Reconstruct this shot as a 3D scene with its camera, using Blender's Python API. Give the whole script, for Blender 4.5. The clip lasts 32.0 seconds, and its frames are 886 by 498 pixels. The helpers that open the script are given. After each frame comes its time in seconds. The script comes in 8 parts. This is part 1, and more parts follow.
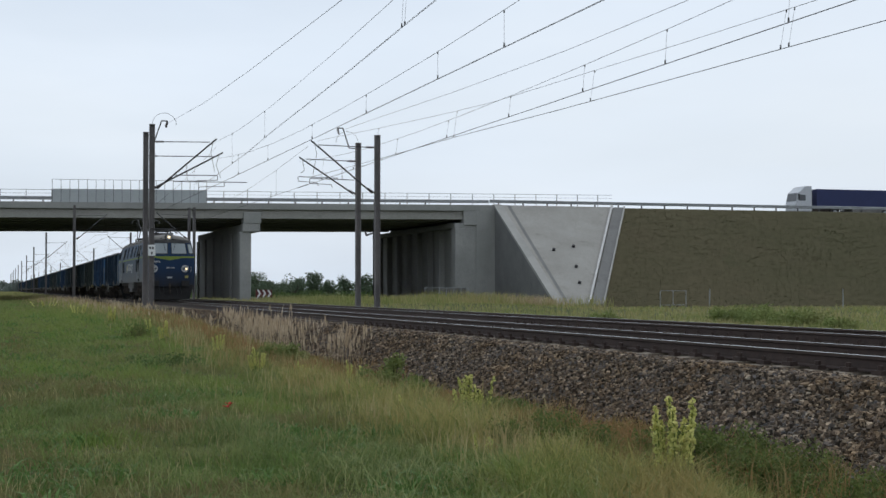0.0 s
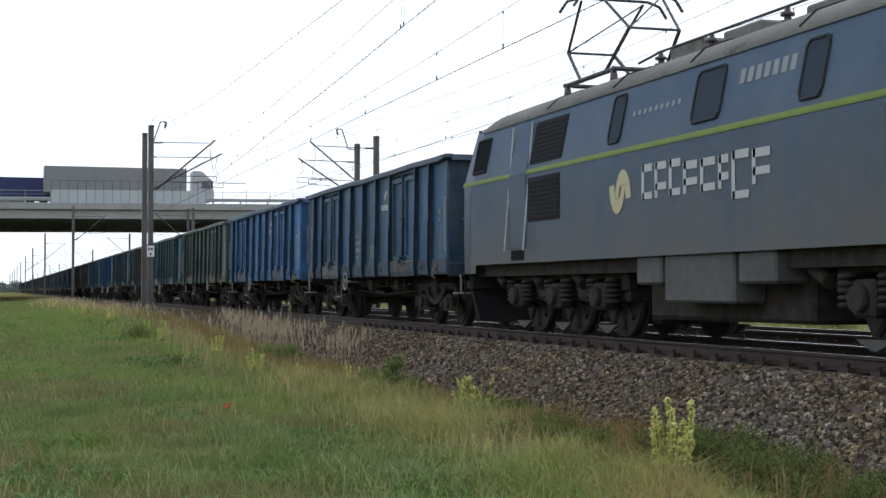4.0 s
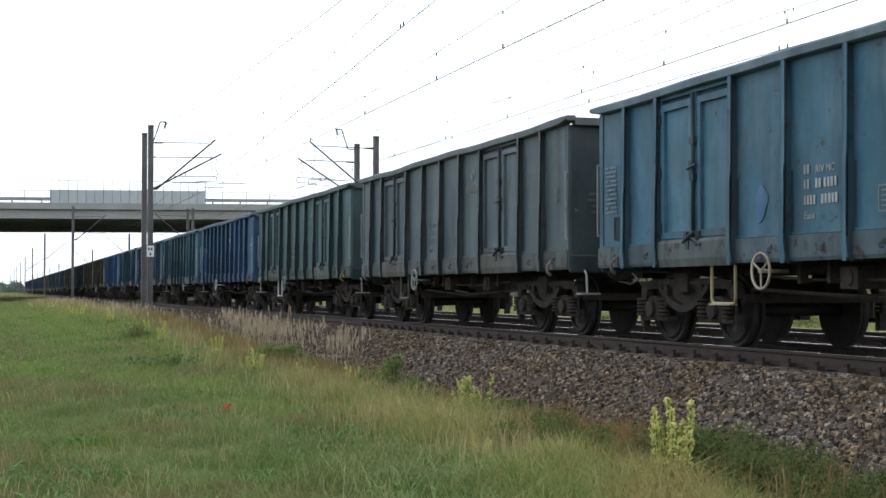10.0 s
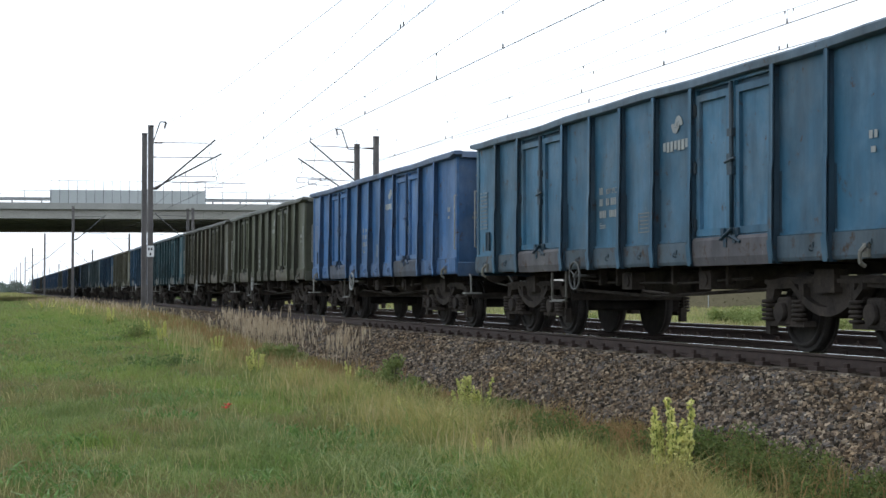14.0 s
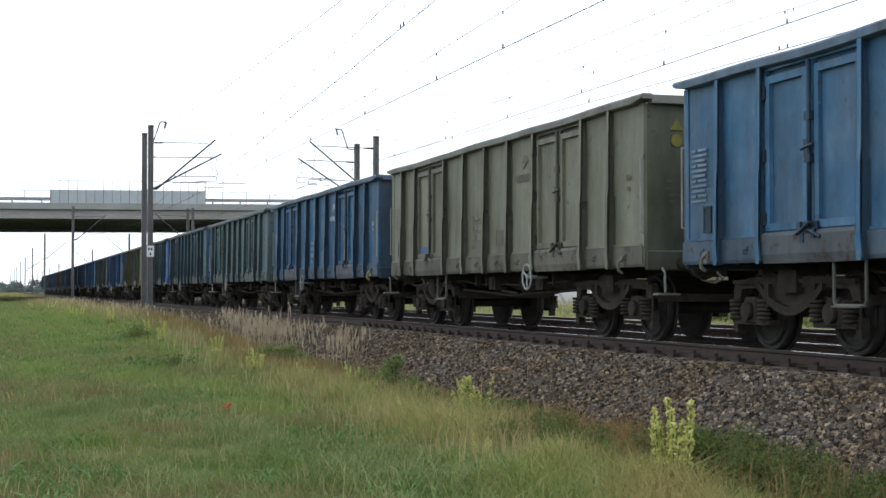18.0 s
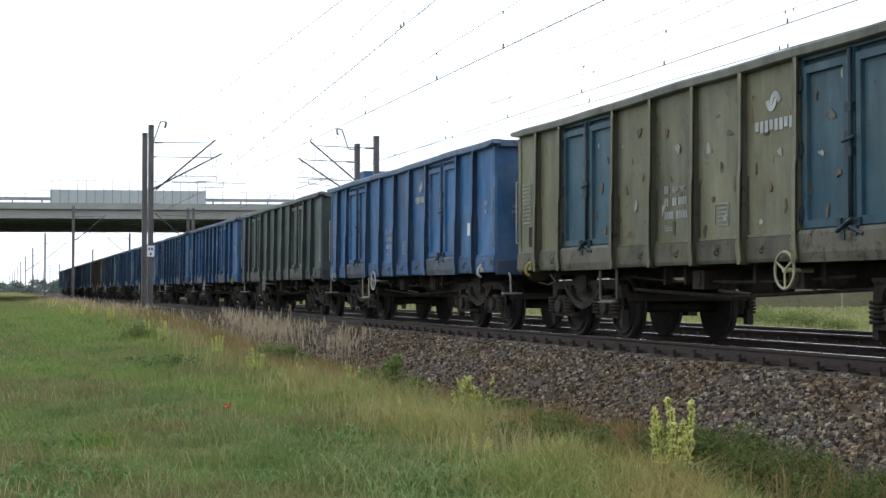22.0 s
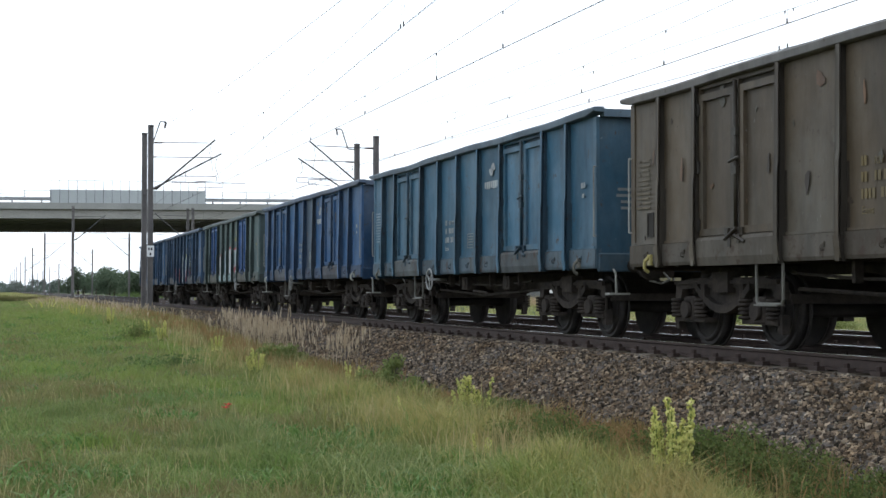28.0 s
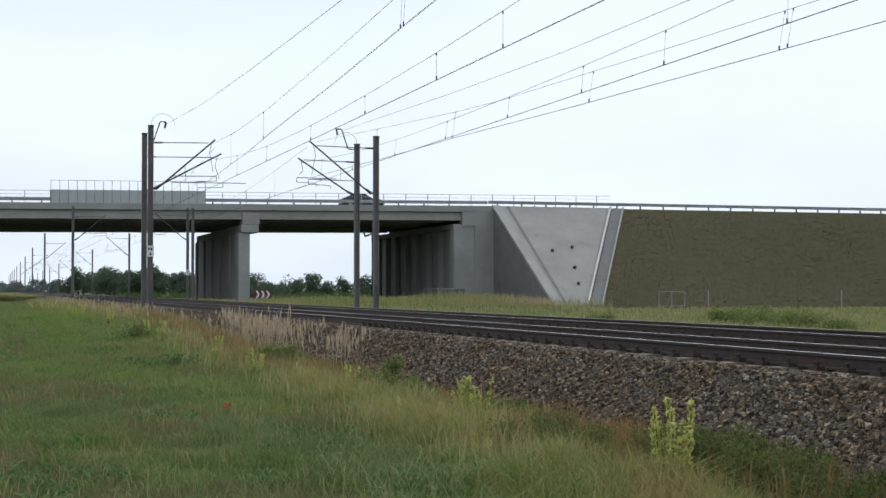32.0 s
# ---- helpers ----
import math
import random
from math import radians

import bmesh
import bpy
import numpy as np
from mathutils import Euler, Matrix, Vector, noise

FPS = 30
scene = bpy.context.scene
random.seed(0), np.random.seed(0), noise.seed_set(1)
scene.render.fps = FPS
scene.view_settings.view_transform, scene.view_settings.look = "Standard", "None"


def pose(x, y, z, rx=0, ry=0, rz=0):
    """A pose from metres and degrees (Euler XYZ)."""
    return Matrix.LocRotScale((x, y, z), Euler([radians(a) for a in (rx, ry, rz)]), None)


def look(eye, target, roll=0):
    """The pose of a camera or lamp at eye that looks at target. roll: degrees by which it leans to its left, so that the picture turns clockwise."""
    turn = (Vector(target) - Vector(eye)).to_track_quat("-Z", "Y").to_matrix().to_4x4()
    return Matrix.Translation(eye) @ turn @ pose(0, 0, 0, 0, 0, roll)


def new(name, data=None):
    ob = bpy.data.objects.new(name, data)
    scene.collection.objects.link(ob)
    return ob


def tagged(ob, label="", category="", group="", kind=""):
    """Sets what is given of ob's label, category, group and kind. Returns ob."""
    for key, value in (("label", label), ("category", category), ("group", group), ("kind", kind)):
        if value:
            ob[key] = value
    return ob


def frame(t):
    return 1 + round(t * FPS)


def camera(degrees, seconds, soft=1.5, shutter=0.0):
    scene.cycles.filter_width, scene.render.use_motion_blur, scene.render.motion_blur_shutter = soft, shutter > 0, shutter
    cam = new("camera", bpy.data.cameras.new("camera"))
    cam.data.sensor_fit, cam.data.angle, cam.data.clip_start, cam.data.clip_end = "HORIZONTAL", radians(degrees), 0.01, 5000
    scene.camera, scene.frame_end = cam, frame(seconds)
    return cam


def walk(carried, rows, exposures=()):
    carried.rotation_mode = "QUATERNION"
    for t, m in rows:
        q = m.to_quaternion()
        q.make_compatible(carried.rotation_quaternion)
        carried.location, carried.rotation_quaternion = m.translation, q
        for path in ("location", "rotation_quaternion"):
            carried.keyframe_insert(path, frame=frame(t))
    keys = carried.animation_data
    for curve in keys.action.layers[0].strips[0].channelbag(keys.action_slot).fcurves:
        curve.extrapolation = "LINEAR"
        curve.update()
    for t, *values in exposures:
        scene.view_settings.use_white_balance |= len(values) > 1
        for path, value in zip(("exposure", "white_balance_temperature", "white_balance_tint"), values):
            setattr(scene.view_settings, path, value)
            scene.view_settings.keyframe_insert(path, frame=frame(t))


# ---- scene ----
# camera on a low stand beside the line, nearly still
EYE = Vector((0.0, 0.0, 0.7025))
cam = camera(33.754, 32.0)


def aim(yaw, pitch):
    a, b = radians(yaw), radians(pitch)
    way = Vector((math.sin(a) * math.cos(b), math.cos(a) * math.cos(b), math.sin(b)))
    return look(EYE, EYE + way * 10)


YAW, PITCH = 17.022, 1.627
walk(cam, [(0.0, aim(YAW - 0.05, PITCH - 0.035)), (1.5, aim(YAW - 0.05, PITCH - 0.03)), (3.0, aim(YAW - 0.045, PITCH - 0.015)), (3.6, aim(YAW - 0.02, PITCH)),
           (5.5, aim(YAW, PITCH + 0.005)), (19.0, aim(YAW, PITCH + 0.005)), (21.2, aim(YAW - 0.02, PITCH)), (23.0, aim(YAW, PITCH)), (25.2, aim(YAW - 0.02, PITCH)), (28.0, aim(YAW, PITCH)), (32.0, aim(YAW, PITCH))],
     [(0.0, -0.12), (2.4, -0.12), (3.0, -0.08), (3.5, 0.2), (4.5, 0.65), (5.5, 0.75), (12.0, 0.75), (19.0, 0.75), (30.5, 0.75), (31.3, 0.6), (31.8, 0.2), (32.0, 0.11)])

# light: high overcast, weak wide sun
SUN_EL, SUN_AZ = 50.0, 62.0
world = bpy.data.worlds.new("overcast_sky")
scene.world = world
world.use_nodes = True
wt = world.node_tree
wt.nodes.clear()
w_out, w_bg = wt.nodes.new("ShaderNodeOutputWorld"), wt.nodes.new("ShaderNodeBackground")
w_sky, w_mix, w_noise, w_map, w_co, w_ramp = (wt.nodes.new(n) for n in ("ShaderNodeTexSky", "ShaderNodeMix", "ShaderNodeTexNoise", "ShaderNodeMapping", "ShaderNodeTexCoord", "ShaderNodeValToRGB"))
w_sky.sky_type, w_sky.sun_disc, w_sky.sun_elevation, w_sky.sun_rotation = "NISHITA", False, radians(SUN_EL), radians(SUN_AZ)
w_sky.dust_density = 3.0
w_mix.data_type = "RGBA"
w_map.inputs["Scale"].default_value = (1.2, 1.2, 5.0)
w_noise.inputs["Scale"].default_value, w_noise.inputs["Detail"].default_value = 2.2, 6.0
w_ramp.color_ramp.elements[0].position, w_ramp.color_ramp.elements[0].color = 0.35, (0.78, 0.78, 0.78, 1)
w_ramp.color_ramp.elements[1].position, w_ramp.color_ramp.elements[1].color = 0.7, (0.97, 0.97, 0.97, 1)
wt.links.new(w_co.outputs["Generated"], w_map.inputs["Vector"])
wt.links.new(w_map.outputs["Vector"], w_noise.inputs["Vector"])
wt.links.new(w_noise.outputs["Fac"], w_ramp.inputs["Fac"])
wt.links.new(w_ramp.outputs["Color"], w_mix.inputs["Factor"])
wt.links.new(w_sky.outputs["Color"], w_mix.inputs["A"])
w_cloud = wt.nodes.new("ShaderNodeMix")
w_cloud.data_type = "RGBA"
w_soft = wt.nodes.new("ShaderNodeTexNoise")
w_soft.inputs["Scale"].default_value, w_soft.inputs["Detail"].default_value = 1.3, 4.0
wt.links.new(w_map.outputs["Vector"], w_soft.inputs["Vector"])
wt.links.new(w_soft.outputs["Fac"], w_cloud.inputs["Factor"])
w_cloud.inputs["A"].default_value, w_cloud.inputs["B"].default_value = (6.8, 8.2, 10.2, 1), (10.1, 10.8, 11.5, 1)
wt.links.new(w_cloud.outputs["Result"], w_mix.inputs["B"])
wt.links.new(w_mix.outputs["Result"], w_bg.inputs["Color"])
w_bg.inputs["Strength"].default_value = 0.1
wt.links.new(w_bg.outputs["Background"], w_out.inputs["Surface"])

sun_data = bpy.data.lights.new("sun", "SUN")
sun_data.energy, sun_data.angle, sun_data.color = 0.8, radians(14), (1.0, 0.95, 0.88)
sun = new("sun", sun_data)
sun.matrix_world = look((0, 0, 60), Vector((0, 0, 60)) - Vector((math.sin(radians(SUN_AZ)) * math.cos(radians(SUN_EL)), math.cos(radians(SUN_AZ)) * math.cos(radians(SUN_EL)), math.sin(radians(SUN_EL)))))


# ---------- materials ----------
def nodes_of(name):
    m = bpy.data.materials.new(name)
    m.use_nodes = True
    t = m.node_tree
    return m, t, t.nodes["Principled BSDF"], t.links.new


def node(t, kind, **inputs):
    n = t.nodes.new("ShaderNode" + kind)
    for k, v in inputs.items():
        n.inputs[k.replace("_", " ")].default_value = v
    return n


def mixed(t, fac, a, b, blend="MIX"):
    n = t.nodes.new("ShaderNodeMix")
    n.data_type, n.blend_type = "RGBA", blend
    for key, v in (("Factor", fac), ("A", a), ("B", b)):
        if isinstance(v, (int, float)):
            n.inputs[key].default_value = v
        elif isinstance(v, tuple):
            n.inputs[key].default_value = (*v, 1)
        else:
            t.links.new(v, n.inputs[key])
    return n.outputs["Result"]


def ramp(t, src, a, b):
    n = t.nodes.new("ShaderNodeMapRange")
    n.inputs["From Min"].default_value, n.inputs["From Max"].default_value = a, b
    t.links.new(src, n.inputs["Value"])
    return n.outputs["Result"]


def noise_of(t, scale, detail=4.0, rough=0.6, space="Object", stretch=(1, 1, 1), shift=False):
    co = t.nodes.new("ShaderNodeTexCoord")
    mp = t.nodes.new("ShaderNodeMapping")
    mp.inputs["Scale"].default_value = stretch
    t.links.new(co.outputs[space], mp.inputs["Vector"])
    if shift:
        oi = t.nodes.new("ShaderNodeObjectInfo")
        mul = t.nodes.new("ShaderNodeMath")
        mul.operation = "MULTIPLY"
        mul.inputs[1].default_value = 57.0
        t.links.new(oi.outputs["Random"], mul.inputs[0])
        t.links.new(mul.outputs[0], mp.inputs["Location"])
    n = node(t, "TexNoise", Scale=scale, Detail=detail, Roughness=rough)
    t.links.new(mp.outputs["Vector"], n.inputs["Vector"])
    return n.outputs["Fac"]


def bump(t, b, src, strength=0.3, dist=0.02):
    n = node(t, "Bump", Strength=strength, Distance=dist)
    t.links.new(src, n.inputs["Height"])
    t.links.new(n.outputs["Normal"], b.inputs["Normal"])


def surface(name, c1, c2, scale=3.0, rough=0.7, metal=0.0, bumpy=0.15, fine=40.0, space="Object", c3=None, stretch=(1, 1, 1), shift=True, spec=0.35):
    """Two-scale mottled surface: broad stains, fine grain, relief."""
    m, t, b, link = nodes_of(name)
    broad, grain = noise_of(t, scale, 5, 0.65, space, stretch, shift), noise_of(t, fine, 3, 0.6, space, stretch, shift)
    col = mixed(t, ramp(t, broad, 0.3, 0.7), c1, c2)
    if c3:
        col = mixed(t, ramp(t, noise_of(t, scale * 2.3, 6, 0.7, space, stretch, shift), 0.58, 0.72), col, c3)
    col = mixed(t, ramp(t, grain, 0.25, 0.75), col, mixed(t, 1.0, col, (0.72, 0.72, 0.72), "MULTIPLY"))
    link(col, b.inputs["Base Color"])
    b.inputs["Roughness"].default_value, b.inputs["Metallic"].default_value = rough, metal
    b.inputs["Specular IOR Level"].default_value = spec
    if bumpy:
        bump(t, b, grain, bumpy, 0.01)
    return m


def painted(name, rust=0.62, rough=0.55, soot=0.0):
    """Weathered paint in each object's own colour, faded, streaked and rusty."""
    m, t, b, link = nodes_of(name)
    oi = t.nodes.new("ShaderNodeObjectInfo")
    base = oi.outputs["Color"]
    fade = noise_of(t, 1.3, 5, 0.65, shift=True)
    streak = noise_of(t, 1.6, 5, 0.65, stretch=(1, 1.6, 0.3), shift=True)
    rusty = noise_of(t, 5.0, 7, 0.75, shift=True)
    # sun-bleached and dusty areas drift to grey-brown
    dust = noise_of(t, 0.75, 5, 0.7, stretch=(1, 1, 0.7), shift=True)
    base = mixed(t, ramp(t, dust, 0.48, 1.0), base, (0.115, 0.112, 0.095))
    hs = node(t, "HueSaturation", Saturation=0.8, Value=1.3)
    link(base, hs.inputs["Color"])
    col = mixed(t, ramp(t, fade, 0.42, 0.72), base, hs.outputs["Color"])
    dark = mixed(t, 1.0, col, (0.52, 0.53, 0.54), "MULTIPLY")
    col = mixed(t, ramp(t, streak, 0.42, 0.72), col, dark)
    # each plate a little lighter or darker than its neighbour
    vary = node(t, "MapRange", To_Min=0.8, To_Max=1.15)
    link(oi.outputs["Random"], vary.inputs["Value"])
    hv = node(t, "HueSaturation")
    link(vary.outputs["Result"], hv.inputs["Value"])
    link(col, hv.inputs["Color"])
    grime = noise_of(t, 0.55, 6, 0.7, stretch=(1, 1, 0.5), shift=True)
    col = mixed(t, ramp(t, grime, 0.5, 0.85), hv.outputs["Color"], mixed(t, 1.0, hv.outputs["Color"], (0.62, 0.6, 0.55), "MULTIPLY"))
    scuff = noise_of(t, 9.0, 5, 0.7, stretch=(1, 2.5, 0.7), shift=True)
    col = mixed(t, ramp(t, scuff, 0.66, 0.74), col, mixed(t, 0.35, col, (0.4, 0.42, 0.42)))
    col = mixed(t, ramp(t, rusty, rust, rust + 0.08), col, (0.055, 0.036, 0.026))
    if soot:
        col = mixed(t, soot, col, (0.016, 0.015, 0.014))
    link(col, b.inputs["Base Color"])
    b.inputs["Roughness"].default_value = rough
    b.inputs["Specular IOR Level"].default_value = 0.3
    dent = noise_of(t, 2.2, 3, 0.5, shift=True)
    bump(t, b, dent, 0.35, 0.03)
    return m


def plain(name, c, rough=0.6, metal=0.0, spec=0.5):
    m, t, b, link = nodes_of(name)
    b.inputs["Base Color"].default_value, b.inputs["Roughness"].default_value, b.inputs["Metallic"].default_value = (*c, 1), rough, metal
    b.inputs["Specular IOR Level"].default_value = spec
    return m


def glowing(name, c, strength):
    m, t, b, link = nodes_of(name)
    b.inputs["Base Color"].default_value = (*c, 1)
    b.inputs["Emission Color"].default_value, b.inputs["Emission Strength"].default_value = (*c, 1), strength
    return m


def leafy(name, c1, c2, c3, rough=0.65, patch=0.25, through_light=0.35, c4=None, c5=None):
    """Leaves and blades: hue varies blade by blade and patch by patch; light passes through them."""
    m, t, b, link = nodes_of(name)
    geo = t.nodes.new("ShaderNodeNewGeometry")
    col = mixed(t, geo.outputs["Random Per Island"], c1, c2)
    col = mixed(t, ramp(t, noise_of(t, patch, 5, 0.65, "Object"), 0.42, 0.66), col, c3)
    if c4:
        col = mixed(t, ramp(t, noise_of(t, patch * 2.7, 5, 0.7, "Object", (1, 0.6, 1)), 0.52, 0.66), col, c4)
    if c5:
        col = mixed(t, ramp(t, noise_of(t, patch * 5.3, 4, 0.7, "Object", (1.3, 0.7, 1)), 0.6, 0.68), col, c5)
    b.inputs["Roughness"].default_value = rough
    b.inputs["Specular IOR Level"].default_value = 0.15
    link(col, b.inputs["Base Color"])
    tr = t.nodes.new("ShaderNodeBsdfTranslucent")
    mx = t.nodes.new("ShaderNodeMixShader")
    mx.inputs[0].default_value = through_light
    link(col, tr.inputs["Color"])
    link(b.outputs["BSDF"], mx.inputs[1])
    link(tr.outputs["BSDF"], mx.inputs[2])
    link(mx.outputs["Shader"], t.nodes["Material Output"].inputs["Surface"])
    return m


PAINT = painted("weathered_paint", 0.6)
RUSTY_PAINT = painted("rust_eaten_paint", 0.545, 0.75)
MARK = painted("stencil_paint", 0.66)
# near-black mix paints shade in post channels and door gaps; also dark fittings
DARKENED = painted("shade_and_fitting_dark_paint", 0.58, 0.8, 0.58)
GLASS_DARK = plain("dark_glass", (0.02, 0.025, 0.03), 0.06, 0, 0.8)
UNDER = surface("grimy_running_gear", (0.027, 0.024, 0.022), (0.075, 0.06, 0.05), 4, 0.9, 0.0, 0.3, spec=0.12)
WHEEL = surface("wheel_steel", (0.027, 0.025, 0.024), (0.055, 0.047, 0.042), 6, 0.75, 0.1, 0.2, spec=0.2)
STEEL = surface("galvanised_steel", (0.3, 0.31, 0.32), (0.42, 0.43, 0.43), 3, 0.5, 0.4, 0.1)
MASTM = surface("weathered_mast", (0.13, 0.12, 0.12), (0.22, 0.2, 0.19), 2, 0.75, 0.1, 0.15, stretch=(1, 1, 0.3))
DARKSTEEL = surface("dark_steel", (0.05, 0.05, 0.055), (0.09, 0.09, 0.09), 4, 0.6, 0.3, 0.1)
RAILTOP = surface("polished_railhead", (0.55, 0.55, 0.55), (0.7, 0.7, 0.7), 3, 0.25, 0.9, 0.02)
RAILSIDE = surface("rusty_rail", (0.045, 0.031, 0.026), (0.075, 0.05, 0.04), 5, 0.8, 0.1, 0.2)
CONCRETE = surface("pale_concrete", (0.28, 0.28, 0.26), (0.38, 0.37, 0.345), 0.35, 0.85, 0, 0.15, 14, c3=(0.3, 0.3, 0.28))
CONCRETE_D = surface("stained_concrete", (0.28, 0.28, 0.26), (0.36, 0.35, 0.33), 0.4, 0.88, 0, 0.15, 14, stretch=(1, 1, 0.4))
CONCRETE_B = surface("beige_girder_concrete", (0.31, 0.295, 0.265), (0.38, 0.365, 0.33), 0.5, 0.88, 0, 0.15, 14, stretch=(0.4, 1, 1), c3=(0.27, 0.26, 0.235))
# dark tone paints the wing wall's shade and coping shadow line; also the drain
CONCRETE_W = surface("wall_shade_and_drain_concrete", (0.15, 0.15, 0.145), (0.2, 0.2, 0.19), 0.5, 0.9, 0, 0.2, 10, c3=(0.13, 0.13, 0.125))
PAVING = surface("slope_paving_concrete", (0.27, 0.26, 0.235), (0.345, 0.335, 0.305), 0.3, 0.9, 0, 0.2, 9, c3=(0.23, 0.22, 0.195))
SLEEPER = surface("sleeper_concrete", (0.15, 0.122, 0.092), (0.25, 0.205, 0.155), 4, 0.9, 0, 0.3)
ASPHALT = surface("asphalt", (0.045, 0.045, 0.047), (0.065, 0.064, 0.062), 1.5, 0.9, 0, 0.3, 60)
WIRE = plain("tarnished_copper_wire", (0.06, 0.055, 0.05), 0.5, 0.4)
INSULATOR = plain("brown_porcelain", (0.06, 0.04, 0.035), 0.3)
WHITE = surface("white_enamel", (0.72, 0.72, 0.7), (0.82, 0.82, 0.8), 3, 0.5, 0, 0.05)
BLACK = plain("black_rubber", (0.015, 0.015, 0.016), 0.8)
# pale base colour paints in part of the sky's reflection on the panes
GLASS = plain("reflective_glass", (0.2, 0.23, 0.235), 0.1, 0.0, 1.0)
HEADLAMP = glowing("lit_headlamp", (1.0, 0.74, 0.42), 1.6)


# ---------- mesh helpers ----------
def box(bm, x0, x1, y0, y1, z0, z1):
    v = [bm.verts.new(p) for p in ((x0, y0, z0), (x1, y0, z0), (x1, y1, z0), (x0, y1, z0), (x0, y0, z1), (x1, y0, z1), (x1, y1, z1), (x0, y1, z1))]
    for f in ((0, 3, 2, 1), (4, 5, 6, 7), (0, 1, 5, 4), (1, 2, 6, 5), (2, 3, 7, 6), (3, 0, 4, 7)):
        bm.faces.new([v[i] for i in f])
    return bm


def bevelled(bm, w=0.02, n=1):
    bmesh.ops.remove_doubles(bm, verts=bm.verts, dist=1e-5)
    bmesh.ops.bevel(bm, geom=bm.edges[:], offset=w, segments=n, affect="EDGES", profile=0.5)
    return bm


def rod(bm, a, b, r, n=8, r2=None):
    a, b = Vector(a), Vector(b)
    q = (b - a).to_track_quat("Z", "Y")
    r2 = r if r2 is None else r2
    lo, hi = [], []
    for i in range(n):
        w = Vector((math.cos(2 * math.pi * i / n), math.sin(2 * math.pi * i / n), 0))
        lo.append(bm.verts.new(a + q @ (w * r)))
        hi.append(bm.verts.new(b + q @ (w * r2)))
    for i in range(n):
        j = (i + 1) % n
        bm.faces.new((lo[i], lo[j], hi[j], hi[i])).smooth = n > 6
    bm.faces.new(lo[::-1])
    bm.faces.new(hi)
    return bm


def tube(bm, pts, r, n=6):
    for a, b in zip(pts, pts[1:]):
        rod(bm, a, b, r, n)
    return bm


def prism(bm, prof, axis, c0, c1):
    """A closed outline extruded along an axis. Outline pairs: x: (y, z), y: (x, z), z: (x, y)."""
    def at(p, c):
        return {"x": (c, p[0], p[1]), "y": (p[0], c, p[1]), "z": (p[0], p[1], c)}[axis]
    a, b = [bm.verts.new(at(p, c0)) for p in prof], [bm.verts.new(at(p, c1)) for p in prof]
    n = len(prof)
    for i in range(n):
        j = (i + 1) % n
        bm.faces.new((a[i], a[j], b[j], b[i]))
    bm.faces.new(a[::-1])
    bm.faces.new(b)
    return bm


def ring(bm, centre, axis, radius, r, n=18, k=6):
    """A torus about an axis, x or y or z."""
    rows = []
    for i in range(n):
        a = 2 * math.pi * i / n
        row = []
        for j in range(k):
            b = 2 * math.pi * j / k
            u, v, w = (radius + r * math.cos(b)) * math.cos(a), (radius + r * math.cos(b)) * math.sin(a), r * math.sin(b)
            p = {"x": (w, u, v), "y": (u, w, v), "z": (u, v, w)}[axis]
            row.append(bm.verts.new(Vector(centre) + Vector(p)))
        rows.append(row)
    for i in range(n):
        for j in range(k):
            bm.faces.new((rows[i][j], rows[(i + 1) % n][j], rows[(i + 1) % n][(j + 1) % k], rows[i][(j + 1) % k])).smooth = True
    return bm


def mesh_of(name, bm, material):
    bmesh.ops.recalc_face_normals(bm, faces=bm.faces)
    me = bpy.data.meshes.new(name)
    bm.to_mesh(me)
    bm.free()
    me.materials.append(material)
    return me


def part(name, bm, material, parent, label="", at=(0, 0, 0), color=None):
    me = bm if isinstance(bm, bpy.types.Mesh) else mesh_of(name, bm, material)
    ob = new(name, me)
    ob.parent = parent
    ob.location = at
    if color:
        ob.color = (*color, 1)
    if label:
        ob["label"] = label
    return ob


def thing(name, label, category, at=(0, 0, 0), group="", kind="", rz=0.0):
    ob = new(name)
    ob.empty_display_size = 0.3
    ob.matrix_basis = pose(*at, 0, 0, rz)
    return tagged(ob, label, category, group, kind)


def solid(name, bm, material, label, category="", kind="", group="", at=(0, 0, 0)):
    ob = new(name, bm if isinstance(bm, bpy.types.Mesh) else mesh_of(name, bm, material))
    ob.location = at
    return tagged(ob, label, category, group, kind)


def raw(name, verts, faces, material, smooth=False):
    me = bpy.data.meshes.new(name)
    me.from_pydata(verts, [], faces)
    me.materials.append(material)
    if smooth:
        me.shade_smooth()
    me.update()
    return me

# ---------- plan ----------
TX, TX2 = 9.64, 13.64          # axes of the two tracks, which run along y
BY, BYB = 141.0, 175.0         # front and back of the road bridge
XA = 48.97                     # outer corner of its abutment
DECK = 8.88


def smooth(a, b, v):
    v = min(max((v - a) / (b - a), 0.0), 1.0)
    return v * v * (3 - 2 * v)


def ground_z(x, y):
    near = -0.95 + 0.62 * smooth(22, 66, y)
    far = -0.95 + 0.5 * smooth(90, 125, y) * (1 - smooth(40, 50, x))
    if x > 16.5:
        z = far
    elif x > 6.9:
        z = -1.1
    else:
        z = near
    bumps = 0.05 * noise.noise((x * 0.35, y * 0.2, 0)) + 0.03 * noise.noise((x * 1.1, y * 0.9, 3.1))
    return z + bumps * (1 if abs(x) < 60 else 0)


GROUND = surface("meadow_soil", (0.06, 0.078, 0.028), (0.105, 0.11, 0.045), 0.25, 0.95, 0, 0.3, 6, c3=(0.12, 0.1, 0.05), shift=False, spec=0.1)


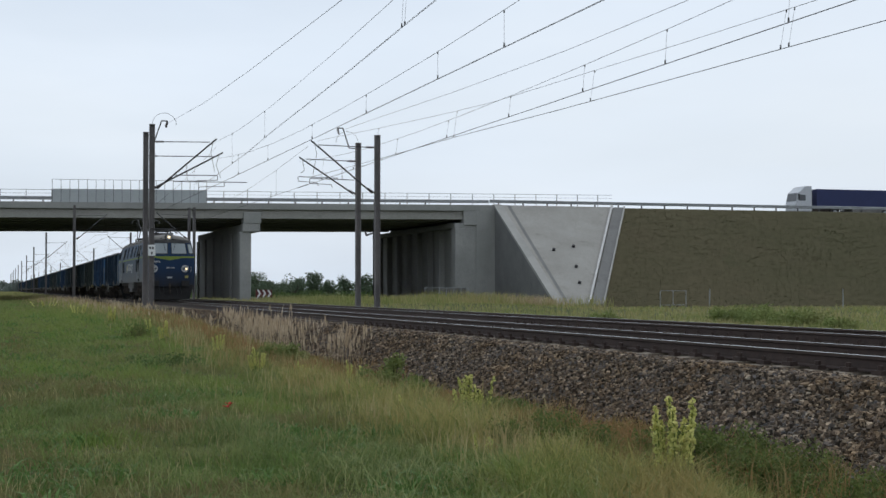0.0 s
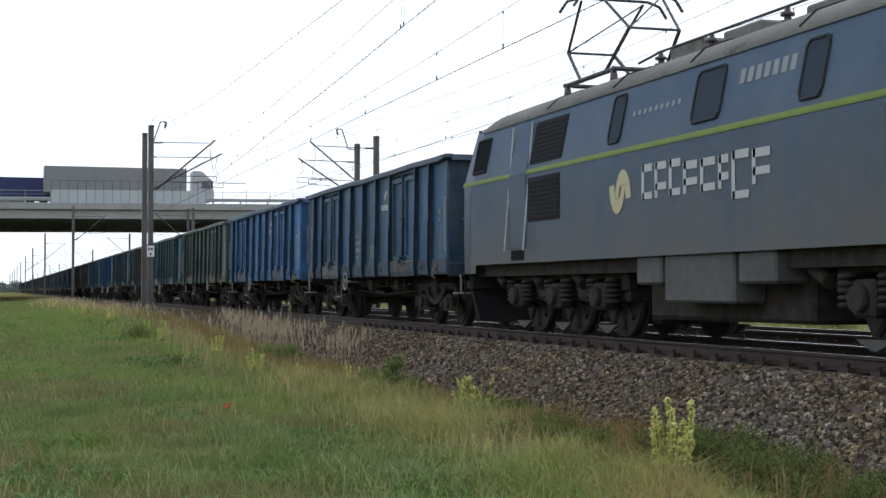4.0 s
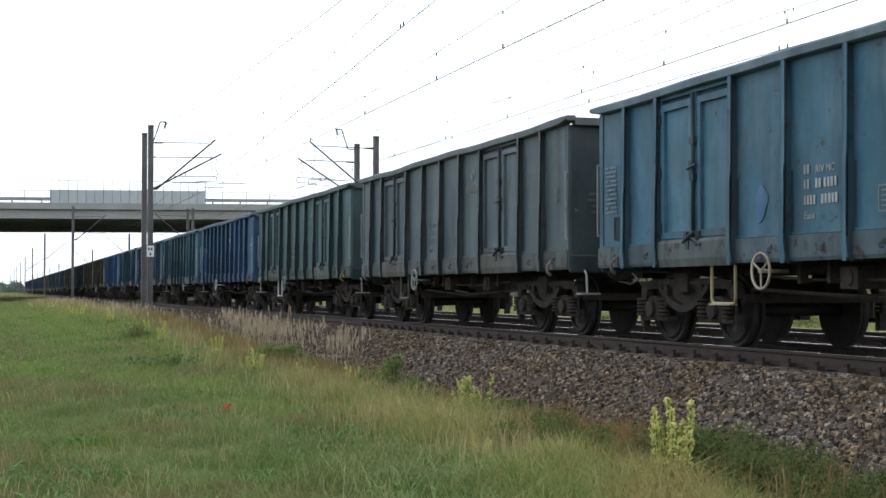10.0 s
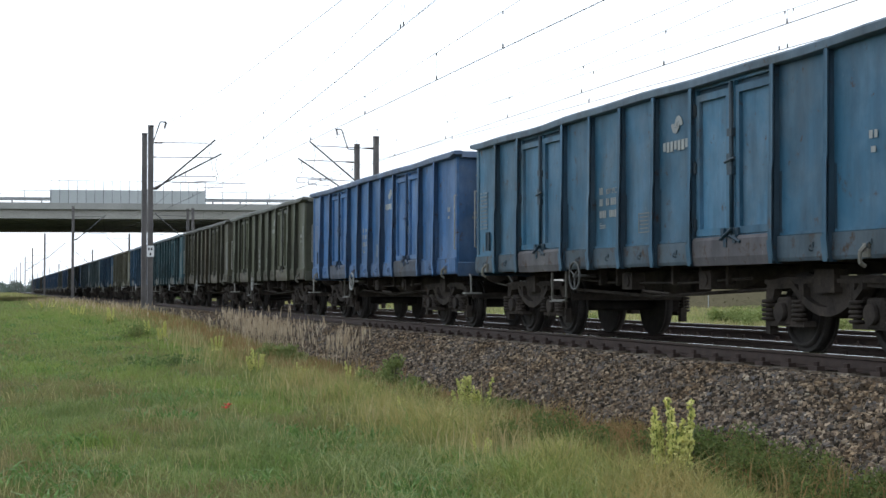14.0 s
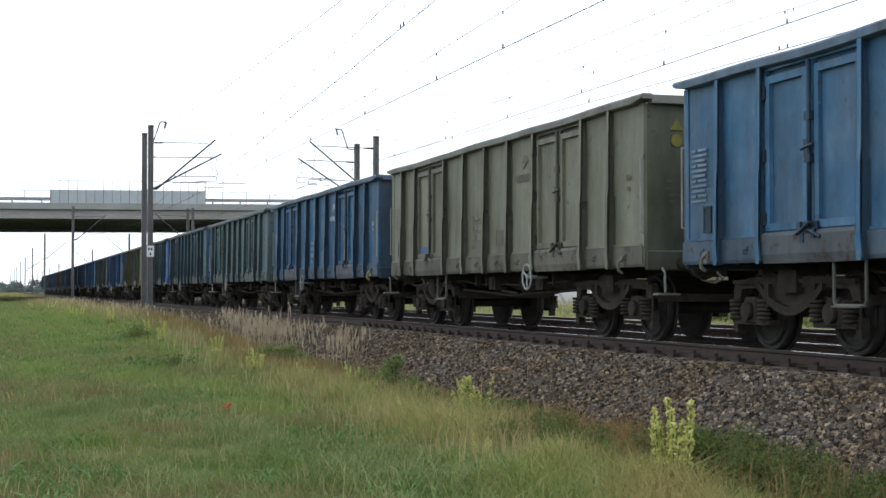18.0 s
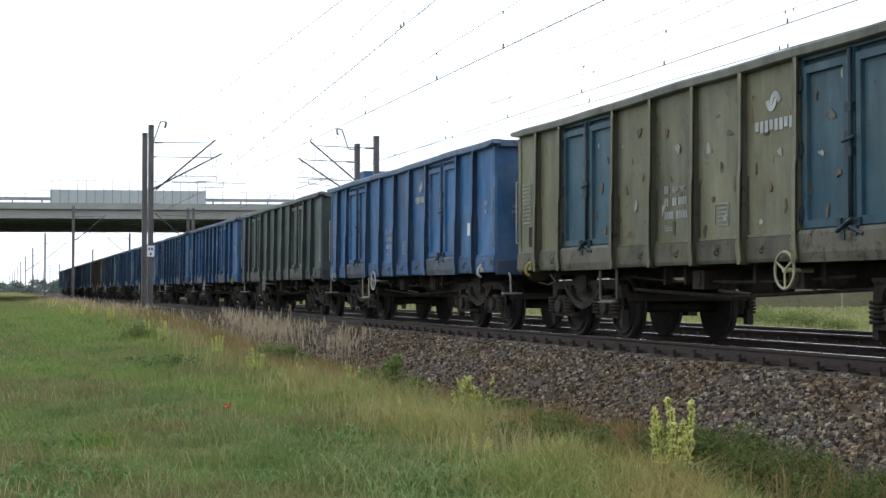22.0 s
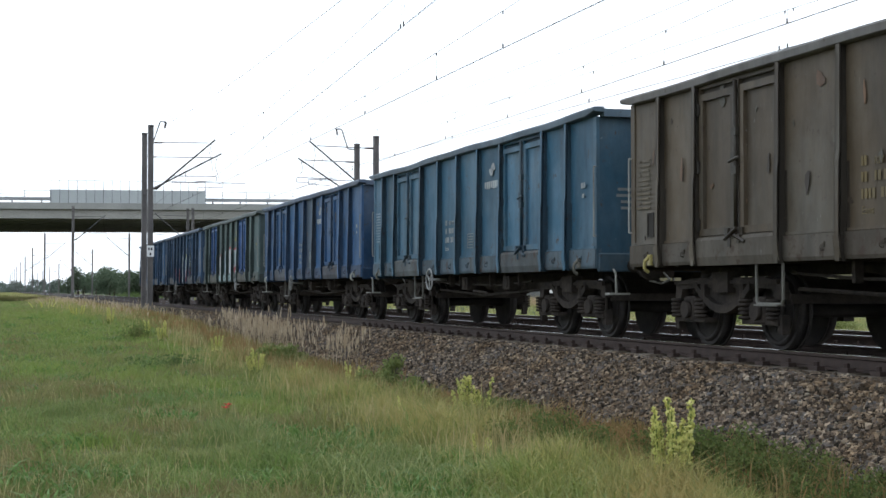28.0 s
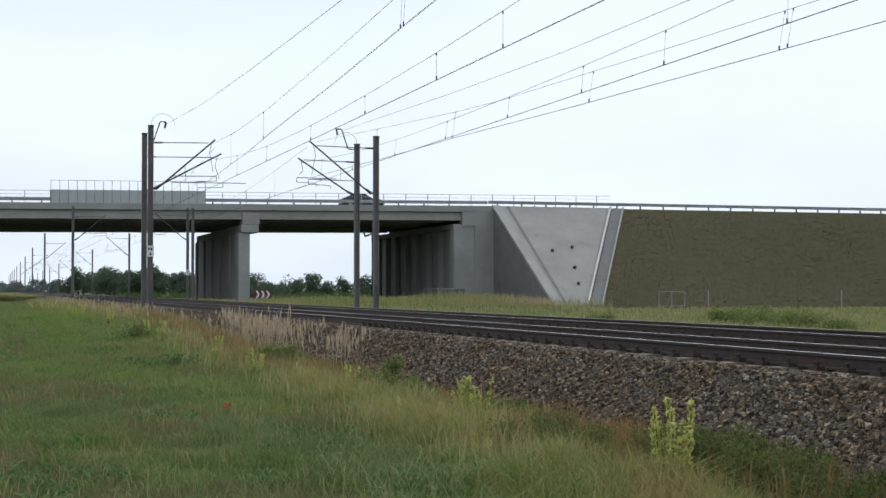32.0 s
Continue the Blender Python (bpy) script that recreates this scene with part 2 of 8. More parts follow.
def build_ground():
    xs = [-3000, -1200, -500, -200, -100, -60, -40, -28, -20] + [-16 + i for i in range(17)] + [0.5 * i + 0.5 for i in range(13)] + [6.7, 6.95, 8, 9, 11, 13, 15, 16.4, 17, 18, 20, 23, 27, 32, 38, 44, 50, 58, 70, 90, 130, 200, 350, 700, 1400, 3000]
    ys = [-3000, -1200, -600, -300, -150, -80, -40, -20, -10] + [i for i in range(-4, 60, 2)] + [60 + 5 * i for i in range(24)] + [190, 210, 240, 280, 340, 420, 550, 750, 1100, 1800, 3500]
    verts = [(x, y, ground_z(x, y)) for y in ys for x in xs]
    n = len(xs)
    faces = [(j * n + i, j * n + i + 1, (j + 1) * n + i + 1, (j + 1) * n + i) for j in range(len(ys) - 1) for i in range(n - 1)]
    tagged(new("ground", raw("ground", verts, faces, GROUND, True)), "uneven meadow ground with green and dry grass", "ground", kind="structure")


build_ground()

# ---------- railway ----------
BALLAST = surface("ballast_bed", (0.05, 0.04, 0.032), (0.095, 0.078, 0.062), 9, 0.95, 0, 0.9, 26, c3=(0.06, 0.05, 0.045), shift=False, spec=0.1)
STONE_M, st_t, st_b, st_link = nodes_of("ballast_stones")
st_geo = st_t.nodes.new("ShaderNodeNewGeometry")
st_ramp = st_t.nodes.new("ShaderNodeValToRGB")
st_ramp.color_ramp.elements[0].color, st_ramp.color_ramp.elements[1].color = (0.028, 0.023, 0.018, 1), (0.4, 0.32, 0.235, 1)
for st_at, st_c in ((0.3, (0.082, 0.062, 0.046)), (0.5, (0.178, 0.132, 0.094)), (0.66, (0.122, 0.115, 0.112)), (0.85, (0.24, 0.178, 0.122))):
    st_ramp.color_ramp.elements.new(st_at).color = (*st_c, 1)
st_link(st_geo.outputs["Random Per Island"], st_ramp.inputs["Fac"])
st_col = st_ramp.outputs["Color"]
st_col = mixed(st_t, ramp(st_t, noise_of(st_t, 0.8, 4, 0.6), 0.4, 0.7), st_col, mixed(st_t, 1.0, st_col, (0.88, 0.76, 0.6), "MULTIPLY"))
st_col = mixed(st_t, ramp(st_t, noise_of(st_t, 17.0, 2, 0.5), 0.55, 0.62), st_col, mixed(st_t, 1.0, st_col, (0.72, 0.8, 0.86), "MULTIPLY"))
st_link(st_col, st_b.inputs["Base Color"])
st_b.inputs["Roughness"].default_value, st_b.inputs["Specular IOR Level"].default_value = 0.95, 0.1

bm = bmesh.new()
prism(bm, [(5.9, -1.4), (6.75, -0.95), (7.85, -0.205), (8.3, -0.21), (8.36, -0.235), (8.9, -0.235), (15.0, -0.225), (15.5, -0.24), (17.0, -1.2)], "y", -700, 1200)
solid("ballast", bm, BALLAST, "brown-grey crushed stone ballast bed under two tracks", "ballast", "structure")


def build_stones():
    rng = np.random.default_rng(4)
    base = np.array([(-1, -1, -1), (1, -1, -1), (1, 1, -1), (-1, 1, -1), (-1, -1, 1), (1, -1, 1), (1, 1, 1), (-1, 1, 1)], float)
    quads = np.array([(0, 3, 2, 1), (4, 5, 6, 7), (0, 1, 5, 4), (1, 2, 6, 5), (2, 3, 7, 6), (3, 0, 4, 7)])
    n = 130000
    y = 6.0 * (70 / 6.0) ** rng.random(n)
    s = rng.random(n)
    x = 8.4 - s * 1.87
    z = np.where(x > 7.85, -0.208, -0.208 - (7.85 - x) * 0.67) + rng.uniform(-0.012, 0.022, n)
    size = rng.uniform(0.009, 0.026, n) * (1 + (y > 30) * 0.35)
    v = base[None] * rng.uniform(0.55, 1.25, (n, 8, 3)) * size[:, None, None] * rng.uniform(0.7, 1.2, (n, 1, 3))
    a, b = rng.uniform(0, 6.3, n), rng.uniform(-0.7, 0.7, n)
    ca, sa, cb, sb = np.cos(a), np.sin(a), np.cos(b), np.sin(b)
    vx, vz = v[..., 0] * cb[:, None] - v[..., 2] * sb[:, None], v[..., 0] * sb[:, None] + v[..., 2] * cb[:, None]
    vx, vy = vx * ca[:, None] - v[..., 1] * sa[:, None], vx * sa[:, None] + v[..., 1] * ca[:, None]
    pts = np.stack([vx + x[:, None], vy + y[:, None], vz + z[:, None]], -1).reshape(-1, 3)
    faces = (quads[None] + (np.arange(n) * 8)[:, None, None]).reshape(-1, 4)
    tagged(new("ballast_stones", raw("ballast_stones", pts.tolist(), faces.tolist(), STONE_M)), "loose angular ballast stones on the shoulder slope", "stones", kind="stuff")


build_stones()


def build_track(x, name, y0, y1):
    track = thing(name, "concrete-sleepered railway track with polished steel rails", "railway track", (x, 0, 0), kind="structure")
    prof = [(-0.07, -0.172), (0.07, -0.172), (0.07, -0.158), (0.018, -0.14), (0.012, -0.05), (0.035, -0.035), (0.035, -0.004), (-0.035, -0.004), (-0.035, -0.035), (-0.012, -0.05), (-0.018, -0.14), (-0.07, -0.158)]
    for sx in (-0.7525, 0.7525):
        rail = part("rail", prism(bmesh.new(), [(sx + a, b) for a, b in prof], "y", -700, 1200), RAILSIDE, track, "rusty brown steel rail")
        part("railhead", box(bmesh.new(), sx - 0.031, sx + 0.031, -700, 1200, -0.0035, 0.0), RAILTOP, rail, "shiny worn running surface")
    bm = bmesh.new()
    prism(bm, [(-1.3, -0.4), (1.3, -0.4), (1.3, -0.245), (1.24, -0.205), (0.98, -0.185), (0.5, -0.185), (0.35, -0.22), (-0.35, -0.22), (-0.5, -0.185), (-0.98, -0.185), (-1.24, -0.205), (-1.3, -0.245)], "y", -0.14, 0.14)
    me = mesh_of("sleeper", bm, SLEEPER)
    bm = bmesh.new()
    for sx in (-0.7525, 0.7525):
        for d in (-0.115, 0.115):
            box(bm, sx + d - 0.05, sx + d + 0.05, -0.09, 0.09, -0.187, -0.135)
            rod(bm, (sx + d, 0, -0.14), (sx + d, 0, -0.085), 0.035, 6)
    clip = mesh_of("fastening", bm, RAILSIDE)
    k0, k1 = round(y0 / 0.6), round(y1 / 0.6)
    for k in range(k0, k1):
        tie = part("sleeper", me, None, track, at=(0, k * 0.6 + 0.01 * math.sin(k * 5.1), 0.008 * math.sin(k * 3.3)))
        if k < 60:
            part("fastening", clip, None, tie, "rusty rail clips")
    far = bmesh.new()
    for k in range(k1, k1 + 500):
        prism(far, [(-1.3, -0.4), (1.3, -0.4), (1.3, -0.245), (0.98, -0.185), (-0.98, -0.185), (-1.3, -0.245)], "y", k * 0.6 - 0.14, k * 0.6 + 0.14)
    part("far_sleepers", far, SLEEPER, track)["kind"] = "stuff"


build_track(TX, "railway_track", 3, 96)
build_track(TX2, "railway_track", 6, 96)


# ---------- overhead line ----------
def insulator(bm, a, b, r=0.05):
    a, b = Vector(a), Vector(b)
    rod(bm, a, b, r * 0.5, 6)
    for i in range(5):
        p = a + (b - a) * (0.12 + 0.18 * i)
        rod(bm, p, p + (b - a).normalized() * 0.04, r * 1.25, 8, r * 0.8)


def build_mast(x, y, top, side, base, arms, label, plate=False, whip=False, width=0.24):
    """side: +1 the arm reaches to larger x. arms: rows of (tie height, strut foot, reach, head height, contact height)."""
    mast = thing("catenary_mast", label, "catenary mast", (x, y, base), group="overhead line masts")
    h = top - base
    bm = bmesh.new()
    w = width / 2
    for sx in (-1, 1):
        prism(bm, [(sx * w, -0.11), (sx * w * 0.72, -0.11), (sx * w * 0.72, 0.11), (sx * w, 0.11)], "z", 0, h)
    for k in range(int(h / 0.6)):
        box(bm, -w * 0.85, w * 0.85, -0.1, 0.1, 0.25 + k * 0.6, 0.3 + k * 0.6)
    box(bm, -w * 0.8, w * 0.8, -0.03, 0.03, 0, h)
    part("pole", bm, MASTM, mast)
    part("foundation", bevelled(box(bmesh.new(), -0.4, 0.4, -0.4, 0.4, -0.7, 0.1), 0.03), CONCRETE, mast, "concrete footing")
    part("cap", box(bmesh.new(), -w - 0.01, w + 0.01, -0.13, 0.13, h, h + 0.03), MASTM, mast)
    for tie, foot, reach, head, contact in arms:
        tie, foot, head, contact = tie - base, foot - base, head - base, contact - base
        r, s = reach * side, side
        part("tie_rod", rod(bmesh.new(), (w * s, 0, tie), (r * 0.92, 0, tie + 0.05), 0.022, 6), DARKSTEEL, mast)
        strut = bmesh.new()
        rod(strut, (w * s + 0.12 * s, 0, foot), (r * 1.03, 0, head + 0.06), 0.038, 8)
        part("cantilever_strut", strut, DARKSTEEL, mast)
        ins = bmesh.new()
        insulator(ins, (w * s, 0, foot), (w * s + 0.35 * s, 0, foot + (head - foot) * 0.3 / reach))
        part("insulator", ins, INSULATOR, mast, "ribbed brown insulator")
        ins = bmesh.new()
        insulator(ins, (w * s + 0.02 * s, 0, tie), (w * s + 0.42 * s, 0, tie + 0.01))
        part("insulator", ins, INSULATOR, mast)
        reg = bmesh.new()
        z = contact + 0.42
        rod(reg, (r * 0.36, 0, z - 0.03), (r * (1.04 if reach < 3.2 else 1.36), 0, z), 0.02, 6)
        rod(reg, (r * 1.05, 0, z), (r * 1.05, 0, contact + 0.2), 0.015, 6)
        rod(reg, (r * 1.05, 0, contact + 0.2), (r * 0.72, 0, contact + 0.16), 0.015, 6)
        rod(reg, (r * 0.72, 0, contact + 0.16), (r * 0.7, 0, contact), 0.012, 6)
        rod(reg, (r * 0.55, 0, foot + (head - foot) * 0.52), (r * 0.55, 0, z), 0.01, 5)
        part("registration_arm", reg, DARKSTEEL, mast)
        hang = bmesh.new()
        rod(hang, (r * 0.98, 0, head), (r * 0.94, 0, head - 0.55), 0.012, 5)
        rod(hang, (r * 0.94, 0, head - 0.55), (r * 1.0, 0, contact + 0.6), 0.012, 5)
        part("hanger", hang, WIRE, mast)
    if whip:
        bm = bmesh.new()
        ends = [(w, -0.7), (0.42, 0.2), (0.68, 0.2), (0.68, 0.05)] if side > 0 else [(w, -0.25), (0.45, -0.22), (0.76, 0.72), (1.02, 0.72), (1.02, 0.6)]
        tube(bm, [(a * side, 0, h + b) for a, b in ends], 0.03, 6)
        part("feeder_bracket", bm, DARKSTEEL, mast)
        bm = bmesh.new()
        insulator(bm, (ends[-1][0] * side, 0, h + ends[-2][1]), ((ends[-1][0] - 0.06) * side, 0, h + ends[-2][1] - 0.3))
        part("feeder_insulator", bm, INSULATOR, mast)
        bm = bmesh.new()
        tube(bm, [(0.55 * side * (1 - math.cos(math.pi * i / 10)), 0, h + 0.02 + 0.55 * math.sin(math.pi * i / 10)) for i in range(11)], 0.008, 5)
        part("jumper_loop", bm, WIRE, mast)
    if plate:
        bm = box(bmesh.new(), -0.16, 0.16, -0.14, -0.125, 2.6, 3.1)
        pl = part("number_plate", bm, WHITE, mast, "white enamel plate with dark bars")
        for px, pz in ((-0.07, 2.95), (0.05, 2.95), (0.0, 2.72)):
            part("plate_bar", box(bmesh.new(), px - 0.035, px + 0.035, -0.146, -0.141, pz - 0.06, pz + 0.06), BLACK, pl)
    return mast


ARM1, ARM2 = (7.45, 5.3, 2.85, 7.6, 5.55), (7.05, 5.45, 3.55, 7.24, 5.47)
GREY = "grey steel catenary mast"
build_mast(6.7, 67.4, 8.21, 1, -0.36, [ARM1], GREY + " with a cantilever and number plate", True, True)
build_mast(6.7, 70.3, 8.15, 1, -0.4, [ARM2], GREY + " paired at an overlap", False, False)
build_mast(16.6, 68.4, 7.74, -1, -0.5, [(6.88, 5.3, 2.8, 6.95, 5.66)], GREY + " across the line, with feeder bracket", False, True)
build_mast(16.6, 64.7, 7.74, -1, -0.5, [(7.2, 5.11, 3.0, 7.38, 5.3)], GREY + " across the line, paired at an overlap", False, False)
build_mast(6.7, 137.4, 8.39, 1, -0.4, [ARM1], GREY + " just in front of the bridge")
build_mast(16.6, 133.3, 8.1, -1, -0.5, [ARM1], GREY + " just in front of the bridge", True)
build_mast(16.6, 129.7, 7.95, -1, -0.5, [], GREY + " without arms")
for i, yy in enumerate((218, 292, 365, 438, 510, 583, 655, 728, 800)):
    build_mast(6.7, yy, 8.9, 1, -0.4, [ARM1] if i < 4 else [], "dark catenary mast far along the line")
    build_mast(16.6, yy - 24 if i == 0 else yy - 22, 8.1, -1, -0.6, [ARM1] if i < 4 else [], "dark catenary mast far along the line")


def cable(pts, r, n=5):
    """One unbroken wire through the points."""
    bm = bmesh.new()
    rings = []
    for p in pts:
        rings.append([bm.verts.new(p + Vector((r * math.cos(2 * math.pi * i / n), 0, r * math.sin(2 * math.pi * i / n)))) for i in range(n)])
    for a, b in zip(rings, rings[1:]):
        for i in range(n):
            bm.faces.new((a[i], a[(i + 1) % n], b[(i + 1) % n], b[i])).smooth = True
    return bm


def wire_line(name, label, pts, r=0.008, droppers=None, twin=0.0):
    line = thing(name, label, "overhead wire", pts[0], group="overhead wires")
    o = Vector(pts[0])
    for d in ((0.0,) if not twin else (-twin, twin)):
        part("strand", cable([Vector(p) - o + Vector((d, 0, 0)) for p in pts], r), WIRE, line)
    return line


def height_at(pts, y):
    for a, b in zip(pts, pts[1:]):
        if min(a[1], b[1]) <= y <= max(a[1], b[1]):
            f = (y - a[1]) / (b[1] - a[1])
            return Vector(a).lerp(Vector(b), f)
    return None


def catenary(label, contact, messenger, ys):
    wire_line("contact_wire", label + " twin copper contact wire", contact, 0.005, twin=0.013)
    line = wire_line("messenger_wire", label + " stranded messenger wire", messenger, 0.006)
    for y in ys:
        a, b = height_at(messenger, y), height_at(contact, y)
        if a and b:
            o = Vector(messenger[0])
            bm = rod(bmesh.new(), a - o, b - o, 0.0035, 4)
            rod(bm, b - o, b - o + Vector((0, 0, 0.09)), 0.018, 5)
            rod(bm, a - o, a - o - Vector((0, 0, 0.06)), 0.016, 5)
            part("dropper", bm, WIRE, line)


def sagged(x0, x1, y0, y1, z_end, z_mid, n=12):
    out = []
    for i in range(n + 1):
        f = i / n
        out.append((x0 + (x1 - x0) * f, y0 + (y1 - y0) * f, z_mid + (z_end - z_mid) * (2 * f - 1) ** 2))
    return out


def hung(x0, x1, y0, y1, low, z, k, stop):
    """A sagging wire from y0 to stop, lowest at low."""
    return [(x0 + (x1 - x0) * (y - y0) / (stop - y0), y, z + k * (y - low) ** 2 * (1 if y < low else 2.2)) for y in [y0 + (stop - y0) * i / 16 for i in range(17)]]


# near track: working catenary, and the one that rises to its anchor
catenary("near track", [(9.64, -60, 5.55), (9.64, 67.4, 5.53)], hung(9.64, 9.64, -12, 105, 46.5, 6.0, 0.00078, 67.4), [8.5, 16, 22, 27.4, 32, 38.8, 46, 54, 61])
catenary("rising", [(7.3, 5, 6.45), (8.2, 27.2, 6.4), (8.4, 30.2, 6.44), (8.8, 38.3, 6.4), (9.3, 51.4, 6.31), (9.45, 57.6, 6.14), (9.6, 65.5, 6.01), (9.7, 70.3, 5.95)], [(7.5, 5, 8.0), (8.5, 31.6, 7.25), (8.9, 38.8, 7.3), (9.3, 51.4, 7.24), (9.5, 60.1, 7.3), (9.65, 70.3, 7.6)], [14, 22, 30.4, 30.7, 53, 62])
catenary("far track", [(13.64, -60, 5.52), (13.64, 68.4, 5.53)], hung(13.64, 13.74, -12, 105, 46, 6.09, 0.00062, 68.4), [12, 18, 23.3, 28.4, 33, 38.4, 44.3, 50.5, 57, 63])
catenary("anchored", [(17.0, 5, 5.8), (15.9, 23.6, 5.75), (15.4, 31.3, 5.73), (15.0, 37.5, 5.72), (14.5, 46.3, 5.77), (14.1, 53.7, 5.74), (13.5, 64.7, 5.78)], [(17.1, 5, 7.2), (15.9, 25.9, 6.59), (15.5, 31.5, 6.55), (14.8, 43.1, 6.57), (14.6, 46.7, 6.67), (14.2, 54.1, 6.95), (13.8, 64.7, 7.43)], [12, 18, 26.8, 27.1, 36, 46.3, 55])
wire_line("feeder_wire", "thin bare feeder wire on the mast brackets", [(7.38, -10, 8.3), (7.38, 12, 7.4), (7.38, 31.9, 7.23), (7.38, 44.5, 7.45), (7.38, 55, 7.72), (7.38, 67.4, 8.3)], 0.007)
wire_line("feeder_wire", "thin bare feeder wire on the far brackets", [(15.92, -10, 8.3), (15.92, 12, 7.85), (15.92, 31.7, 7.7), (15.92, 39.8, 7.72), (15.92, 50.9, 7.93), (15.92, 65.6, 8.34), (15.92, 68.4, 8.4)], 0.007)
for xt, yy0 in ((9.64, 67.4), (13.64, 66.0)):
    step = 70.0
    for k in range(5):
        a = yy0 + k * step
        b = a + step
        catenary("receding", [(xt, a, 5.55), (xt, b, 5.55)], sagged(xt, xt, a, b, 6.9 if k == 1 else 7.3, 6.1, 8), [a + 8 + 9 * i for i in range(7)])

# ---------- road bridge ----------
SCREEN = surface("pale_screen_panel", (0.42, 0.44, 0.44), (0.5, 0.52, 0.52), 0.6, 0.5, 0, 0.05)


def grade(x):
    return 0.0095 * (x - 2.3)


def build_bridge():
    br = thing("road_bridge", "wide pale concrete road bridge over the railway", "bridge", (0, BY, 0), kind="structure")
    d = BYB - BY

    def on_grade(name, bm, material, label=""):
        """A part of the deck, which climbs gently towards the embankment."""
        for v in bm.verts:
            v.co.z += grade(v.co.x)
        return part(name, bm, material, br, label)
    on_grade("deck", box(bmesh.new(), -45, 46.3, 0.35, d, 7.72, DECK - 0.3), CONCRETE_D, "stained concrete deck slab")
    on_grade("fascia", prism(bmesh.new(), [(-0.02, DECK), (-0.02, 8.3), (0.3, 8.2), (0.7, 8.25), (0.7, DECK)], "x", -45, 48.8), CONCRETE, "pale precast edge beam")
    on_grade("kerb", box(bmesh.new(), -45, 48.8, 0.72, 1.1, DECK - 0.25, DECK + 0.06), CONCRETE)
    on_grade("roadway", box(bmesh.new(), -45, 48.8, 1.1, d, DECK - 0.29, DECK - 0.02), ASPHALT, "dark asphalt carriageway")
    for i in range(9):
        y = 0.45 + i * 4.1
        on_grade("girder", prism(bmesh.new(), [(y, 7.72), (y, 7.42), (y + 1.2, 7.42), (y + 1.2, 7.72)] if i else [(0.32, 8.22), (0.32, 7.42), (1.5, 7.42), (1.5, 8.22)], "x", -45, 46.2), CONCRETE_B if i == 0 else CONCRETE_D)
    # pier of columns under a cap block
    for x0 in (22.46, -8.6):
        part("pier_cap", bevelled(box(bmesh.new(), x0 + 0.35, x0 + 2.05, -0.12, 1.6, 7.1, 8.2), 0.03), CONCRETE, br, "pale bearing block at the deck joint")
        part("cap_beam", bevelled(box(bmesh.new(), x0 + 0.25, x0 + 1.95, -0.1, d - 1, 6.32, 7.1), 0.04), CONCRETE_D, br)
        for k in range(6):
            part("column", bevelled(box(bmesh.new(), x0, x0 + 1.12, 0.1 + k * 6.2, 1.3 + k * 6.2 if k else 1.6, -0.6, 6.32), 0.06), CONCRETE if k == 0 else CONCRETE_D, br)
        part("pier_wall", box(bmesh.new(), x0 + 0.2, x0 + 0.95, 1.2, d - 1.5, -0.6, 6.32), CONCRETE_D, br, "shaded concrete wall between columns")
    # abutment
    part("abutment", bevelled(box(bmesh.new(), 46.55, XA, 0.0, d, -1.2, DECK - 0.02), 0.04), CONCRETE, br, "pale concrete abutment")
    part("abutment_front", bevelled(box(bmesh.new(), 44.35, 46.54, 0.02, 1.5, -1.2, 6.92), 0.04), CONCRETE, br, "pale concrete face below the bearings")
    part("abutment_wall", box(bmesh.new(), 45.0, 46.54, 1.52, d - 0.1, -1.2, 6.88), CONCRETE_D, br, "shaded concrete wall behind the pilasters")
    part("bearing_shelf", bevelled(box(bmesh.new(), 44.3, 46.56, 0.1, d, 6.93, 7.42), 0.03), CONCRETE_D, br)
    part("joint_block", bevelled(box(bmesh.new(), 45.2, 46.72, -0.06, 0.9, 7.25, 8.66), 0.02), CONCRETE, br)
    for k in range(1, 8):
        part("pilaster", bevelled(box(bmesh.new(), 44.4, 46.56, 1.5 + k * 4.3, 3.0 + k * 4.3, -1.2, 6.9), 0.05), CONCRETE_D, br)
    # railings along the edge
    for k in range(42):
        x = -32.0 + k * 2.3
        if not 4.8 < x < 19.3 and x < 62:
            on_grade("railing_post", box(bmesh.new(), x - 0.03, x + 0.03, 0.1, 0.16, DECK - 0.05, 10.05), STEEL)
    for z, r in ((10.03, 0.025), (9.7, 0.015)):
        for xa, xb in ((-32, 4.8), (19.3, 61.6)):
            on_grade("railing_bar", rod(bmesh.new(), (xa, 0.13, z), (xb, 0.13, z), r, 6), STEEL)
    for k in range(18):
        x0 = 4.85 + k * 0.8
        on_grade("screen_panel", box(bmesh.new(), x0 + 0.02, x0 + 0.78, 0.02, 0.08, DECK - 0.05, 10.12), SCREEN)
    for k in range(19):
        x0 = 4.85 + k * 0.8
        on_grade("screen_post", box(bmesh.new(), x0 - 0.02, x0 + 0.02, 0.09, 0.15, DECK - 0.05, 11.02), DARKSTEEL)
    on_grade("screen_bar", rod(bmesh.new(), (4.85, 0.12, 11.0), (19.25, 0.12, 11.0), 0.02, 6), DARKSTEEL)
    return br


build_bridge()


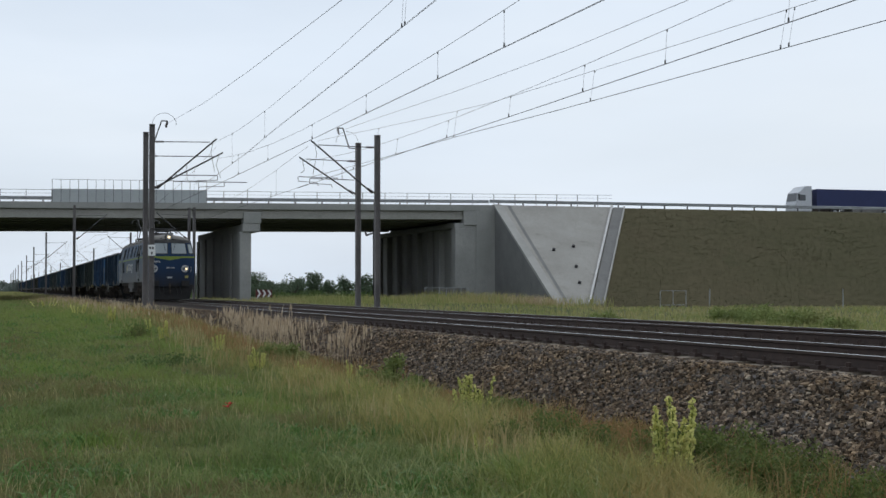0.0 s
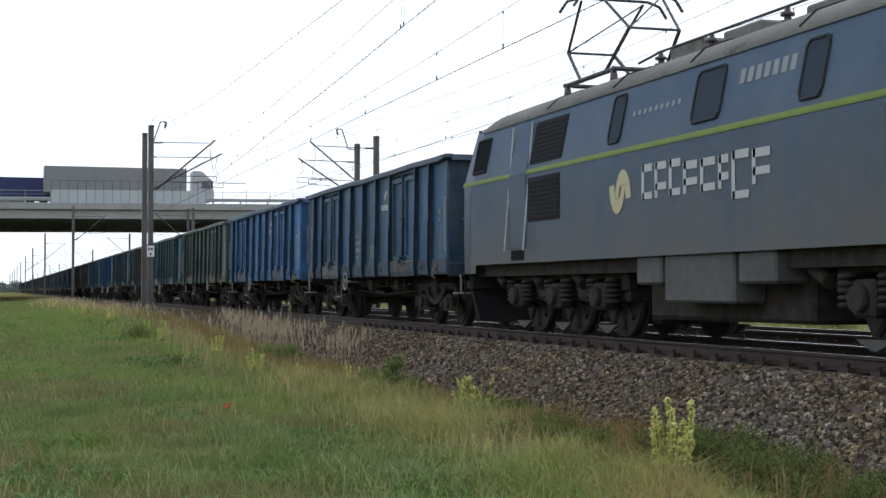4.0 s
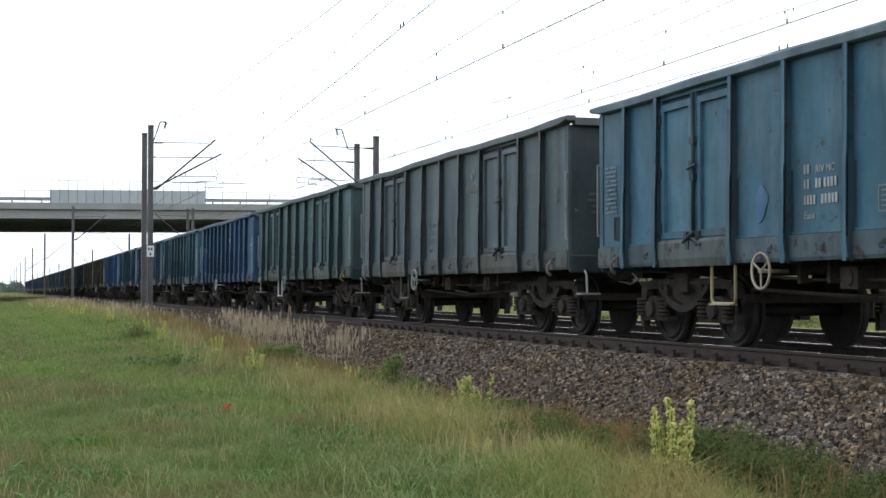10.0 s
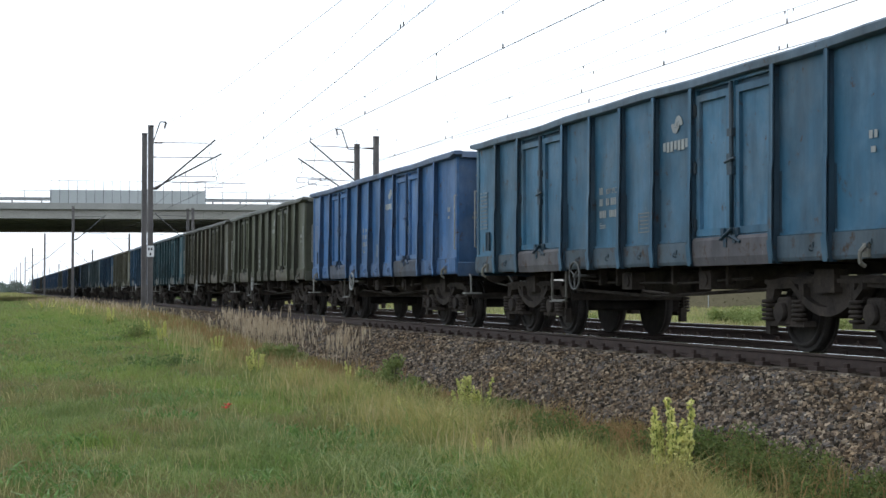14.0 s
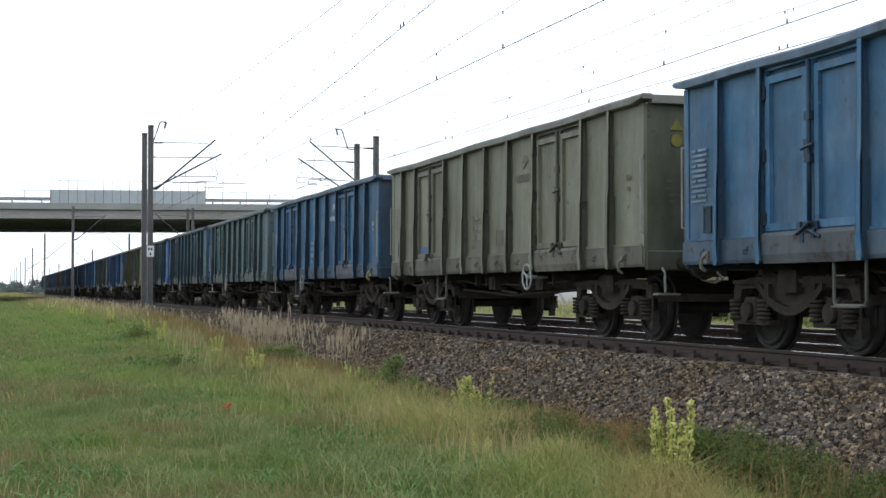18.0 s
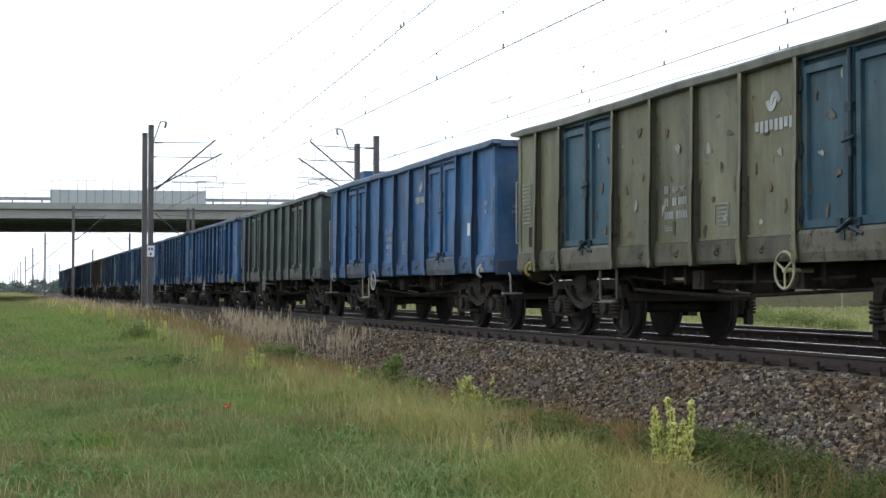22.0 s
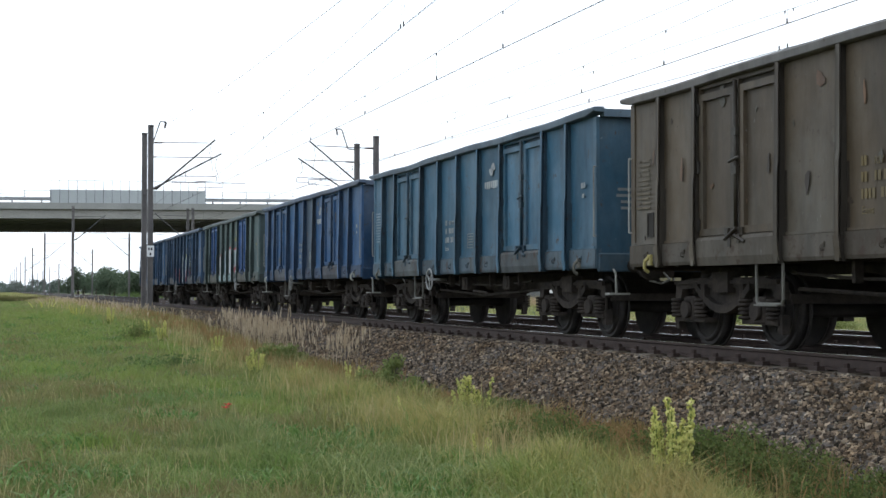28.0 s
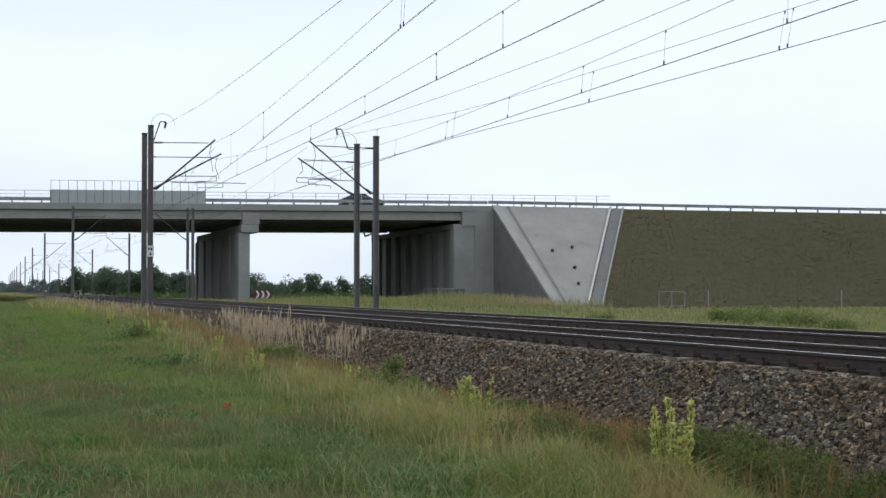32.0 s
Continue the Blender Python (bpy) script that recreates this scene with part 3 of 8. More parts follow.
def build_guard_rail(y, x0, x1, z, label, tilt=0.0):
    g = thing("guard_rail", label, "guard rail", (x0, y, z), group="guard rails of the road")
    g.matrix_basis = pose(x0, y, z, 0, tilt, 0)
    bm = prism(bmesh.new(), [(-0.02, 0.45), (-0.06, 0.55), (-0.02, 0.62), (-0.06, 0.7), (-0.02, 0.78), (0.0, 0.78), (0.0, 0.45)], "x", 0, x1 - x0)
    part("beam", bm, STEEL, g, "galvanised steel beam")
    me = mesh_of("post", box(bmesh.new(), -0.06, 0.06, 0.0, 0.1, -0.05, 0.76), DARKSTEEL)
    for k in range(int((x1 - x0) / 2.67)):
        part("post", me, None, g, at=(1 + k * 2.67, 0, 0))


build_guard_rail(BY + 0.85, -45, 48.2, DECK - 0.2 + grade(-45), "galvanised guard rail along the bridge deck", -0.544)
build_guard_rail(BY + 0.6, 48.2, 320, 9.14, "galvanised guard rail along the top of the embankment")

# ---------- embankment ----------
SLOPE_G = surface("embankment_turf_soil", (0.07, 0.068, 0.035), (0.1, 0.084, 0.05), 0.05, 0.95, 0, 0.08, 2, c3=(0.066, 0.067, 0.034), shift=False, spec=0.1)


def build_embankment():
    xs = [XA + 0.02] + [50 + 3 * i for i in range(40)] + [175, 200, 250, 320, 500, 1000]
    prof = [(121.0, -2.6), (124.0, -1.0), (128.0, 1.42), (132.5, 4.14), (137, 6.86), (BY - 0.3, 9.1), (BY + 0.2, 9.27), (BY + 34, 9.27), (BY + 55, -2.0)]
    verts, faces = [], []
    for x in xs:
        for y, z in prof:
            k = 0.04 if 124 < y < BY else 0.0
            verts.append((x, y, z + k * noise.noise((x * 0.3, y * 0.3, 7)) * (1 if x > 64 else 0)))
    n = len(prof)
    for i in range(len(xs) - 1):
        for j in range(n - 1):
            faces.append((i * n + j, (i + 1) * n + j, (i + 1) * n + j + 1, i * n + j + 1))
    tagged(new("embankment", raw("embankment", verts, faces, SLOPE_G, True)), "tall road embankment covered with short brown-green turf", "embankment", kind="structure")
    bm = box(bmesh.new(), 48.8, 1000, BY + 1.1, BYB, 8.6, 9.3)
    solid("road", bm, ASPHALT, "asphalt carriageway on the embankment", "road", "structure")
    bm = bmesh.new()
    prism(bm, [(BYB + 8, -2), (BYB, 8.75), (BY + 0.5, 8.75), (BY - 17, -2)], "x", -1500, -45.1)
    solid("road", box(bmesh.new(), -1500, -45, BY + 1.1, BYB, 8.5, DECK - 0.02), ASPHALT, "asphalt carriageway beyond the bridge", "road", "structure")
    solid("embankment", bm, SLOPE_G, "road embankment beyond the bridge, turfed", "embankment", "structure")


build_embankment()


def build_wing():
    w = thing("wing_wall", "pale concrete wing wall and paved slope beside the abutment", "retaining wall", (XA, BY, 0), kind="structure")
    # this face takes the darker concrete that paints its shade
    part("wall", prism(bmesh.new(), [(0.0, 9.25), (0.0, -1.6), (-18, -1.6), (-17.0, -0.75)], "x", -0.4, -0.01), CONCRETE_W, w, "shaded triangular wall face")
    part("coping", prism(bmesh.new(), [(0.1, 9.42), (0.1, 9.2), (-17.2, -0.95), (-17.2, -0.6)], "x", -0.5, 0.35), CONCRETE, w, "pale coping along the slope")
    # paving on the slope, wide at the top and narrow at the toe
    def slab(name, a0, a1, b0, b1, lift, material, label=""):
        z0, z1 = 9.22 + lift, -0.75 + lift
        v = [(a0, 0.0, z0), (a1, 0.0, z0), (b1, -16.6, z1), (b0, -16.6, z1)]
        v += [(x, y, z - 0.4) for x, y, z in v]
        part(name, raw(name, v, [(3, 2, 1, 0), (4, 5, 6, 7), (0, 1, 5, 4), (1, 2, 6, 5), (2, 3, 7, 6), (3, 0, 4, 7)], material), None, w, label)
    slab("slope_paving", 0.35, 12.6, 0.35, 3.1, 0.12, PAVING, "smooth grey-beige concrete slope paving")
    # dark strip laid on the paving paints the coping's shadow line
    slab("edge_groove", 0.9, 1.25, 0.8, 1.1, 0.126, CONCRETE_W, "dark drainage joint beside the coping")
    slab("kerb_strip", 12.42, 12.68, 2.95, 3.16, 0.3, STEEL, "pale kerb edge")
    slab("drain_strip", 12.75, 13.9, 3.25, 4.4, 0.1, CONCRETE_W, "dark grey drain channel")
    slab("kerb_strip", 13.9, 14.08, 4.4, 4.54, 0.25, CONCRETE)
    for px, py in ((5.2, -7.4), (2.9, -8.0), (4.1, -10.8), (3.4, -13.4)):
        part("drain_hole", rod(bmesh.new(), (px, py, slope_z(py)), (px, py - 0.1, slope_z(py) + 0.17), 0.16, 8), BLACK, w)


def slope_z(y):
    return 9.22 + 0.12 + y * (9.97 / 16.6)


build_wing()

# ---------- open freight wagons ----------
PITCH_W = 14.04
COLS = {"blue": (0.035, 0.13, 0.36), "deep": (0.03, 0.1, 0.24), "steel": (0.05, 0.14, 0.27), "teal": (0.05, 0.135, 0.185), "seagreen": (0.078, 0.15, 0.18), "green": (0.09, 0.125, 0.11),
        "olive": (0.13, 0.135, 0.1), "grey": (0.09, 0.12, 0.125), "sand": (0.2, 0.186, 0.12), "ochre": (0.092, 0.064, 0.038), "slate": (0.07, 0.125, 0.165)}
# spacing of the side posts on the three kinds of wagon
SECTIONS = {"wide_bay": [1.0, 1.0, 2.0, 1.21, 1.21, 1.21, 1.21, 2.0, 1.0, 1.0],
            "wide_end": [1.22, 1.1, 1.97, 1.065, 1.065, 1.065, 1.065, 1.97, 1.1, 1.22],
            "even": [1.24] + [1.036] * 10 + [1.24]}
HALF = 6.42
WAGON_MESH = {}


def wmesh(key, make, material):
    if key not in WAGON_MESH:
        me = WAGON_MESH[key] = mesh_of(key.split("/")[0], make(), material)
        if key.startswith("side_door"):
            me.materials.append(DARKENED)
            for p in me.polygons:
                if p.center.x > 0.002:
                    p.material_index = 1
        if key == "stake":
            # channel faces take darker paint: their shade is put into the colour
            me.materials.append(DARKENED)
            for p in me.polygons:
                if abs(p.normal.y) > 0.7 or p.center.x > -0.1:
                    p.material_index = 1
    return WAGON_MESH[key]


def m_panel(w, seed):
    """A pressed side plate, pushed in and out a little by years of loading, with a ledge at its foot."""
    rng = random.Random(seed * 7 + round(w * 100))
    cy, cz, deep, hump = rng.uniform(0.3, 0.7), rng.uniform(0.25, 0.8), rng.uniform(0.006, 0.026), rng.uniform(0.0, 0.014)
    ph = rng.uniform(0, 6.28)
    bm = bmesh.new()
    ny, nz = 7, 9
    rows = []
    for j in range(nz + 1):
        row = []
        for i in range(ny + 1):
            fy, fz = i / ny, j / nz
            edge = math.sin(math.pi * fy) * math.sin(math.pi * fz) ** 0.6
            d = deep * math.exp(-((fy - cy) / 0.3) ** 2 - ((fz - cz) / 0.35) ** 2) + hump * (0.5 + 0.5 * math.sin(ph + 9 * fz + 3 * fy))
            row.append(bm.verts.new((-0.02 + edge * d, 0.002 + (w - 0.004) * fy, 1.3 + 1.9 * fz)))
        rows.append(row)
    for a, b in zip(rows, rows[1:]):
        for i in range(ny):
            bm.faces.new((a[i], b[i], b[i + 1], a[i + 1])).smooth = True
    back = [bm.verts.new(p) for p in ((0.02, 0.002, 1.3), (0.02, w - 0.002, 1.3), (0.02, w - 0.002, 3.2), (0.02, 0.002, 3.2))]
    bm.faces.new(back)
    box(bm, -0.05, 0.019, 0.05, w - 0.05, 1.305, 1.335)
    return bm


def m_leaf(w):
    return box(bmesh.new(), -0.012, 0.0, 0.0, w, 1.36, 3.08)


def m_door(w):
    """Door opening: raised surround and, behind the leaves, a backing darkened to paint the shade in the gaps."""
    bm = frame_ring(-0.04, 0.02, 0.0, w, 1.3, 3.2, 0.055)
    box(bm, 0.004, 0.02, 0.03, w - 0.03, 1.32, 3.18)
    box(bm, -0.05, -0.0, w / 2 - 0.035, w / 2 + 0.035, 1.33, 3.15)
    return bm


def m_hinges():
    bm = bmesh.new()
    for z in (1.5, 2.2, 2.9):
        box(bm, -0.075, -0.02, -0.035, 0.035, z - 0.06, z + 0.06)
        rod(bm, (-0.07, 0, z - 0.08), (-0.07, 0, z + 0.08), 0.018, 6)
    return bm


def m_hatch():
    bm = frame_ring(-0.02, 0.0, -0.1, 0.1, 1.4, 1.72, 0.025)
    box(bm, -0.01, 0.0, -0.08, 0.08, 1.42, 1.7)
    return bm


def m_leaf_frame(w):
    return frame_ring(-0.06, -0.012, 0.004, w - 0.004, 1.36, 3.08, 0.085)


def m_stake():
    """Pressed channel post: outer flange and web, open to the front, with a gusset at the foot."""
    bm = bmesh.new()
    prism(bm, [(-0.142, 1.0), (-0.15, 1.3), (-0.142, 2.0), (-0.13, 2.12), (-0.118, 3.2), (0.0, 3.2), (0.0, 1.0)], "y", 0.02, 0.036)
    prism(bm, [(-0.142, 1.0), (-0.15, 1.3), (-0.142, 2.0), (-0.13, 2.12), (-0.118, 3.2), (-0.1, 3.2), (-0.115, 2.12), (-0.135, 2.0), (-0.14, 1.3), (-0.135, 1.0)], "y", -0.042, 0.038)
    prism(bm, [(-0.135, 1.03), (-0.15, 1.14), (-0.16, 1.26), (-0.14, 1.26), (-0.115, 1.03)], "y", -0.06, 0.05)
    prism(bm, [(-0.09, 1.0), (-0.1, 1.3), (-0.07, 3.2), (0.0, 3.2), (0.0, 1.0)], "y", -0.006, 0.02)
    prism(bm, [(-0.024, 1.02), (-0.024, 2.0), (0.0, 2.06), (0.0, 1.02)], "y", -0.05, 0.05)
    return bm


def m_side_rail(seed):
    """Top rail with the waves and knocks of the grab loader; it overhangs both ends."""
    rng = random.Random(seed)
    ph, amp = [rng.uniform(0, 6.28) for _ in range(3)], rng.uniform(0.006, 0.016)
    prof = [(-0.09, 3.185), (-0.125, 3.2), (-0.13, 3.28), (-0.11, 3.305), (0.03, 3.31), (0.045, 3.29), (0.045, 3.185)]
    bm = bmesh.new()
    rows = []
    for i in range(41):
        y = -6.56 + 13.12 * i / 40
        dz = amp * (math.sin(y * 0.9 + ph[0]) + 0.6 * math.sin(y * 2.3 + ph[1]))
        dx = 0.6 * amp * math.sin(y * 1.7 + ph[2])
        lift = 0.05 if i in (0, 40) else 0.0
        rows.append([bm.verts.new((x + dx, y, (z + (lift if z < 3.21 else 0)) + dz)) for x, z in prof])
    n = len(prof)
    for a, b in zip(rows, rows[1:]):
        for i in range(n):
            bm.faces.new((a[i], a[(i + 1) % n], b[(i + 1) % n], b[i]))
    bm.faces.new(rows[0][::-1])
    bm.faces.new(rows[-1])
    return bm


def m_corner():
    bm = box(bmesh.new(), -0.034, 0.02, -0.02, 0.09, 1.02, 3.2)
    box(bm, -0.036, -0.02, -0.035, 0.02, 1.02, 3.2)
    return bm


def m_sole():
    """Sill under the side plates: a folded plate with lashing rings and small brackets."""
    bm = prism(bmesh.new(), [(-0.055, 1.3), (-0.06, 1.06), (-0.045, 1.02), (0.05, 1.02), (0.05, 1.3)], "y", -6.42, 6.42)
    for k in range(12):
        y = -5.9 + k * 1.07
        ring(bm, (-0.075, y, 1.15), "y", 0.03, 0.009, 8, 4)
        box(bm, -0.075, -0.05, y - 0.03, y + 0.03, 1.16, 1.21)
    return bm


def m_end():
    bm = box(bmesh.new(), -1.38, 1.38, -0.02, 0.02, 1.0, 3.2)
    return bm


def m_end_sill():
    return bevelled(box(bmesh.new(), -1.41, 1.41, -0.05, 0.02, 0.97, 1.24), 0.02)


def frame_ring(x0, x1, y0, y1, z0, z1, t):
    bm = bmesh.new()
    o, i = [(y0, z0), (y1, z0), (y1, z1), (y0, z1)], [(y0 + t, z0 + t), (y1 - t, z0 + t), (y1 - t, z1 - t), (y0 + t, z1 - t)]
    vs = [[bm.verts.new((x, *p)) for p in ps] for x in (x0, x1) for ps in (o, i)]
    for k in range(4):
        n = (k + 1) % 4
        bm.faces.new((vs[0][k], vs[0][n], vs[1][n], vs[1][k]))
        bm.faces.new((vs[2][k], vs[3][k], vs[3][n], vs[2][n]))
        bm.faces.new((vs[0][k], vs[2][k], vs[2][n], vs[0][n]))
        bm.faces.new((vs[1][k], vs[1][n], vs[3][n], vs[3][k]))
    return bm


def m_wheelset():
    bm = bmesh.new()
    for s in (-1, 1):
        x = s * 0.7525
        rod(bm, (x - 0.06, 0, 0), (x + 0.06, 0, 0), 0.46, 28)
        rod(bm, (x - s * 0.06, 0, 0), (x - s * 0.09, 0, 0), 0.487, 28)
        ring(bm, (x + s * 0.062, 0, 0), "x", 0.38, 0.035, 24, 5)
        rod(bm, (x + s * 0.06, 0, 0), (x + s * 0.11, 0, 0), 0.16, 14, 0.12)
        for k in range(4):
            a = k * math.pi / 2 + 0.4
            rod(bm, (x + s * 0.05, 0.24 * math.cos(a), 0.24 * math.sin(a)), (x + s * 0.066, 0.24 * math.cos(a), 0.24 * math.sin(a)), 0.04, 6)
    rod(bm, (-1.0, 0, 0), (1.0, 0, 0), 0.08, 10)
    return bm


def m_frame():
    """Cast side frame of a two-axle bogie: straight top flange, a curved belly band, pedestals over the boxes."""
    bm = prism(bmesh.new(), [(-1.36, 0.6), (-1.34, 0.8), (-0.95, 0.86), (0.95, 0.86), (1.34, 0.8), (1.36, 0.6), (1.22, 0.58), (1.16, 0.72), (0.66, 0.74), (-0.66, 0.74), (-1.16, 0.72), (-1.22, 0.58)], "x", -0.05, 0.05)
    for i in range(10):
        a, b = -0.7 + 0.14 * i, -0.56 + 0.14 * i
        za, zb = (0.42 + 0.6 * a * a, 0.42 + 0.6 * b * b)
        prism(bm, [(a, za), (b, zb), (b, zb + 0.1), (a, za + 0.1)], "x", -0.1, 0.06)
    box(bm, -0.02, 0.04, -0.6, 0.6, 0.5, 0.76)
    box(bm, -0.09, -0.045, -1.32, 1.32, 0.78, 0.83)
    box(bm, -0.12, 0.06, -0.2, 0.2, 0.68, 0.93)
    for y in (-0.5, 0.5):
        box(bm, -0.1, 0.05, y - 0.05, y + 0.05, 0.6, 0.78)
        rod(bm, (-0.08, y, 0.5), (-0.08, y, 0.72), 0.03, 6)
    for y in (-1.32, 1.32):
        rod(bm, (-0.02, y, 0.3), (-0.02, y, 0.62), 0.02, 6)
        box(bm, -0.05, 0.05, y - 0.05, y + 0.05, 0.2, 0.42)
    return bm


def m_axlebox():
    bm = bevelled(box(bmesh.new(), -0.1, 0.1, -0.15, 0.15, -0.16, 0.17), 0.03)
    rod(bm, (-0.16, 0, 0), (-0.09, 0, 0), 0.11, 12)
    box(bm, -0.08, 0.08, -0.42, 0.42, -0.16, -0.1)
    return bm


def m_spring():
    bm = bmesh.new()
    for i in range(5):
        ring(bm, (0, 0, 0.05 * i), "z", 0.07, 0.022, 10, 5)
    rod(bm, (0, 0, -0.02), (0, 0, 0.22), 0.045, 8)
    return bm


def m_buffer():
    bm = rod(bmesh.new(), (0, 0.0, 0), (0, -0.36, 0), 0.1, 12)
    rod(bm, (0, -0.34, 0), (0, -0.5, 0), 0.075, 12)
    rod(bm, (0, -0.5, 0), (0, -0.55, 0), 0.2, 18, 0.22)
    return bm


def m_handwheel():
    bm = ring(bmesh.new(), (0, 0, 0), "x", 0.2, 0.017, 22, 6)
    for k in range(3):
        a = k * 2 * math.pi / 3 + 0.5
        rod(bm, (0, 0, 0), (0, 0.2 * math.cos(a), 0.2 * math.sin(a)), 0.014, 6)
    rod(bm, (-0.02, 0, 0), (0.35, 0, 0), 0.025, 8)
    return bm


def m_step(bar):
    """Stirrup step hung from the sill."""
    bm = tube(bmesh.new(), [(0.0, -0.29, 1.04), (0.0, -0.29, 0.6), (0.0, -0.26, 0.55), (0.0, 0.26, 0.55), (0.0, 0.29, 0.6), (0.0, 0.29, 1.04)], 0.021, 6)
    box(bm, -0.06, 0.04, -0.26, 0.26, 0.53, 0.55)
    if bar:
        box(bm, -0.05, 0.03, -0.29, 0.29, 0.8, 0.83)
    return bm


def m_handrail():
    return tube(bmesh.new(), [(0, 0, 1.48), (-0.06, 0, 1.48), (-0.06, 0, 2.48), (0, 0, 2.48)], 0.013, 6)


def m_shunter():
    bm = tube(bmesh.new(), [(-1.2, -0.02, 1.0), (-1.2, -0.1, 0.95), (-1.2, -0.12, 0.67)], 0.018, 6)
    box(bm, -1.34, -1.02, -0.2, -0.04, 0.64, 0.67)
    return bm


def m_shunter_handle():
    return tube(bmesh.new(), [(-0.75, -0.05, 0.98), (-0.75, -0.3, 0.84), (-0.6, -0.34, 0.8), (-0.45, -0.3, 0.86), (-0.45, -0.05, 0.98)], 0.016, 6)


def m_coupler():
    bm = box(bmesh.new(), -0.08, 0.08, -0.45, 0, 0.98, 1.12)
    tube(bm, [(0, -0.4, 1.05), (0, -0.56, 1.0), (0, -0.58, 0.7), (0, -0.45, 0.55)], 0.035, 6)
    tube(bm, [(0.25, -0.05, 1.0), (0.27, -0.4, 0.75), (0.24, -0.56, 0.55)], 0.025, 6)
    return bm


def m_hook():
    bm = box(bmesh.new(), -0.06, 0.03, -0.05, 0.05, 1.08, 1.22)
    tube(bm, [(-0.05, 0, 1.2), (-0.12, 0, 1.13), (-0.12, 0, 1.03), (-0.06, 0, 0.99)], 0.023, 6)
    return bm


def m_latch():
    bm = rod(bmesh.new(), (-0.05, 0, 1.25), (-0.05, 0, 3.14), 0.026, 8)
    for z in (1.32, 2.05, 2.5):
        box(bm, -0.075, -0.0, -0.05, 0.06, z, z + 0.09)
    rod(bm, (-0.08, -0.02, 1.34), (-0.08, -0.26, 1.26), 0.022, 6)
    box(bm, -0.06, -0.01, -0.17, 0.21, 1.22, 1.43)
    box(bm, -0.07, -0.02, 0.01, 0.08, 2.12, 2.3)
    rod(bm, (-0.07, 0.12, 2.2), (-0.07, -0.12, 2.24), 0.018, 6)
    for y, z in ((-0.12, 1.3), (0.1, 1.26), (0.16, 1.38)):
        box(bm, -0.09, -0.01, y - 0.035, y + 0.035, z - 0.05, z + 0.05)
    rod(bm, (-0.09, 0.2, 1.3), (-0.1, -0.1, 1.42), 0.02, 6)
    return bm


def m_flap(w):
    bm = prism(bmesh.new(), [(-0.08, 1.34), (-0.105, 1.3), (-0.11, 1.1), (-0.085, 1.0), (0.0, 1.0), (0.0, 1.34)], "y", 0.03, w - 0.03)
    return bm


def m_logo(s):
    """One of two interlocking comma shapes."""
    pts = []
    for i in range(9):
        a = math.pi * (0.02 + 0.93 * i / 8)
        pts.append((s * (0.12 * math.cos(a) - 0.045), 2.8 + s * (0.145 * math.sin(a)) - s * 0.035))
    for i in range(8, -1, -1):
        a = math.pi * (0.02 + 0.93 * i / 8)
        pts.append((s * (0.055 * math.cos(a) - 0.035), 2.8 + s * (0.075 * math.sin(a)) - s * 0.035))
    return prism(bmesh.new(), pts, "x", -0.004, 0.0)


def m_logo_bars():
    bm = bmesh.new()
    for k in range(8):
        box(bm, -0.004, 0, -0.41 + k * 0.105, -0.335 + k * 0.105, 2.47 + 0.02 * (k % 3 == 1), 2.6)
    return bm


def words(text, size, y, z, depth=0.004):
    """Raised lettering in the built-in font on a near side, read from larger to smaller y."""
    cu = bpy.data.curves.new("words", "FONT")
    cu.body, cu.size, cu.extrude, cu.resolution_u = text, size, depth / 2, 2
    ob = bpy.data.objects.new("words", cu)
    bpy.context.scene.collection.objects.link(ob)
    me = bpy.data.meshes.new_from_object(ob.evaluated_get(bpy.context.evaluated_depsgraph_get()))
    bm = bmesh.new()
    bm.from_mesh(me)
    bpy.data.objects.remove(ob)
    bpy.data.meshes.remove(me)
    for v in bm.verts:
        v.co = Vector((-depth / 2 - v.co.z, y - v.co.x, z + v.co.y))
    return bm


def m_number(seed):
    """Four stencilled rows: bars for the digits, real letters where the class and sign are legible."""
    rng = random.Random(seed)
    bm = words("RIV MC", 0.115, 0.13, 2.06)
    extra = words("Eaos", 0.115, 0.36, 1.58)
    me = bpy.data.meshes.new("class_letters")
    extra.to_mesh(me)
    extra.free()
    bm.from_mesh(me)
    bpy.data.meshes.remove(me)
    for z, groups in ((2.06, ((0.36, 2),)), (1.9, ((0.36, 2), (0.13, 2), (-0.03, 4))), (1.73, ((0.36, 4), (0.02, 5)))):
        for y, n in groups:
            for k in range(n):
                w = rng.choice((0.04, 0.045, 0.05))
                box(bm, -0.004, 0, y - w, y, z, z + 0.1)
                y -= w + 0.02
    return bm


def m_frame_label():
    bm = bmesh.new()
    for a in ((-0.17, 0.17, 1.72, 1.735), (-0.17, 0.17, 1.47, 1.485), (-0.17, -0.155, 1.485, 1.72), (0.155, 0.17, 1.485, 1.72)):
        box(bm, -0.004, 0, *a)
    for z in (1.53, 1.58, 1.63, 1.68):
        box(bm, -0.004, 0, -0.13, 0.12, z - 0.008, z + 0.008)
    return bm


def m_plate():
    return box(bmesh.new(), -0.006, 0, -0.1, 0.1, 1.6, 1.83)


def m_badge():
    bm = prism(bmesh.new(), [(-0.1, 2.8), (0.1, 2.8), (0.0, 2.95)], "y", -0.006, 0)
    prism(bm, [(0.08 * math.cos(2 * math.pi * i / 14), 2.66 + 0.09 * math.sin(2 * math.pi * i / 14)) for i in range(14)], "y", -0.006, 0)
    return bm


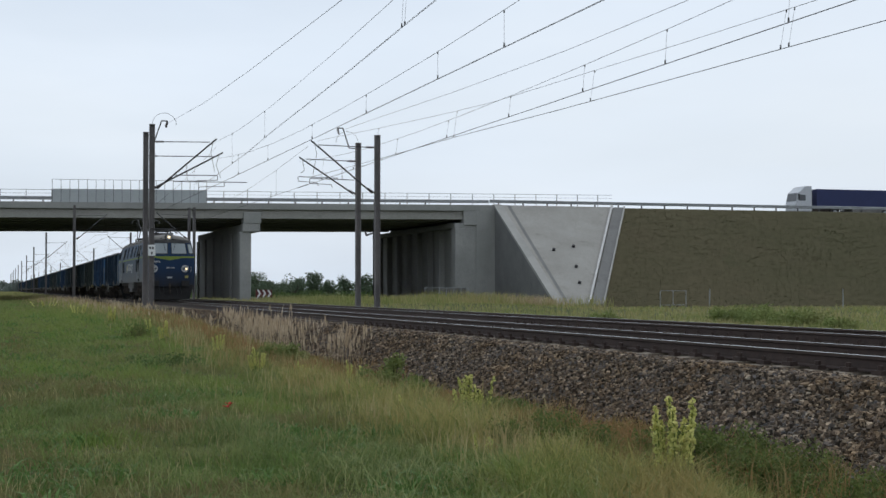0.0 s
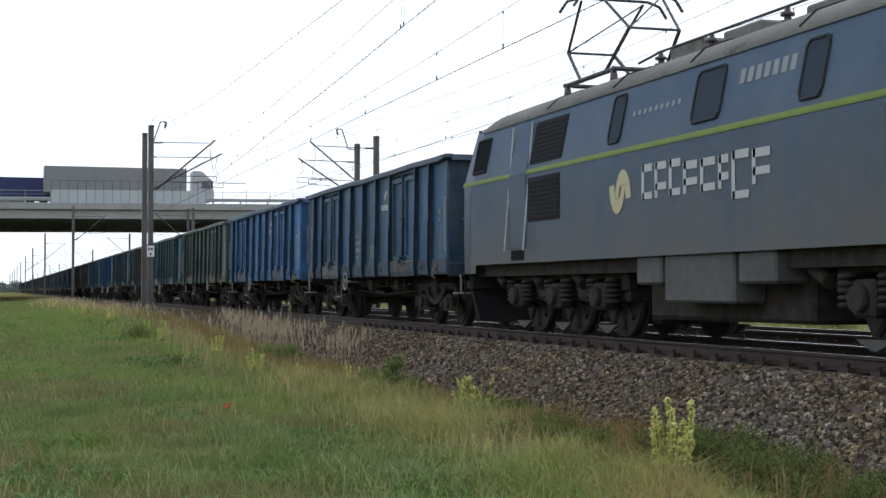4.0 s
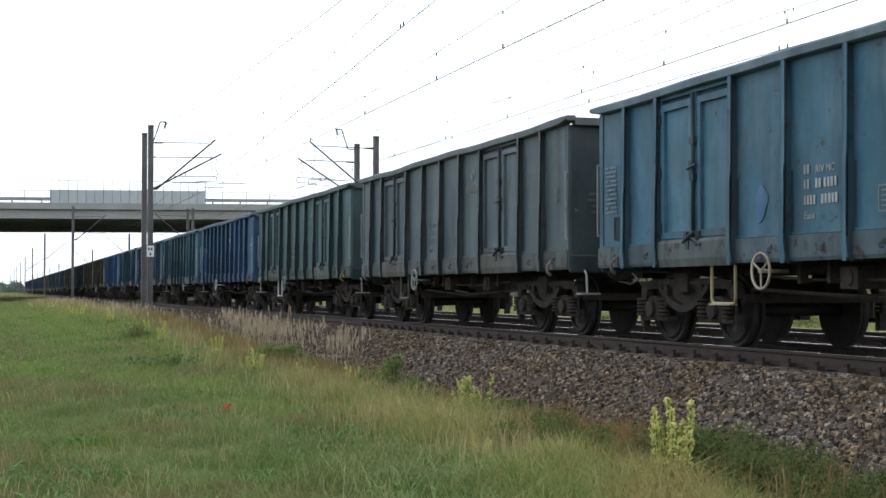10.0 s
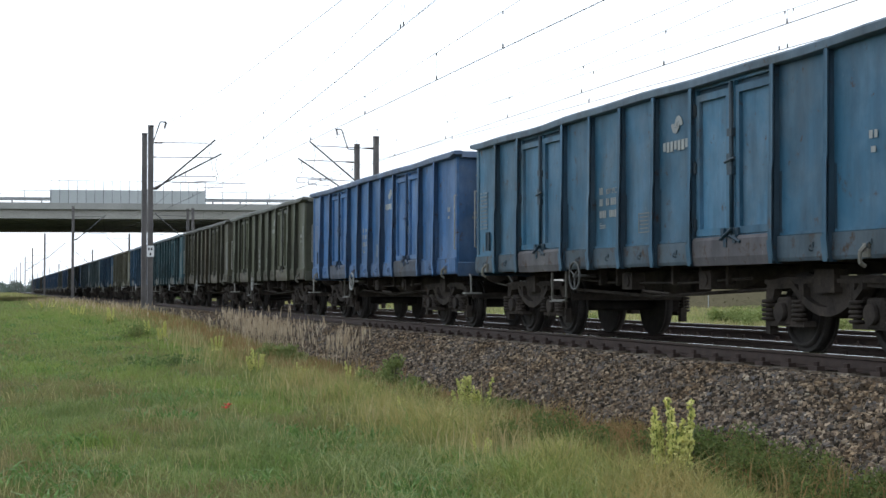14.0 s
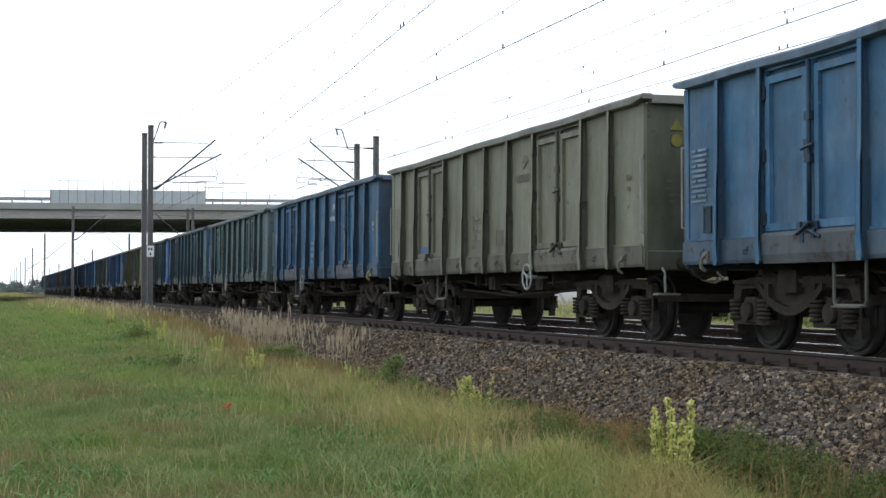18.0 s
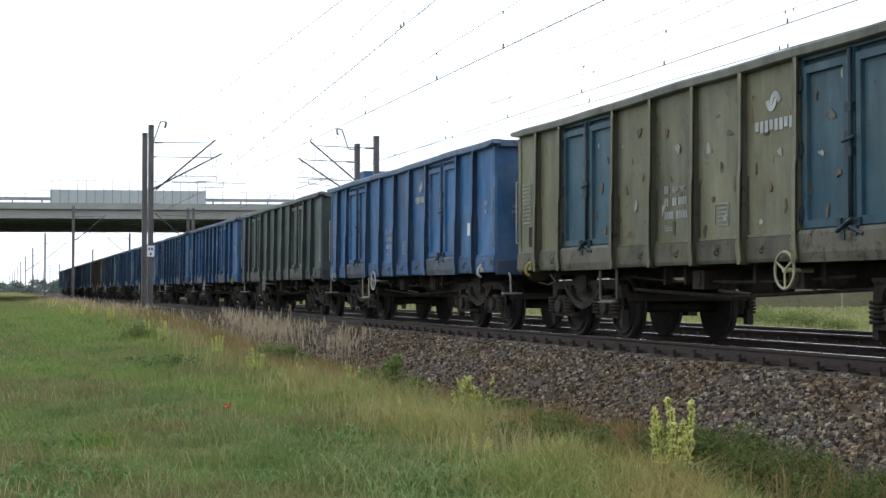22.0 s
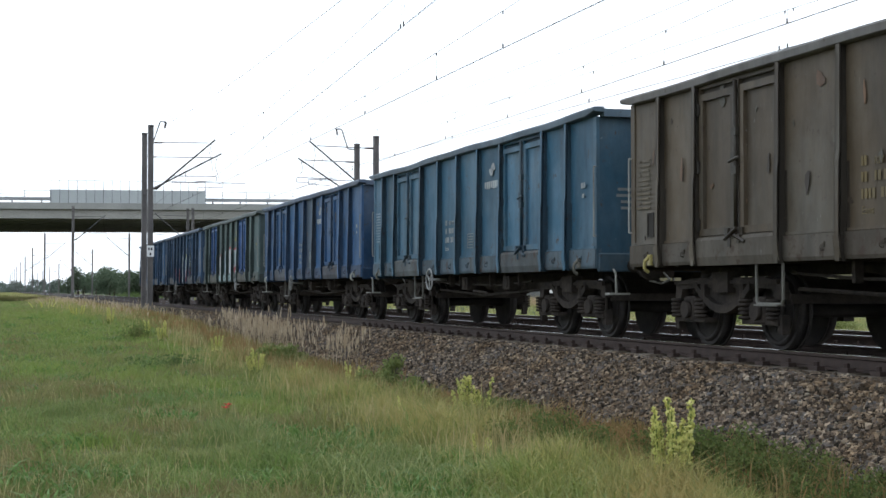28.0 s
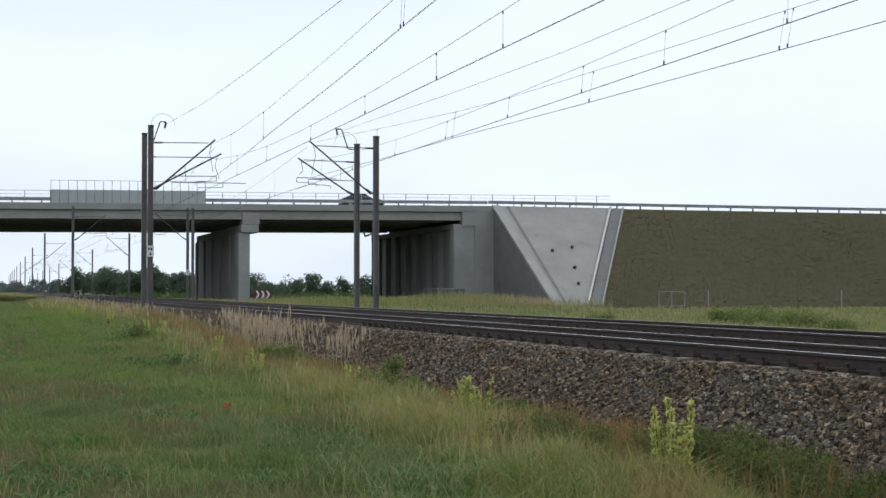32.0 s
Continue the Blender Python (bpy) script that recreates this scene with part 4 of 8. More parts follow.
def m_tank():
    bm = rod(bmesh.new(), (-0.5, -0.45, 0.8), (-0.5, 0.45, 0.8), 0.17, 14)
    rod(bm, (0.3, 1.2, 0.78), (0.3, 1.7, 0.78), 0.15, 12)
    tube(bm, [(-0.5, 0.45, 0.8), (-0.3, 1.1, 0.75), (0.3, 1.2, 0.78), (0.3, -1.8, 0.7)], 0.025, 6)
    return bm


def m_centre():
    bm = bmesh.new()
    for x in (-0.3, 0.3):
        box(bm, x - 0.05, x + 0.05, -6.5, 6.5, 0.9, 1.18)
    prism(bm, [(-2.6, 0.98), (-1.4, 0.72), (1.4, 0.72), (2.6, 0.98)], "x", -0.4, 0.4)
    for y in (-5.2, -4.0, -2.6, -1.3, 0, 1.3, 2.6, 4.0, 5.2):
        box(bm, -1.36, 1.36, y - 0.05, y + 0.05, 1.0, 1.2)
    box(bm, -1.36, 1.36, -6.4, 6.4, 1.19, 1.25)
    return bm


def m_bolster():
    bm = box(bmesh.new(), -0.95, 0.95, -0.2, 0.2, 0.62, 0.84)
    rod(bm, (0, 0, 0.8), (0, 0, 0.95), 0.25, 14)
    for y in (-1.35, 1.35):
        box(bm, -0.95, 0.95, y - 0.05, y + 0.05, 0.55, 0.66)
    for y in (-0.4, 0.4):
        box(bm, -0.8, 0.8, y - 0.04, y + 0.04, 0.4, 0.5)
    return bm


WHEELSETS = []


def bogie(parent, y):
    b = part("bogie", wmesh("bogie", m_bolster, UNDER), None, parent, "grimy two-axle bogie", (0, y, 0))
    for wy in (-0.9, 0.9):
        ws = part("wheelset", wmesh("wheelset", m_wheelset, WHEEL), None, b, "steel wheelset")
        ws.matrix_parent_inverse = Matrix.Translation((0, wy, 0.46))
        WHEELSETS.append(ws)
        for s in (-1, 1):
            part("axle_box", wmesh("axle_box", m_axlebox, UNDER), None, b, at=(s * 1.0, wy, 0.46)).rotation_euler = (0, 0, 0 if s < 0 else math.pi)
            for d in (-0.33, 0.33):
                part("spring", wmesh("spring", m_spring, UNDER), None, b, at=(s * 1.08, wy + d, 0.38))
    for s in (-1, 1):
        part("side_frame", wmesh("side_frame", m_frame, UNDER), None, b, at=(s * 1.0, 0, 0)).rotation_euler = (0, 0, 0 if s < 0 else math.pi)
    return b


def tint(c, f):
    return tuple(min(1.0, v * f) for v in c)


def aged(c):
    """Years of coal dust: darker and less blue than fresh paint."""
    r = min(max((c[2] / c[1] - 1.5) / 1.2, 0.0), 1.0)
    return (c[0] * 0.94, c[1] * 0.97, c[2] * (0.98 - 0.2 * r))


def build_wagon(name_label, col, door=None, ends=None, patches=None, mark=(0.55, 0.55, 0.5), kind="wide_bay", rail=None, badge=False, plate=False, wheel_col=(0.36, 0.36, 0.34), step_col=(0.12, 0.11, 0.09), hook_col=(0.17, 0.16, 0.13), wheel_at=None, step_at=None, steps=1, step_bar=False, logo=True, base_col=None, flap_col=(0.1, 0.085, 0.065), seed=0):
    """patches: section number -> colour, counted from the leading end on the near side."""
    w = thing("open_wagon", name_label, "freight wagon", group="wagons of the freight train")
    col = aged(col)
    ends, door = aged(ends) if ends else None, aged(door) if door else None
    patches = {k: aged(v) for k, v in (patches or {}).items()}
    base_col = aged(base_col) if base_col else tuple((0.66 if col[2] > 0.24 else 0.42) * v + (0.34 if col[2] > 0.24 else 0.58) * g for v, g in zip(col, (0.085, 0.075, 0.062)))
    # end walls default to darker paint than the sides, their shade put into it
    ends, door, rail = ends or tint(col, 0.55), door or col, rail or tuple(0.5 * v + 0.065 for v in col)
    sections = SECTIONS[kind]
    wheel_at = (1.7 if kind == "wide_bay" else 1.6) if wheel_at is None else wheel_at
    step_at = (2.74 if kind == "wide_bay" else 2.44) if step_at is None else step_at
    for s in (-1, 1):
        turn = (0, 0, 0 if s < 0 else math.pi)
        def put(n, me, y, color, label="", proud=0.0, z=0.0):
            # the near side runs from the leading end; the off side is the same turned round
            ob = part(n, me, None, w, label, (s * (1.40 + proud), y if s < 0 else -y, z), color)
            ob.rotation_euler = turn
            return ob
        y = -HALF
        for i, sec in enumerate(sections):
            c = patches.get(i, col) if s < 0 else col
            if sec > 1.9:
                dc = patches.get(i, door) if s < 0 else door
                lw = (sec - 0.26) / 2
                d = put("side_door", wmesh("side_door/%.2f" % sec, lambda: m_door(sec), PAINT), y, dc, "double-leaf side door")
                for k, dy in enumerate((0.06, sec - 0.06 - lw)):
                    part("door_leaf", wmesh("door_leaf/%.2f" % sec, lambda: m_leaf(lw), PAINT), None, d, "", (0, dy, 0), dc)
                    if s < 0:
                        part("leaf_frame", wmesh("leaf_frame/%.2f" % sec, lambda: m_leaf_frame(lw), PAINT), None, d, "", (0, dy, 0), tint(dc, 0.95))
                        part("hinge_strip", wmesh("hinge_strip", m_hinges, DARKENED), None, d, "dark door hinges", (0, 0.05 if k == 0 else sec - 0.05, 0), tint(dc, 0.4))
                part("latch_bar", wmesh("latch_bar", m_latch, PAINT), None, d, "worn locking bar", (-0.03, sec / 2, 0), tint(dc, 0.3))
                put("sill_flap", wmesh("sill_flap/%.2f" % sec, lambda: m_flap(sec), RUSTY_PAINT), y, tuple(0.75 * a + 0.25 * b for a, b in zip(flap_col, col)), "rusty sill flap")
            else:
                v = (seed * 5 + i * 3) % 4
                put("side_panel", wmesh("side_panel/%.3f/%d" % (sec, v), lambda: m_panel(sec, v), PAINT), y, c)
                if kind == "even" and i == len(sections) - 2:
                    put("small_door", wmesh("small_door", lambda: frame_ring(-0.075, -0.02, 0.1, 0.93, 1.34, 2.42, 0.07), PAINT), y, tint(c, 0.9), "half-height loading door")
            if i:
                put("stake", wmesh("stake", m_stake, PAINT), y, tint(c, 0.95))
            y += sec
        for cy in (-HALF + 0.02, HALF - 0.09):
            put("corner_post", wmesh("corner_post", m_corner, PAINT), cy, tint(patches.get(0 if cy < 0 else 9, col), 0.95))
        put("sole_bar", wmesh("sole_bar", m_sole, RUSTY_PAINT), 0, base_col)
        put("top_rail", wmesh("top_rail/%d" % (seed % 5), lambda: m_side_rail(seed % 5), PAINT), 0, rail, "dented grey top rail")
        put("handwheel", wmesh("handwheel", m_handwheel, PAINT), wheel_at, tint(wheel_col, 0.75), "spoked parking brake wheel", 0.12, 0.92)
        for n in range(steps):
            put("step", wmesh("step/%d" % step_bar, lambda: m_step(step_bar), PAINT), step_at - n * 5.6, tint(step_col, 0.8), "steel stirrup step", 0.03)
        for hy in (-5.85, 5.75):
            put("rope_hook", wmesh("rope_hook", m_hook, PAINT), hy, hook_col, "", 0.03, -0.05)
    for s in (-1, 1):
        turn = (0, 0, 0 if s < 0 else math.pi)
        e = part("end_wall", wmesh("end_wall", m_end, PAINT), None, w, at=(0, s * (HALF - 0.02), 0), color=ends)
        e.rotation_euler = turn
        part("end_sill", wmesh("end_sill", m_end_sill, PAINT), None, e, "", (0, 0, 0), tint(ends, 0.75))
        if s < 0:
            part("end_bars", wmesh("end_bars", m_end_bars, MARK), None, e, "small pale bars on the end", (0, -0.021, 0), tint(mark, 0.35))["kind"] = "stuff"
            if badge:
                part("badge", wmesh("badge", m_badge, MARK), None, e, "yellow triangle and round mark", (-0.95, -0.03, 0.05), (0.3, 0.26, 0.05))
        part("end_rail", wmesh("end_rail", lambda: prism(bmesh.new(), [(-0.12, 3.19), (-0.12, 3.3), (0.03, 3.3), (0.03, 3.19)], "x", -1.36, 1.36), PAINT), None, w, at=(0, s * 6.42, 0), color=rail).rotation_euler = turn
        for x in (-0.87, 0.87):
            part("buffer", wmesh("buffer", m_buffer, UNDER), None, w, "", (x, s * 6.45, 1.06)).rotation_euler = turn
        part("coupling", wmesh("coupling", m_coupler, UNDER), None, w, "", (0, s * 6.45, 0)).rotation_euler = turn
        part("shunter_step", wmesh("shunter_step", m_shunter, PAINT), None, w, "pale shunter step", (0, s * 6.47, 0), (0.27, 0.26, 0.23)).rotation_euler = turn
        part("shunter_handle", wmesh("shunter_handle", m_shunter_handle, PAINT), None, w, "", (0, s * 6.47, 0), (0.2, 0.19, 0.17)).rotation_euler = turn
        part("grab_rail", wmesh("grab_rail", m_handrail, PAINT), None, w, "pale grab rail", (-1.41, s * 6.41, 0), (0.3, 0.295, 0.27))
        bogie(w, s * 4.5)
    part("underframe", wmesh("underframe", m_centre, UNDER), None, w)
    part("air_tank", wmesh("air_tank", m_tank, UNDER), None, w)
    part("brake_rigging", wmesh("brake_rigging", m_rigging, UNDER), None, w)
    part("floor", wmesh("floor", lambda: box(bmesh.new(), -1.37, 1.37, -6.38, 6.38, 1.26, 1.3), UNDER), None, w)
    f = -1.424
    mark = tint(mark, 0.7)
    part("hatch", wmesh("hatch", m_hatch, DARKENED), None, w, "small dark card hatch", (f, HALF - 0.62, 0), tint(col, 0.5))
    if logo:
        ly = {"wide_end": -1.6, "even": -1.55, "wide_bay": -1.82}[kind]
        for sg in (-1, 1):
            part("logo_mark", wmesh("logo_mark/%d" % sg, lambda: m_logo(sg), MARK), None, w, "faded comma-shaped mark", (f, ly, 0), mark)
        part("logo_bars", wmesh("logo_bars", m_logo_bars, MARK), None, w, "row of faded bars", (f, ly, 0), mark)["kind"] = "stuff"
    part("stencil", wmesh("stencil/%d" % (seed % 3), lambda: m_number(seed % 3), MARK), None, w, "stencilled rows of pale bars and letters", (f, 0.58 if kind != "wide_end" else 0.52, 0 if kind == "wide_end" else -0.12), mark)["kind"] = "stuff"
    part("data_panel", wmesh("data_panel", m_frame_label, MARK), None, w, "", (f, -0.6, 0), tint(mark, 0.75))["kind"] = "stuff"
    part("data_bars", wmesh("data_bars", m_data_bars, MARK), None, w, "", (f, HALF - 0.38, 0), tuple(0.35 * a + 0.65 * b for a, b in zip(mark, col)))["kind"] = "stuff"
    part("small_mark", wmesh("small_mark", lambda: box(box(box(bmesh.new(), -0.004, 0, -0.08, -0.03, 2.2, 2.28), -0.004, 0, 0.0, 0.06, 2.2, 2.28), -0.004, 0, -0.05, 0.03, 2.06, 2.12), MARK), None, w, "", (f, -5.9, 0), tint(mark, 0.85))
    if plate:
        part("card_plate", wmesh("card_plate", m_plate, WHITE), None, w, "white card holder", (f - 0.004, -5.0, 0.1))
    return w


def m_end_bars():
    bm = bmesh.new()
    for k, (x0, x1) in enumerate(((-1.1, -0.75), (-1.12, -0.6), (-1.05, -0.7), (-1.05, -0.85))):
        box(bm, x0, x1, -0.004, 0, 2.14 - 0.09 * k, 2.18 - 0.09 * k)
    return bm


def m_data_bars():
    bm = bmesh.new()
    for k in range(11):
        for y0, y1 in (((-0.2, 0.2),), ((-0.2, 0.02), (0.08, 0.2)), ((-0.16, 0.18),))[k % 3]:
            box(bm, -0.004, 0, y0, y1, 1.78 + k * 0.062, 1.81 + k * 0.062)
    return bm


def m_rigging():
    """Brake levers, pipes and brackets under the sill."""
    bm = bmesh.new()
    tube(bm, [(-1.1, -2.9, 0.85), (-1.1, -1.2, 0.8), (-1.05, 1.4, 0.82), (-1.05, 2.9, 0.9)], 0.018, 5)
    tube(bm, [(-0.9, -3.1, 0.72), (-0.9, 0.2, 0.62), (-0.9, 3.0, 0.72)], 0.024, 5)
    for y in (-2.4, -1.7, -0.9, 0.9, 1.5):
        box(bm, -1.16, -1.06, y - 0.03, y + 0.03, 0.78, 1.02)
    for y in (-1.9, 0.45):
        box(bm, -1.2, -1.0, y - 0.16, y + 0.16, 0.72, 0.95)
        rod(bm, (-1.22, y, 0.84), (-1.18, y, 0.84), 0.09, 10)
    rod(bm, (-1.2, -0.9, 0.66), (-1.2, -0.1, 0.7), 0.02, 5)
    return bm


def blob(w, y, z, ry, rz, color, seed, x=-1.427, label="", name="paint_patch", wob=0.18, n=26):
    """An irregular flat patch of paint on the near side."""
    rng = random.Random(seed)
    ph = [rng.uniform(0, 6.28) for _ in range(3)]
    pts = []
    for i in range(n):
        a = 2 * math.pi * i / n
        k = 1 + wob * (math.sin(2 * a + ph[0]) * 0.5 + math.sin(3 * a + ph[1]) * 0.4 + math.sin(5 * a + ph[2]) * 0.3)
        pts.append((y + ry * k * math.cos(a), z + rz * k * math.sin(a)))
    part(name, prism(bmesh.new(), pts, "x", x, x + 0.004), MARK, w, label, color=color)


def letter(w, pts, x, color, name="spray_shape", label=""):
    part(name, prism(bmesh.new(), pts, "x", x, x + 0.003), MARK, w, label, color=color)


C = COLS
YEL = (0.34, 0.28, 0.09)
WAGONS = [
    ("steel", "faded steel-blue open wagon coupled behind the locomotive", dict(col=(0.035, 0.092, 0.175))),
    ("blue", "bright blue open wagon with white stencils", dict(hook_col=YEL, mark=(0.6, 0.62, 0.62))),
    ("green", "grey-green open wagon with pale brake wheel and yellow badge", dict(badge=True, hook_col=YEL, ends=(0.045, 0.06, 0.05), mark=(0.2, 0.2, 0.1), wheel_col=(0.5, 0.45, 0.32))),
    ("seagreen", "weathered sea-green open wagon with blue scrawl", dict(mark=(0.25, 0.28, 0.2), step_col=YEL)),
    ("olive", "patchy olive and blue open wagon", dict(col=(0.09, 0.108, 0.095), door=(0.11, 0.15, 0.12), patches={2: (0.09, 0.14, 0.15), 9: (0.06, 0.12, 0.2), 8: (0.07, 0.13, 0.2), 4: (0.12, 0.12, 0.08), 6: (0.06, 0.1, 0.14)}, mark=(0.35, 0.33, 0.15))),
    ("slate", "dull slate-teal open wagon", dict(mark=(0.35, 0.38, 0.36))),
    ("blue", "clean vivid blue open wagon with white steps and logo", dict(col=(0.028, 0.125, 0.37), step_at=3.35, step_col=(0.65, 0.65, 0.62), steps=2, step_bar=True, hook_col=YEL, plate=True, mark=(0.55, 0.6, 0.65), wheel_col=(0.3, 0.33, 0.4))),
    ("teal", "teal-blue open wagon with pale number bars", dict(mark=(0.5, 0.52, 0.5), wheel_col=(0.5, 0.42, 0.3), step_col=(0.35, 0.28, 0.14))),
    ("grey", "drab grey-green open wagon", dict(mark=(0.2, 0.22, 0.2))),
    ("seagreen", "dark sea-green open wagon with white step", dict(col=(0.06, 0.115, 0.115), step_col=(0.6, 0.6, 0.56), hook_col=YEL, plate=False, mark=(0.2, 0.22, 0.17), wheel_col=(0.25, 0.25, 0.24))),
    ("deep", "deep blue ribbed open wagon with one small door", dict(col=(0.026, 0.1, 0.265), kind="even", wheel_col=(0.7, 0.7, 0.68), mark=(0.5, 0.53, 0.55))),
    ("teal", "teal open wagon with white card and yellow badge", dict(badge=True, plate=True, mark=(0.35, 0.4, 0.42))),
    ("steel", "steel-blue open wagon with yellow stencils", dict(col=(0.04, 0.115, 0.2), mark=(0.38, 0.36, 0.16), hook_col=(0.5, 0.5, 0.45), wheel_col=(0.45, 0.36, 0.26), ends=(0.04, 0.06, 0.08))),
    ("steel", "bright teal-blue open wagon with yellow plate", dict(col=(0.042, 0.135, 0.22), wheel_col=(0.08, 0.08, 0.08), flap_col=(0.11, 0.07, 0.05), mark=(0.45, 0.47, 0.45))),
    ("blue", "royal blue open wagon, paint flaking at the end", dict(col=(0.048, 0.15, 0.42), badge=True, ends=(0.04, 0.1, 0.25))),
    ("olive", "brownish olive open wagon", dict(col=(0.1, 0.1, 0.06))),
    ("olive", "dark olive open wagon with brown patches", dict(col=(0.095, 0.085, 0.05), patches={4: (0.12, 0.09, 0.05)}, mark=(0.2, 0.18, 0.12))),
    ("teal", "green-teal open wagon with grey brake wheel", dict(col=(0.055, 0.135, 0.16), wheel_col=(0.4, 0.42, 0.42), mark=(0.42, 0.38, 0.14))),
    ("steel", "mid-blue open wagon with rusty sill", dict(col=(0.045, 0.14, 0.26))),
    ("sand", "sand-olive open wagon with yellow badge", dict(badge=True, ends=(0.09, 0.09, 0.055), mark=(0.25, 0.22, 0.14))),
    ("steel", "scratched blue open wagon with pale scrapes", dict(col=(0.03, 0.105, 0.215), ends=(0.04, 0.07, 0.1), hook_col=YEL, mark=(0.55, 0.58, 0.55))),
    ("grey", "light grey-green open wagon", dict(col=(0.1, 0.155, 0.165), mark=(0.25, 0.27, 0.2), patches={7: (0.105, 0.165, 0.17)})),
    ("slate", "dull teal-grey open wagon with a blue end", dict(col=(0.07, 0.125, 0.155), ends=(0.03, 0.075, 0.15), mark=(0.28, 0.28, 0.16))),
    ("slate", "grey-teal open wagon repainted bright blue in patches", dict(col=(0.07, 0.115, 0.125), patches={0: (0.03, 0.13, 0.4), 1: (0.035, 0.14, 0.42), 8: (0.03, 0.13, 0.4)}, badge=True, ends=(0.025, 0.07, 0.22), base_col=(0.03, 0.12, 0.42), step_col=(0.7, 0.7, 0.68), step_bar=True, hook_col=(0.55, 0.5, 0.05))),
    ("sand", "rust-flecked sand wagon with teal doors", dict(col=(0.2, 0.18, 0.1), door=(0.04, 0.1, 0.13), ends=(0.1, 0.085, 0.05), wheel_col=(0.5, 0.45, 0.25), hook_col=YEL)),
    ("blue", "strong blue open wagon with white stencils", dict(col=(0.045, 0.14, 0.37), plate=True, hook_col=(0.5, 0.5, 0.45), step_col=(0.45, 0.38, 0.22), wheel_col=(0.55, 0.55, 0.52))),
    ("grey", "dark grey-green open wagon", dict(col=(0.105, 0.125, 0.11), ends=(0.06, 0.07, 0.06), mark=(0.18, 0.18, 0.14))),
    ("blue", "blue open wagon with white logo and broken door board", dict(col=(0.035, 0.13, 0.36), mark=(0.6, 0.62, 0.62), hook_col=YEL, flap_col=(0.15, 0.12, 0.09))),
    ("steel", "blue open wagon with yellow badge", dict(col=(0.035, 0.125, 0.3), badge=True, mark=(0.55, 0.58, 0.55))),
    ("blue", "blue open wagon with white card", dict(col=(0.03, 0.12, 0.35), plate=True, hook_col=YEL)),
    ("blue", "lightly faded blue open wagon", dict(col=(0.035, 0.12, 0.32))),
    ("teal", "dusty teal open wagon", dict(col=(0.05, 0.125, 0.19), patches={9: (0.08, 0.1, 0.08)})),
    ("ochre", "rusty ochre-brown open wagon", dict(mark=(0.22, 0.16, 0.07), hook_col=YEL)),
    ("teal", "teal-blue open wagon with white stencils", dict(col=(0.045, 0.13, 0.2), mark=(0.5, 0.53, 0.52), wheel_col=(0.5, 0.5, 0.48))),
    ("deep", "scuffed blue open wagon with brown patches", dict(col=(0.03, 0.1, 0.28), patches={0: (0.035, 0.11, 0.3), 4: (0.06, 0.09, 0.13)}, badge=True, hook_col=(0.5, 0.5, 0.45))),
    ("seagreen", "grey-green open wagon with blue doors and red-white lettering shapes", dict(col=(0.095, 0.14, 0.135), door=(0.035, 0.11, 0.36), mark=(0.45, 0.4, 0.12))),
    ("deep", "dark blue open wagon with white and red spray shapes", dict(col=(0.05, 0.115, 0.24), mark=(0.4, 0.42, 0.42))),
    ("deep", "dark blue last open wagon of the train", dict(col=(0.05, 0.13, 0.28), plate=True, mark=(0.45, 0.47, 0.45), wheel_col=(0.5, 0.5, 0.48))),
]
TRAIN = []
WIDE_END = (13, 14, 27)
WHEEL_FORWARD = (2, 11, 17, 19, 24, 32, 35)
for k, (base, text, kw) in enumerate(WAGONS):
    kw = dict(kw, seed=k)
    if k in WIDE_END:
        kw["kind"] = "wide_end"
    if k in WHEEL_FORWARD:
        kw["wheel_at"] = -2.2
    TRAIN.append(build_wagon(text, kw.pop("col", C[base]), **kw))

# sprayed shapes and repaint patches
WHT, RDD = (0.5, 0.57, 0.58), (0.36, 0.04, 0.045)
w = TRAIN[35]
def sprayed(w, shapes, edge, spread, fill, label):
    """Filled shapes on a thin spread of outline colour."""
    for q in shapes:
        for k in range(8):
            a = k * math.pi / 4
            letter(w, [(y + spread * math.cos(a), max(z + spread * math.sin(a), 1.06)) for y, z in q], -1.4255 - 0.0004 * k, edge, label="outline of a sprayed shape")
        letter(w, q, -1.434, fill, label=label)


def arch(y0, y1, z0, z1, n=10, lean=0.0):
    """A round-topped sprayed shape from y0 down to y1."""
    c, r, h = (y0 + y1) / 2, (y0 - y1) / 2, min((y0 - y1) / 2, (z1 - z0) * 0.5)
    top = [(c + r * math.cos(math.pi * i / n) + lean, z1 - h + h * math.sin(math.pi * i / n)) for i in range(n + 1)]
    return [(y1, z0)] + [(y0, z0)] + top


def on_stake(w, y, z0, z1, color):
    part("spray_shape", box(bmesh.new(), -1.562, -1.556, y - 0.05, y + 0.042, z0, z1), MARK, w, "paint carried over a side post", color=color)


SHAPES = (  # block outlines on the near side, y falling towards the leading end
    [(2.28, 1.93), (2.0, 2.05), (1.86, 1.55), (1.72, 2.06), (1.4, 2.08), (1.36, 1.06), (1.62, 1.05), (1.66, 1.45), (1.8, 1.12), (1.95, 1.1), (2.02, 1.5), (2.1, 1.05), (2.22, 1.08)],
    [(0.36, 2.08), (0.2, 2.12), (0.18, 1.06), (0.36, 1.06)],
    [(0.1, 2.12), (-0.1, 2.22), (-0.5, 2.22), (-0.75, 2.15), (-1.8, 2.17), (-1.75, 1.55), (-1.4, 1.5), (-1.2, 1.06), (-0.75, 1.06), (-0.15, 1.06), (0.05, 1.2), (0.08, 1.6)],
    [(-1.5, 1.45), (-1.8, 1.5), (-1.95, 1.35), (-1.85, 1.2), (-1.6, 1.12)])
sprayed(w, SHAPES, RDD, 0.075, WHT, "pale sprayed letter shape")
